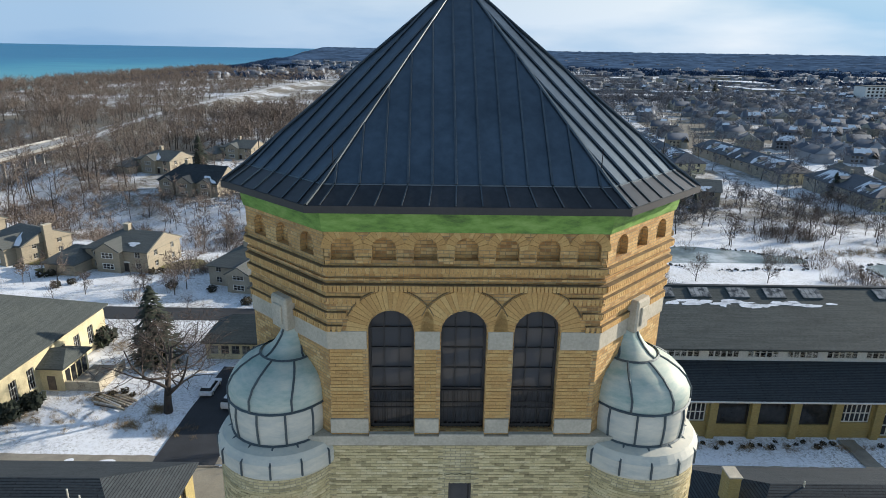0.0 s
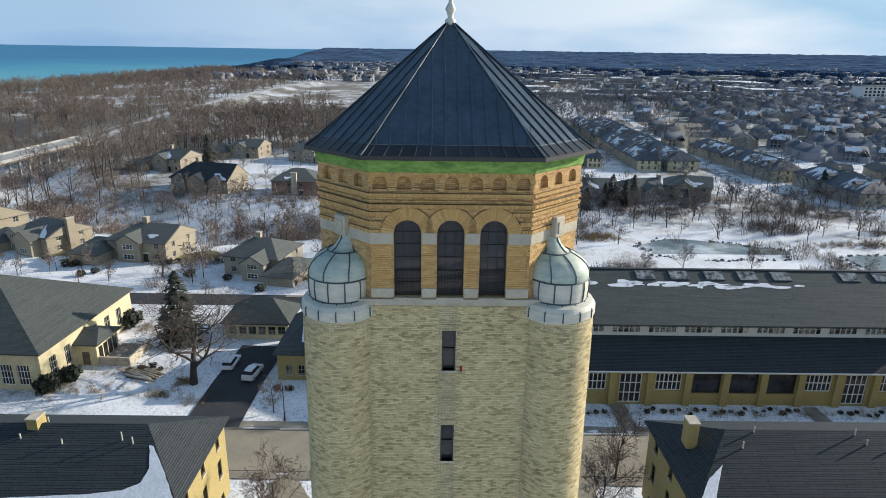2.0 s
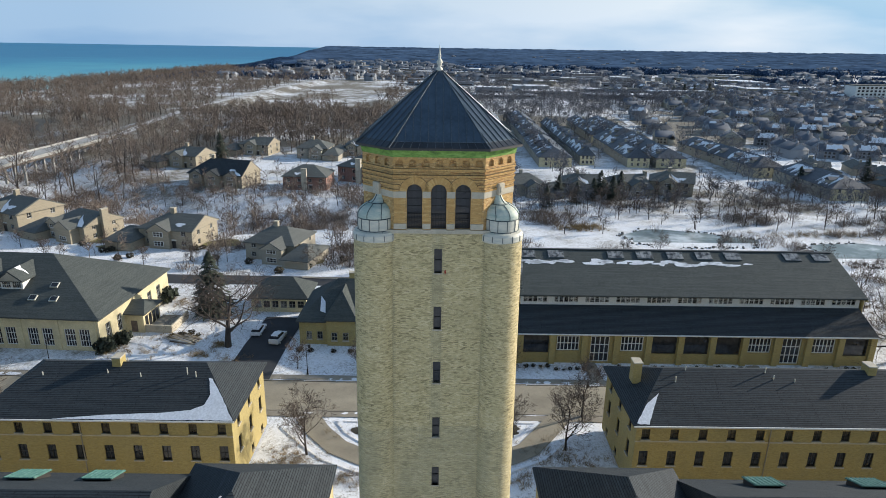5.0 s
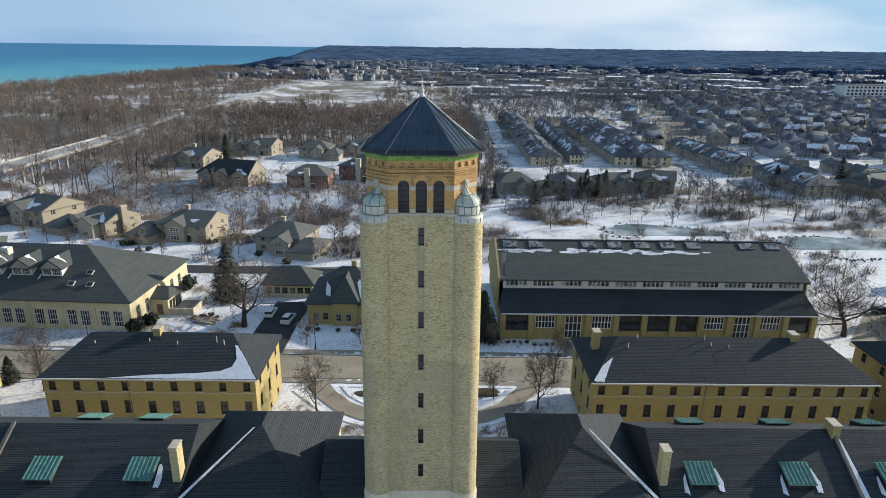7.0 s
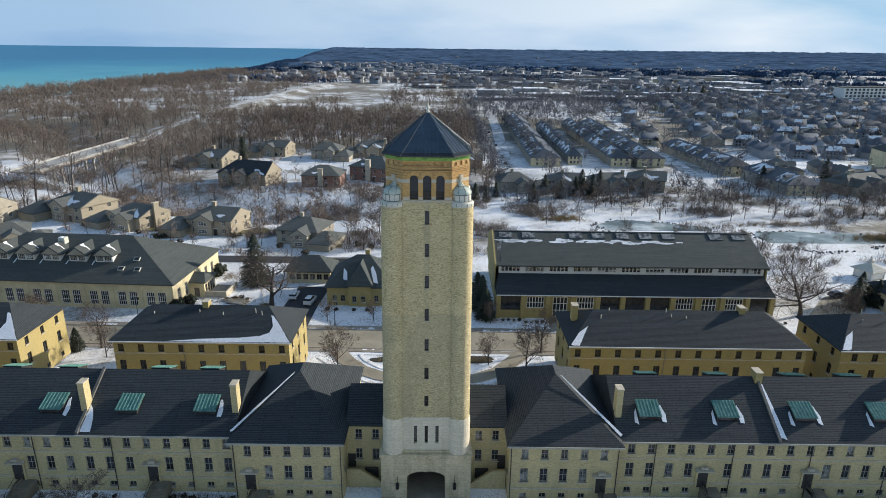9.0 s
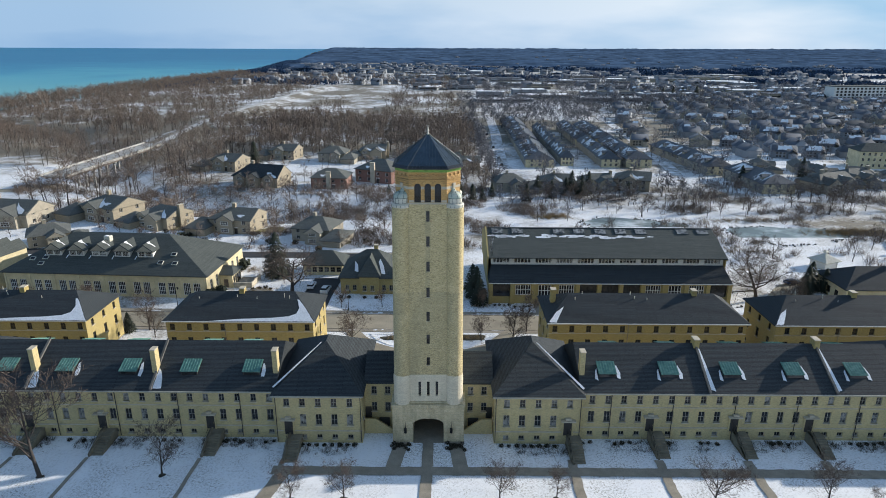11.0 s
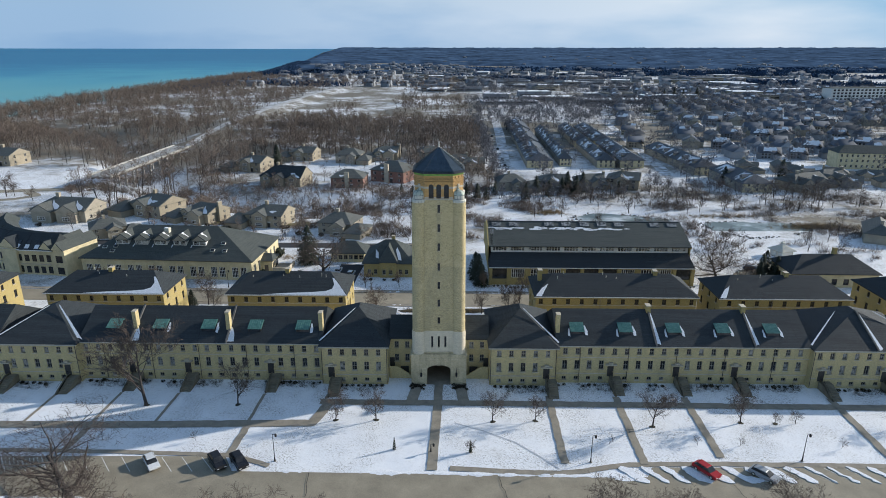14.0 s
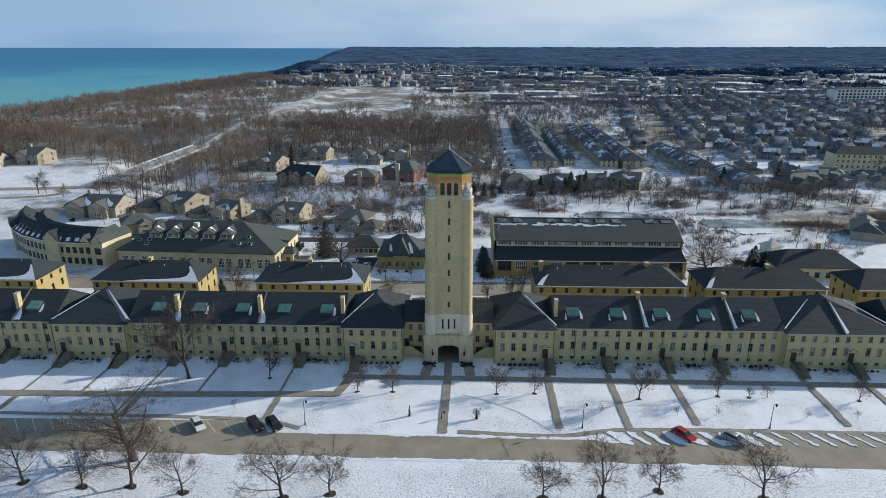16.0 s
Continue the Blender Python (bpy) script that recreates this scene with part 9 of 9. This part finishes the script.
for i in range(52):
    x = 15 + 1.2 * i
    if abs(x - 26.5) > 2 and abs(x - 54) > 2:
        shrub(x, 56.6 - rnd.uniform(0, 1.6), rnd.uniform(0.35, 0.7), CAMPUS)
BALL = shrub_mesh(7, "needles", 420)
for x, y, s in ((-56.0, 61.3, 2.6), (-54.6, 64.6, 2.3), (-55.0, 84.5, 3.2)):
    ob = new("evergreen_shrub", BALL)
    ob.matrix_basis = pose(x, y, float(ground(x, y)) - 0.05, 0, 0, x * 50 % 360) @ Matrix.Diagonal((s, s, s, 1))
    tagged(ob, "rounded dark evergreen shrub beside the hall", "shrub", "evergreen shrubs")
for x, y, s in ((-45.5, 68.0, 0.9), (-44.0, 68.8, 1.0), (-47.0, 67.6, 0.8), (-42.6, 67.9, 0.7), (-23, 62, 0.9), (-21, 61.8, 0.8), (-17, 61.6, 0.8), (-14, 61.5, 0.8), (-78, 112, 1.6), (-76, 114, 1.4), (-36, 103, 1.8), (-54, 112, 1.8), (-62, 121, 1.5), (-60.5, 122, 1.3), (-83, 119, 1.7), (-85, 118.5, 1.5), (-93, 124, 1.5), (-88, 127, 1.6), (-30, 107, 1.7), (-45, 110, 1.6), (-110, 130, 1.8), (-114, 132, 1.6), (-132, 130, 1.9), (-140, 126, 1.6), (-160, 124, 1.7), (-22, 112, 1.8), (-18, 110, 1.5)):
    shrub(x, y, s)


cl = np.random.RandomState(12)
# leaf litter on the garden beds and yards
P = np.concatenate([np.column_stack([cl.normal(a, c, k), cl.normal(d, e, k)]) for a, c, d, e, k in ((-45.5, 2.2, 67.5, 0.9, 90), (-50, 3.5, 62, 1.2, 60), (-40, 2.0, 60.5, 0.8, 45), (-37.4, 0.7, 64.2, 0.6, 40), (-52, 3.0, 84, 1.5, 60), (-33, 2.0, 58.5, 0.6, 30), (-86, 3.0, 128, 2.0, 60), (-56, 3, 124, 1.5, 50), (-36, 4, 112, 2, 60), (96, 4, 104, 2, 60), (92, 3, 84, 3, 60), (108, 6, 78, 3, 70), (-18, 2.5, 30.5, 2.2, 120), (18, 2.5, 30.5, 2.2, 120), (-9, 2.5, 27, 0.9, 60), (10, 2.5, 27, 0.9, 60), (-5, 3, 37.5, 0.8, 60), (7, 3, 37.5, 0.8, 60), (30, 12, 55.8, 0.5, 60), (56, 12, 55.2, 0.5, 60))])
rows = np.column_stack([P, ground(P[:, 0], P[:, 1]), cl.uniform(0, 6.28, len(P)), cl.uniform(0.18, 0.5, len(P))])
W, G = scatter(BV, BF, rows)
tagged(new("leaf_litter", quads_mesh("leaf_litter", W, G, ("reeds",))), "brown stems and leaf litter on garden beds", "plants", kind="stuff")
u = cl.uniform(11, 126, 3000) * np.where(cl.uniform(0, 1, 3000) < 0.5, -1, 1)
v = np.where((np.abs(u) < 24) | ((np.abs(u) > 74) & (np.abs(u) < 92)), -2.6, -1.4) - cl.uniform(0.1, 1.0, 3000) ** 1.4 * 2.9
ok = np.sin(u * 0.9) + np.sin(u * 0.37 + 1) > -0.6
q = np.array([(CAMPUS @ Vector((a, c, 0)))[:2] for a, c in zip(u[ok], v[ok])])
rows = np.column_stack([q, np.zeros(len(q)), cl.uniform(0, 6.28, len(q)), cl.uniform(0.2, 0.42, len(q))])
W, G = scatter(BV[:56], BF[:14], rows)
tagged(new("dead_stems", quads_mesh("dead_stems", W, G, ("hedge",))), "dead stems and leaf litter along the barracks walls", "plants", kind="stuff")


# ---- cars ----
CARKIT = {}


def car(x, y, turn, paint, label, tall=0.0, snow=False):
    if not CARKIT:
        def loft(prof, w, inset, top):
            bm = bmesh.new()
            a = [bm.verts.new((px, -w / 2 + (inset if pz > top else 0), pz)) for px, pz in prof]
            c = [bm.verts.new((px, w / 2 - (inset if pz > top else 0), pz)) for px, pz in prof]
            n2 = len(prof)
            bm.faces.new(a)
            bm.faces.new(c[::-1])
            for i in range(n2):
                bm.faces.new((a[i], c[i], c[(i + 1) % n2], a[(i + 1) % n2]))
            bmesh.ops.recalc_face_normals(bm, faces=bm.faces)
            bmesh.ops.bevel(bm, geom=bm.edges[:], offset=0.05, segments=2, affect="EDGES")
            return bm
        for key, dz in (("car", 0.0), ("suv", 0.28)):
            CARKIT[key] = (loft([(-2.25, 0.35), (2.2, 0.35), (2.3, 0.6), (2.2, 0.8 + dz * .6), (1.2, 0.95 + dz * .7), (-1.7, 0.98 + dz), (-2.2, 0.95 + dz), (-2.3, 0.6)], 1.78, 0.0, 9),
                           loft([(-2.0, 0.95 + dz), (1.15, 0.93 + dz * .7), (0.35, 1.42 + dz), (-1.35, 1.45 + dz * 1.3), (-2.0 if dz else -1.85, 1.15 + dz)], 1.62, 0.16, 1.2 + dz),
                           loft([(-1.7, 1.34 + dz * 1.15), (0.45, 1.34 + dz), (0.3, 1.45 + dz), (-1.35, 1.475 + dz * 1.3)], 1.36, 0.05, 1.4 + dz))
        t = bmesh.new()
        r = bmesh.ops.create_cone(t, cap_ends=True, segments=18, radius1=0.33, radius2=0.33, depth=0.22)
        bmesh.ops.rotate(t, verts=t.verts, matrix=Matrix.Rotation(math.pi / 2, 3, "X"))
        CARKIT["tyre"] = mesh_of("tyre", t, "rubber")
        t = bmesh.new()
        bmesh.ops.create_cone(t, cap_ends=True, segments=12, radius1=0.2, radius2=0.2, depth=0.24)
        bmesh.ops.rotate(t, verts=t.verts, matrix=Matrix.Rotation(math.pi / 2, 3, "X"))
        CARKIT["rim"] = mesh_of("rim", t, "lead")
        CARKIT["lamp"] = mesh_of("headlight", newbox(-0.04, 0.04, -0.2, 0.2, -0.07, 0.07, bevel=0.02), "trim_white")
    c = thing("car", label, "car", pose(x, y, float(ground(x, y)) + 0.06, 0, 0, turn), "parked cars")
    kit = CARKIT["suv" if tall else "car"]
    body = part("body", kit[0].copy(), paint, c, "painted car body")
    part("glasshouse", kit[1].copy(), "glass_dark", c, "dark car windows")
    part("roof_panel", kit[2].copy(), "snow" if snow else paint, c, "snow on the car roof" if snow else "")
    for wx in (-1.4, 1.4):
        for wy in (-0.8, 0.8):
            w = part("wheel", CARKIT["tyre"], None, c, m=pose(wx, wy, 0.33))
            part("rim", CARKIT["rim"], None, w)
    for wy in (-0.6, 0.6):
        part("headlight", CARKIT["lamp"], None, c, m=pose(2.26, wy, 0.66))
    return c


for nm, col in (("paint_white", (0.75, 0.75, 0.74)), ("paint_black", (0.018, 0.018, 0.02)), ("paint_silver", (0.35, 0.36, 0.37)), ("paint_blue", (0.03, 0.06, 0.14))):
    plain(nm, col, 0.25, 0.1, var=0.05, bump=0.0)
car(-47.5, -27.5, -52, "paint_white", "white sedan parked at an angle in a bay")
car(-36.6, -27.4, -52, "paint_black", "black car parked at an angle in a bay", 1)
car(-33.0, -27.3, -52, "paint_black", "black car parked at an angle in a bay", 1)
car(43.9, -29.3, -58, "paint_red", "bright red car parked in a snowy bay")
car(52.8, -30.4, -50, "paint_silver", "silver car parked in a bay")
car(-27.6, 66.0, 82, "paint_white", "white sport utility car on a dark driveway", 1)
car(-32.0, 69.5, 88, "snow", "car on the driveway buried under snow", 0, True)
car(98.5, 72.0, 10, "paint_blue", "dark blue car parked by a house")
for i in range(7):
    car(36.2 + 1.6 * i * 0.15 - (i % 2) * 0 + 2.0, 262 + 21 * i, 86, ("paint_black", "paint_silver", "paint_white")[i % 3], "car parked along a residential street")


# ---- lamp posts ----
def lamp_post(x, y, h=5.2):
    t = thing("street_lamp", "black post lamp with a lantern head", "lamp", pose(x, y, float(ground(x, y))), "black street lamps")
    b1 = bmesh.new()
    tube(b1, (0, 0, 0), (0, 0, 0.9), 0.14, 0.1, 8)
    tube(b1, (0, 0, 0.9), (0, 0, h), 0.07, 0.05, 8)
    part("post", b1, "iron", t)
    b2 = bmesh.new()
    tube(b2, (0, 0, h), (0.5, 0, h + 0.1), 0.035, 0.03, 6)
    part("arm", b2, "iron", t)
    part("lantern", lathe(bmesh.new(), [(0.02, h - 0.5), (0.16, h - 0.4), (0.22, h - 0.05), (0.1, h + 0.1), (0.02, h + 0.2)], 10, 0.5, 0), "iron", t)
    part("foot", newbox(-0.2, 0.2, -0.2, 0.2, -0.1, 0.12, bevel=0.03), "concrete", t)


for x, y in ((61.2, -26.2), (25.6, -26.6), (-27.3, -26.4), (21.5, 41.2), (-20.0, 53.6), (-62, 55.5), (-1.2, -23.9)):
    lamp_post(x, y, 1.6 if x == -1.2 else 5.2)


# ---- snow lying on the barracks roofs ----
def roof_snow(pts, label, m, seed=0, lift=0.05, ragged=0.14):
    """A thin drift with an uneven edge, its corners given on a slope."""
    rnd2 = random.Random(seed)
    bm = bmesh.new()
    dense = []
    P = [Vector(p) for p in pts]
    cen = sum(P, Vector()) / len(P)
    for a, c in zip(P, P[1:] + P[:1]):
        k = max(2, int((c - a).length / 0.5))
        for i in range(k):
            q = a.lerp(c, i / k)
            dense.append(q.lerp(cen, rnd2.uniform(0.0, ragged)))
    nrm = (P[1] - P[0]).cross(P[2] - P[0]).normalized()
    nrm = -nrm if nrm.z < 0 else nrm
    f = poly(bm, [q + nrm * lift for q in dense])
    ex = bmesh.ops.extrude_face_region(bm, geom=[f])
    bmesh.ops.translate(bm, vec=nrm * -0.08, verts=[v for v in ex["geom"] if isinstance(v, bmesh.types.BMVert)])
    bmesh.ops.recalc_face_normals(bm, faces=bm.faces)
    return solid("snow_drift", bm, "snow", label, "snow", group="snow on roofs", m=m)


def on_wing(u, v):
    return (u, v, roof_z(v))


for i, u in enumerate((44.0, 63.8, 119.0)):
    roof_snow([on_wing(u + 0.2, -1.2), on_wing(u + 1.0, -1.2), on_wing(u + 0.75, 3), on_wing(u + 0.45, 6.3), on_wing(u + 0.2, 6.3)], "strip of snow beside a party wall on slate", CAMPUS, i)
for i, u in enumerate((-43.4, -63.0, -100.5)):
    roof_snow([on_wing(u + 0.2, -1.1), on_wing(u + 1.6, -1.1), on_wing(u + 1.3, 0.6), on_wing(u + 0.7, 1.8), on_wing(u + 0.2, 2.4)], "drift of snow beside a party wall on slate", CAMPUS, 10 + i)
for i, u in enumerate((28.4, 38.3, 48.2, 58.2, 68.2, -28.2, -47.8, -57.9, -97.0)):
    roof_snow([on_wing(u + 1.55, 0.9), on_wing(u + 2.1, 0.8), on_wing(u + 2.2, 1.8), on_wing(u + 1.75, 3.2), on_wing(u + 1.5, 3.0)], "drift of snow beside a skylight", CAMPUS, 20 + i)
    if u > 0:
        roof_snow([on_wing(u - 2.0, 0.8), on_wing(u - 1.5, 0.6), on_wing(u - 1.5, 2.6), on_wing(u - 1.8, 2.2)], "drift of snow beside a skylight", CAMPUS, 40 + i)


def valley_snow(u_e, u_r, w, seed):
    """Snow along the line where a pavilion's hip meets the wing."""
    a, c = Vector((u_e, -1.2, EAVE + 0.35)), Vector((u_r, 6.4, RIDGE + 0.05))
    d = Vector((w, 0, 0))
    roof_snow([a, a + d, a.lerp(c, 0.5) + d * 0.7, c + d * 0.3, c, a.lerp(c, 0.5)], "line of snow along a roof valley", CAMPUS, seed, 0.25)


for i, (ue, ur, w) in enumerate(((24.3, 17.6, 0.5), (-24.3, -17.6, -0.4), (75.0, 83.2, -0.5), (100.0, 90.5, 0.5), (-73.6, -81.4, 0.9), (-91.2, -83.0, -0.4))):
    valley_snow(ue, ur, w, 80 + i)


# party wall down the front hip of the outer pavilion, with snow along it
bm = bmesh.new()
fa = poly(bm, [(87.35, -2.6, EAVE + 0.05), (87.35, 6.7, RIDGE - 0.1), (87.35, 6.7, RIDGE + 0.35), (87.35, -2.6, EAVE + 0.5)])
ex = bmesh.ops.extrude_face_region(bm, geom=[fa])
bmesh.ops.translate(bm, vec=(0.3, 0, 0), verts=[q for q in ex["geom"] if isinstance(q, bmesh.types.BMVert)])
bmesh.ops.recalc_face_normals(bm, faces=bm.faces)
part("party_wall", bm, "rubble", next(o for o in bpy.data.objects if o.name.startswith("barracks_pavilion") and o.matrix_basis.translation.x > 60), "raised party wall through the roof", m=pose(-75.2, 2.25, 0))
hip_z = lambda v: EAVE + 0.2 + (v + 2.7) * (RIDGE + 0.05 - EAVE - 0.2) / 9.6
roof_snow([(u, v, hip_z(v)) for u, v in ((87.7, -2.6), (88.6, -2.6), (88.3, 1.5), (88.0, 6.0), (87.7, 6.0))], "strip of snow beside a party wall on slate", CAMPUS, 91)


def yellow_snow(u0, u1, v0, right=True, seed=0):
    """Snow along the eave and up one hip of a yellow barracks."""
    zb = 8.7 + 0.1
    L, D = u1 - u0, 13.0
    sl3 = 3.6 / (D / 2 + 0.5)
    P = lambda x, y: (u0 + x, v0 + y, zb + (y + 0.5) * sl3)
    roof_snow([P(L * 0.3, -0.45), P(L + 0.4, -0.45), P(L - 1.5, 2.1), P(L - 3.3, 4.5), P(L - 3.8, 4.6), P(L - 3.0, 2.6), P(L - 3.4, 1.3), P(L - 4.8, 0.7), P(L - 8, 0.35), P(L * 0.5, 0.05)], "snow along the eaves and hip of a slate roof", CAMPUS, seed, 0.04, 0.03)


for i, (a, c) in enumerate(((-52.0, -23.2), (-96.5, -67.7), (-141, -112))):
    yellow_snow(a, c, 24.5, True, 60 + i)
for i, (u0, v0) in enumerate(((23.0, 24.5), (67.0, 24.0))):
    sl3 = 3.6 / 7.0
    P = lambda x, y: (u0 + x, v0 + y, 8.8 + (y + 0.5) * sl3)
    roof_snow([P(-0.3, -0.4), P(1.3, -0.4), P(3.3, 3.3), P(1.7, 2.2)], "wedge of snow at a roof corner", CAMPUS, 70 + i, 0.04)
# melting snow below the hall's roof lights
rnd = random.Random(31)
th = 4.55 / 12.1
Z = lambda yy: HZ + 10.85 + (yy - 57.8 - 4.6 + 0.9) * 4.35 / 12.1
for i in range(46):
    x, y = 14 + rnd.uniform(0.5, 43) * (1 if i % 6 else 1.3), 57.8 + 4.6 + 7.6 + rnd.gauss(0, 0.3)
    rx, ry = rnd.uniform(0.5, 2.2), rnd.uniform(0.2, 0.55)
    pts = []
    for k in range(11):
        a = 6.28319 * k / 11
        r = rnd.uniform(0.5, 1.2)
        pts.append((x + rx * r * math.cos(a), y + ry * r * math.sin(a)))
    roof_snow([(a, c, Z(c)) for a, c in pts], "melting snow on grey shingles", CAMPUS, 100 + i, 0.04)

roof_snow([(14.2, y, Z(y)) for y in (62.2, 66, 71.5)] + [(15.6, 71.0, Z(71.0)), (14.9, 66, Z(66)), (14.7, 62.2, Z(62.2))], "snow drifted against the gable wall", CAMPUS, 171, 0.05)

# ploughed snow along the kerbs
rnd = random.Random(14)
for y, x0, x1 in ((-29.6, -31, 36), (-36.8, -130, 130), (51.5, -100, 90), (41.4, -22, 80), (41.9, -100, -24)):
    bm = bmesh.new()
    prev = None
    k = int((x1 - x0) / 0.8)
    for i in range(k):
        x = x0 + 0.8 * i
        g = y - (0.027 * x if y > 0 else 0.0)
        if y < 0:
            g += float(np.interp(x, [-130, -60, 0, 60, 130], [2.4, 1.1, 0, -1.2, -2.6]))
        z = float(ground(x, g))
        gapn = noise.noise(Vector((x * 0.16, y, 0.0)))
        if gapn < -0.18:
            prev = None
            continue
        w, hgt = 0.35 + 0.9 * abs(noise.noise(Vector((x * 0.35, y, 3.0)))) + rnd.uniform(0, 0.35), 0.05 + 0.2 * abs(noise.noise(Vector((x * 0.8, y, 7.0))))
        e = max(0.05, min(1.0, i / 5, (k - 1 - i) / 5, (gapn + 0.18) * 6))
        w, hgt = w * e, hgt * e
        row = [bm.verts.new((x, g + d * w + rnd.uniform(-0.08, 0.08), z + e * hgt - (0.03 if e == 0 else 0))) for d, e in ((-1, 0), (-0.45, 0.8), (0.1, 1), (0.55, 0.7), (1, 0))]
        if prev:
            for j in range(4):
                bm.faces.new((prev[j], row[j], row[j + 1], prev[j + 1]))
        prev = row
    solid("snow_bank", bm, "snow", "ploughed bank of snow along the road", "snow", kind="stuff", smooth=True)
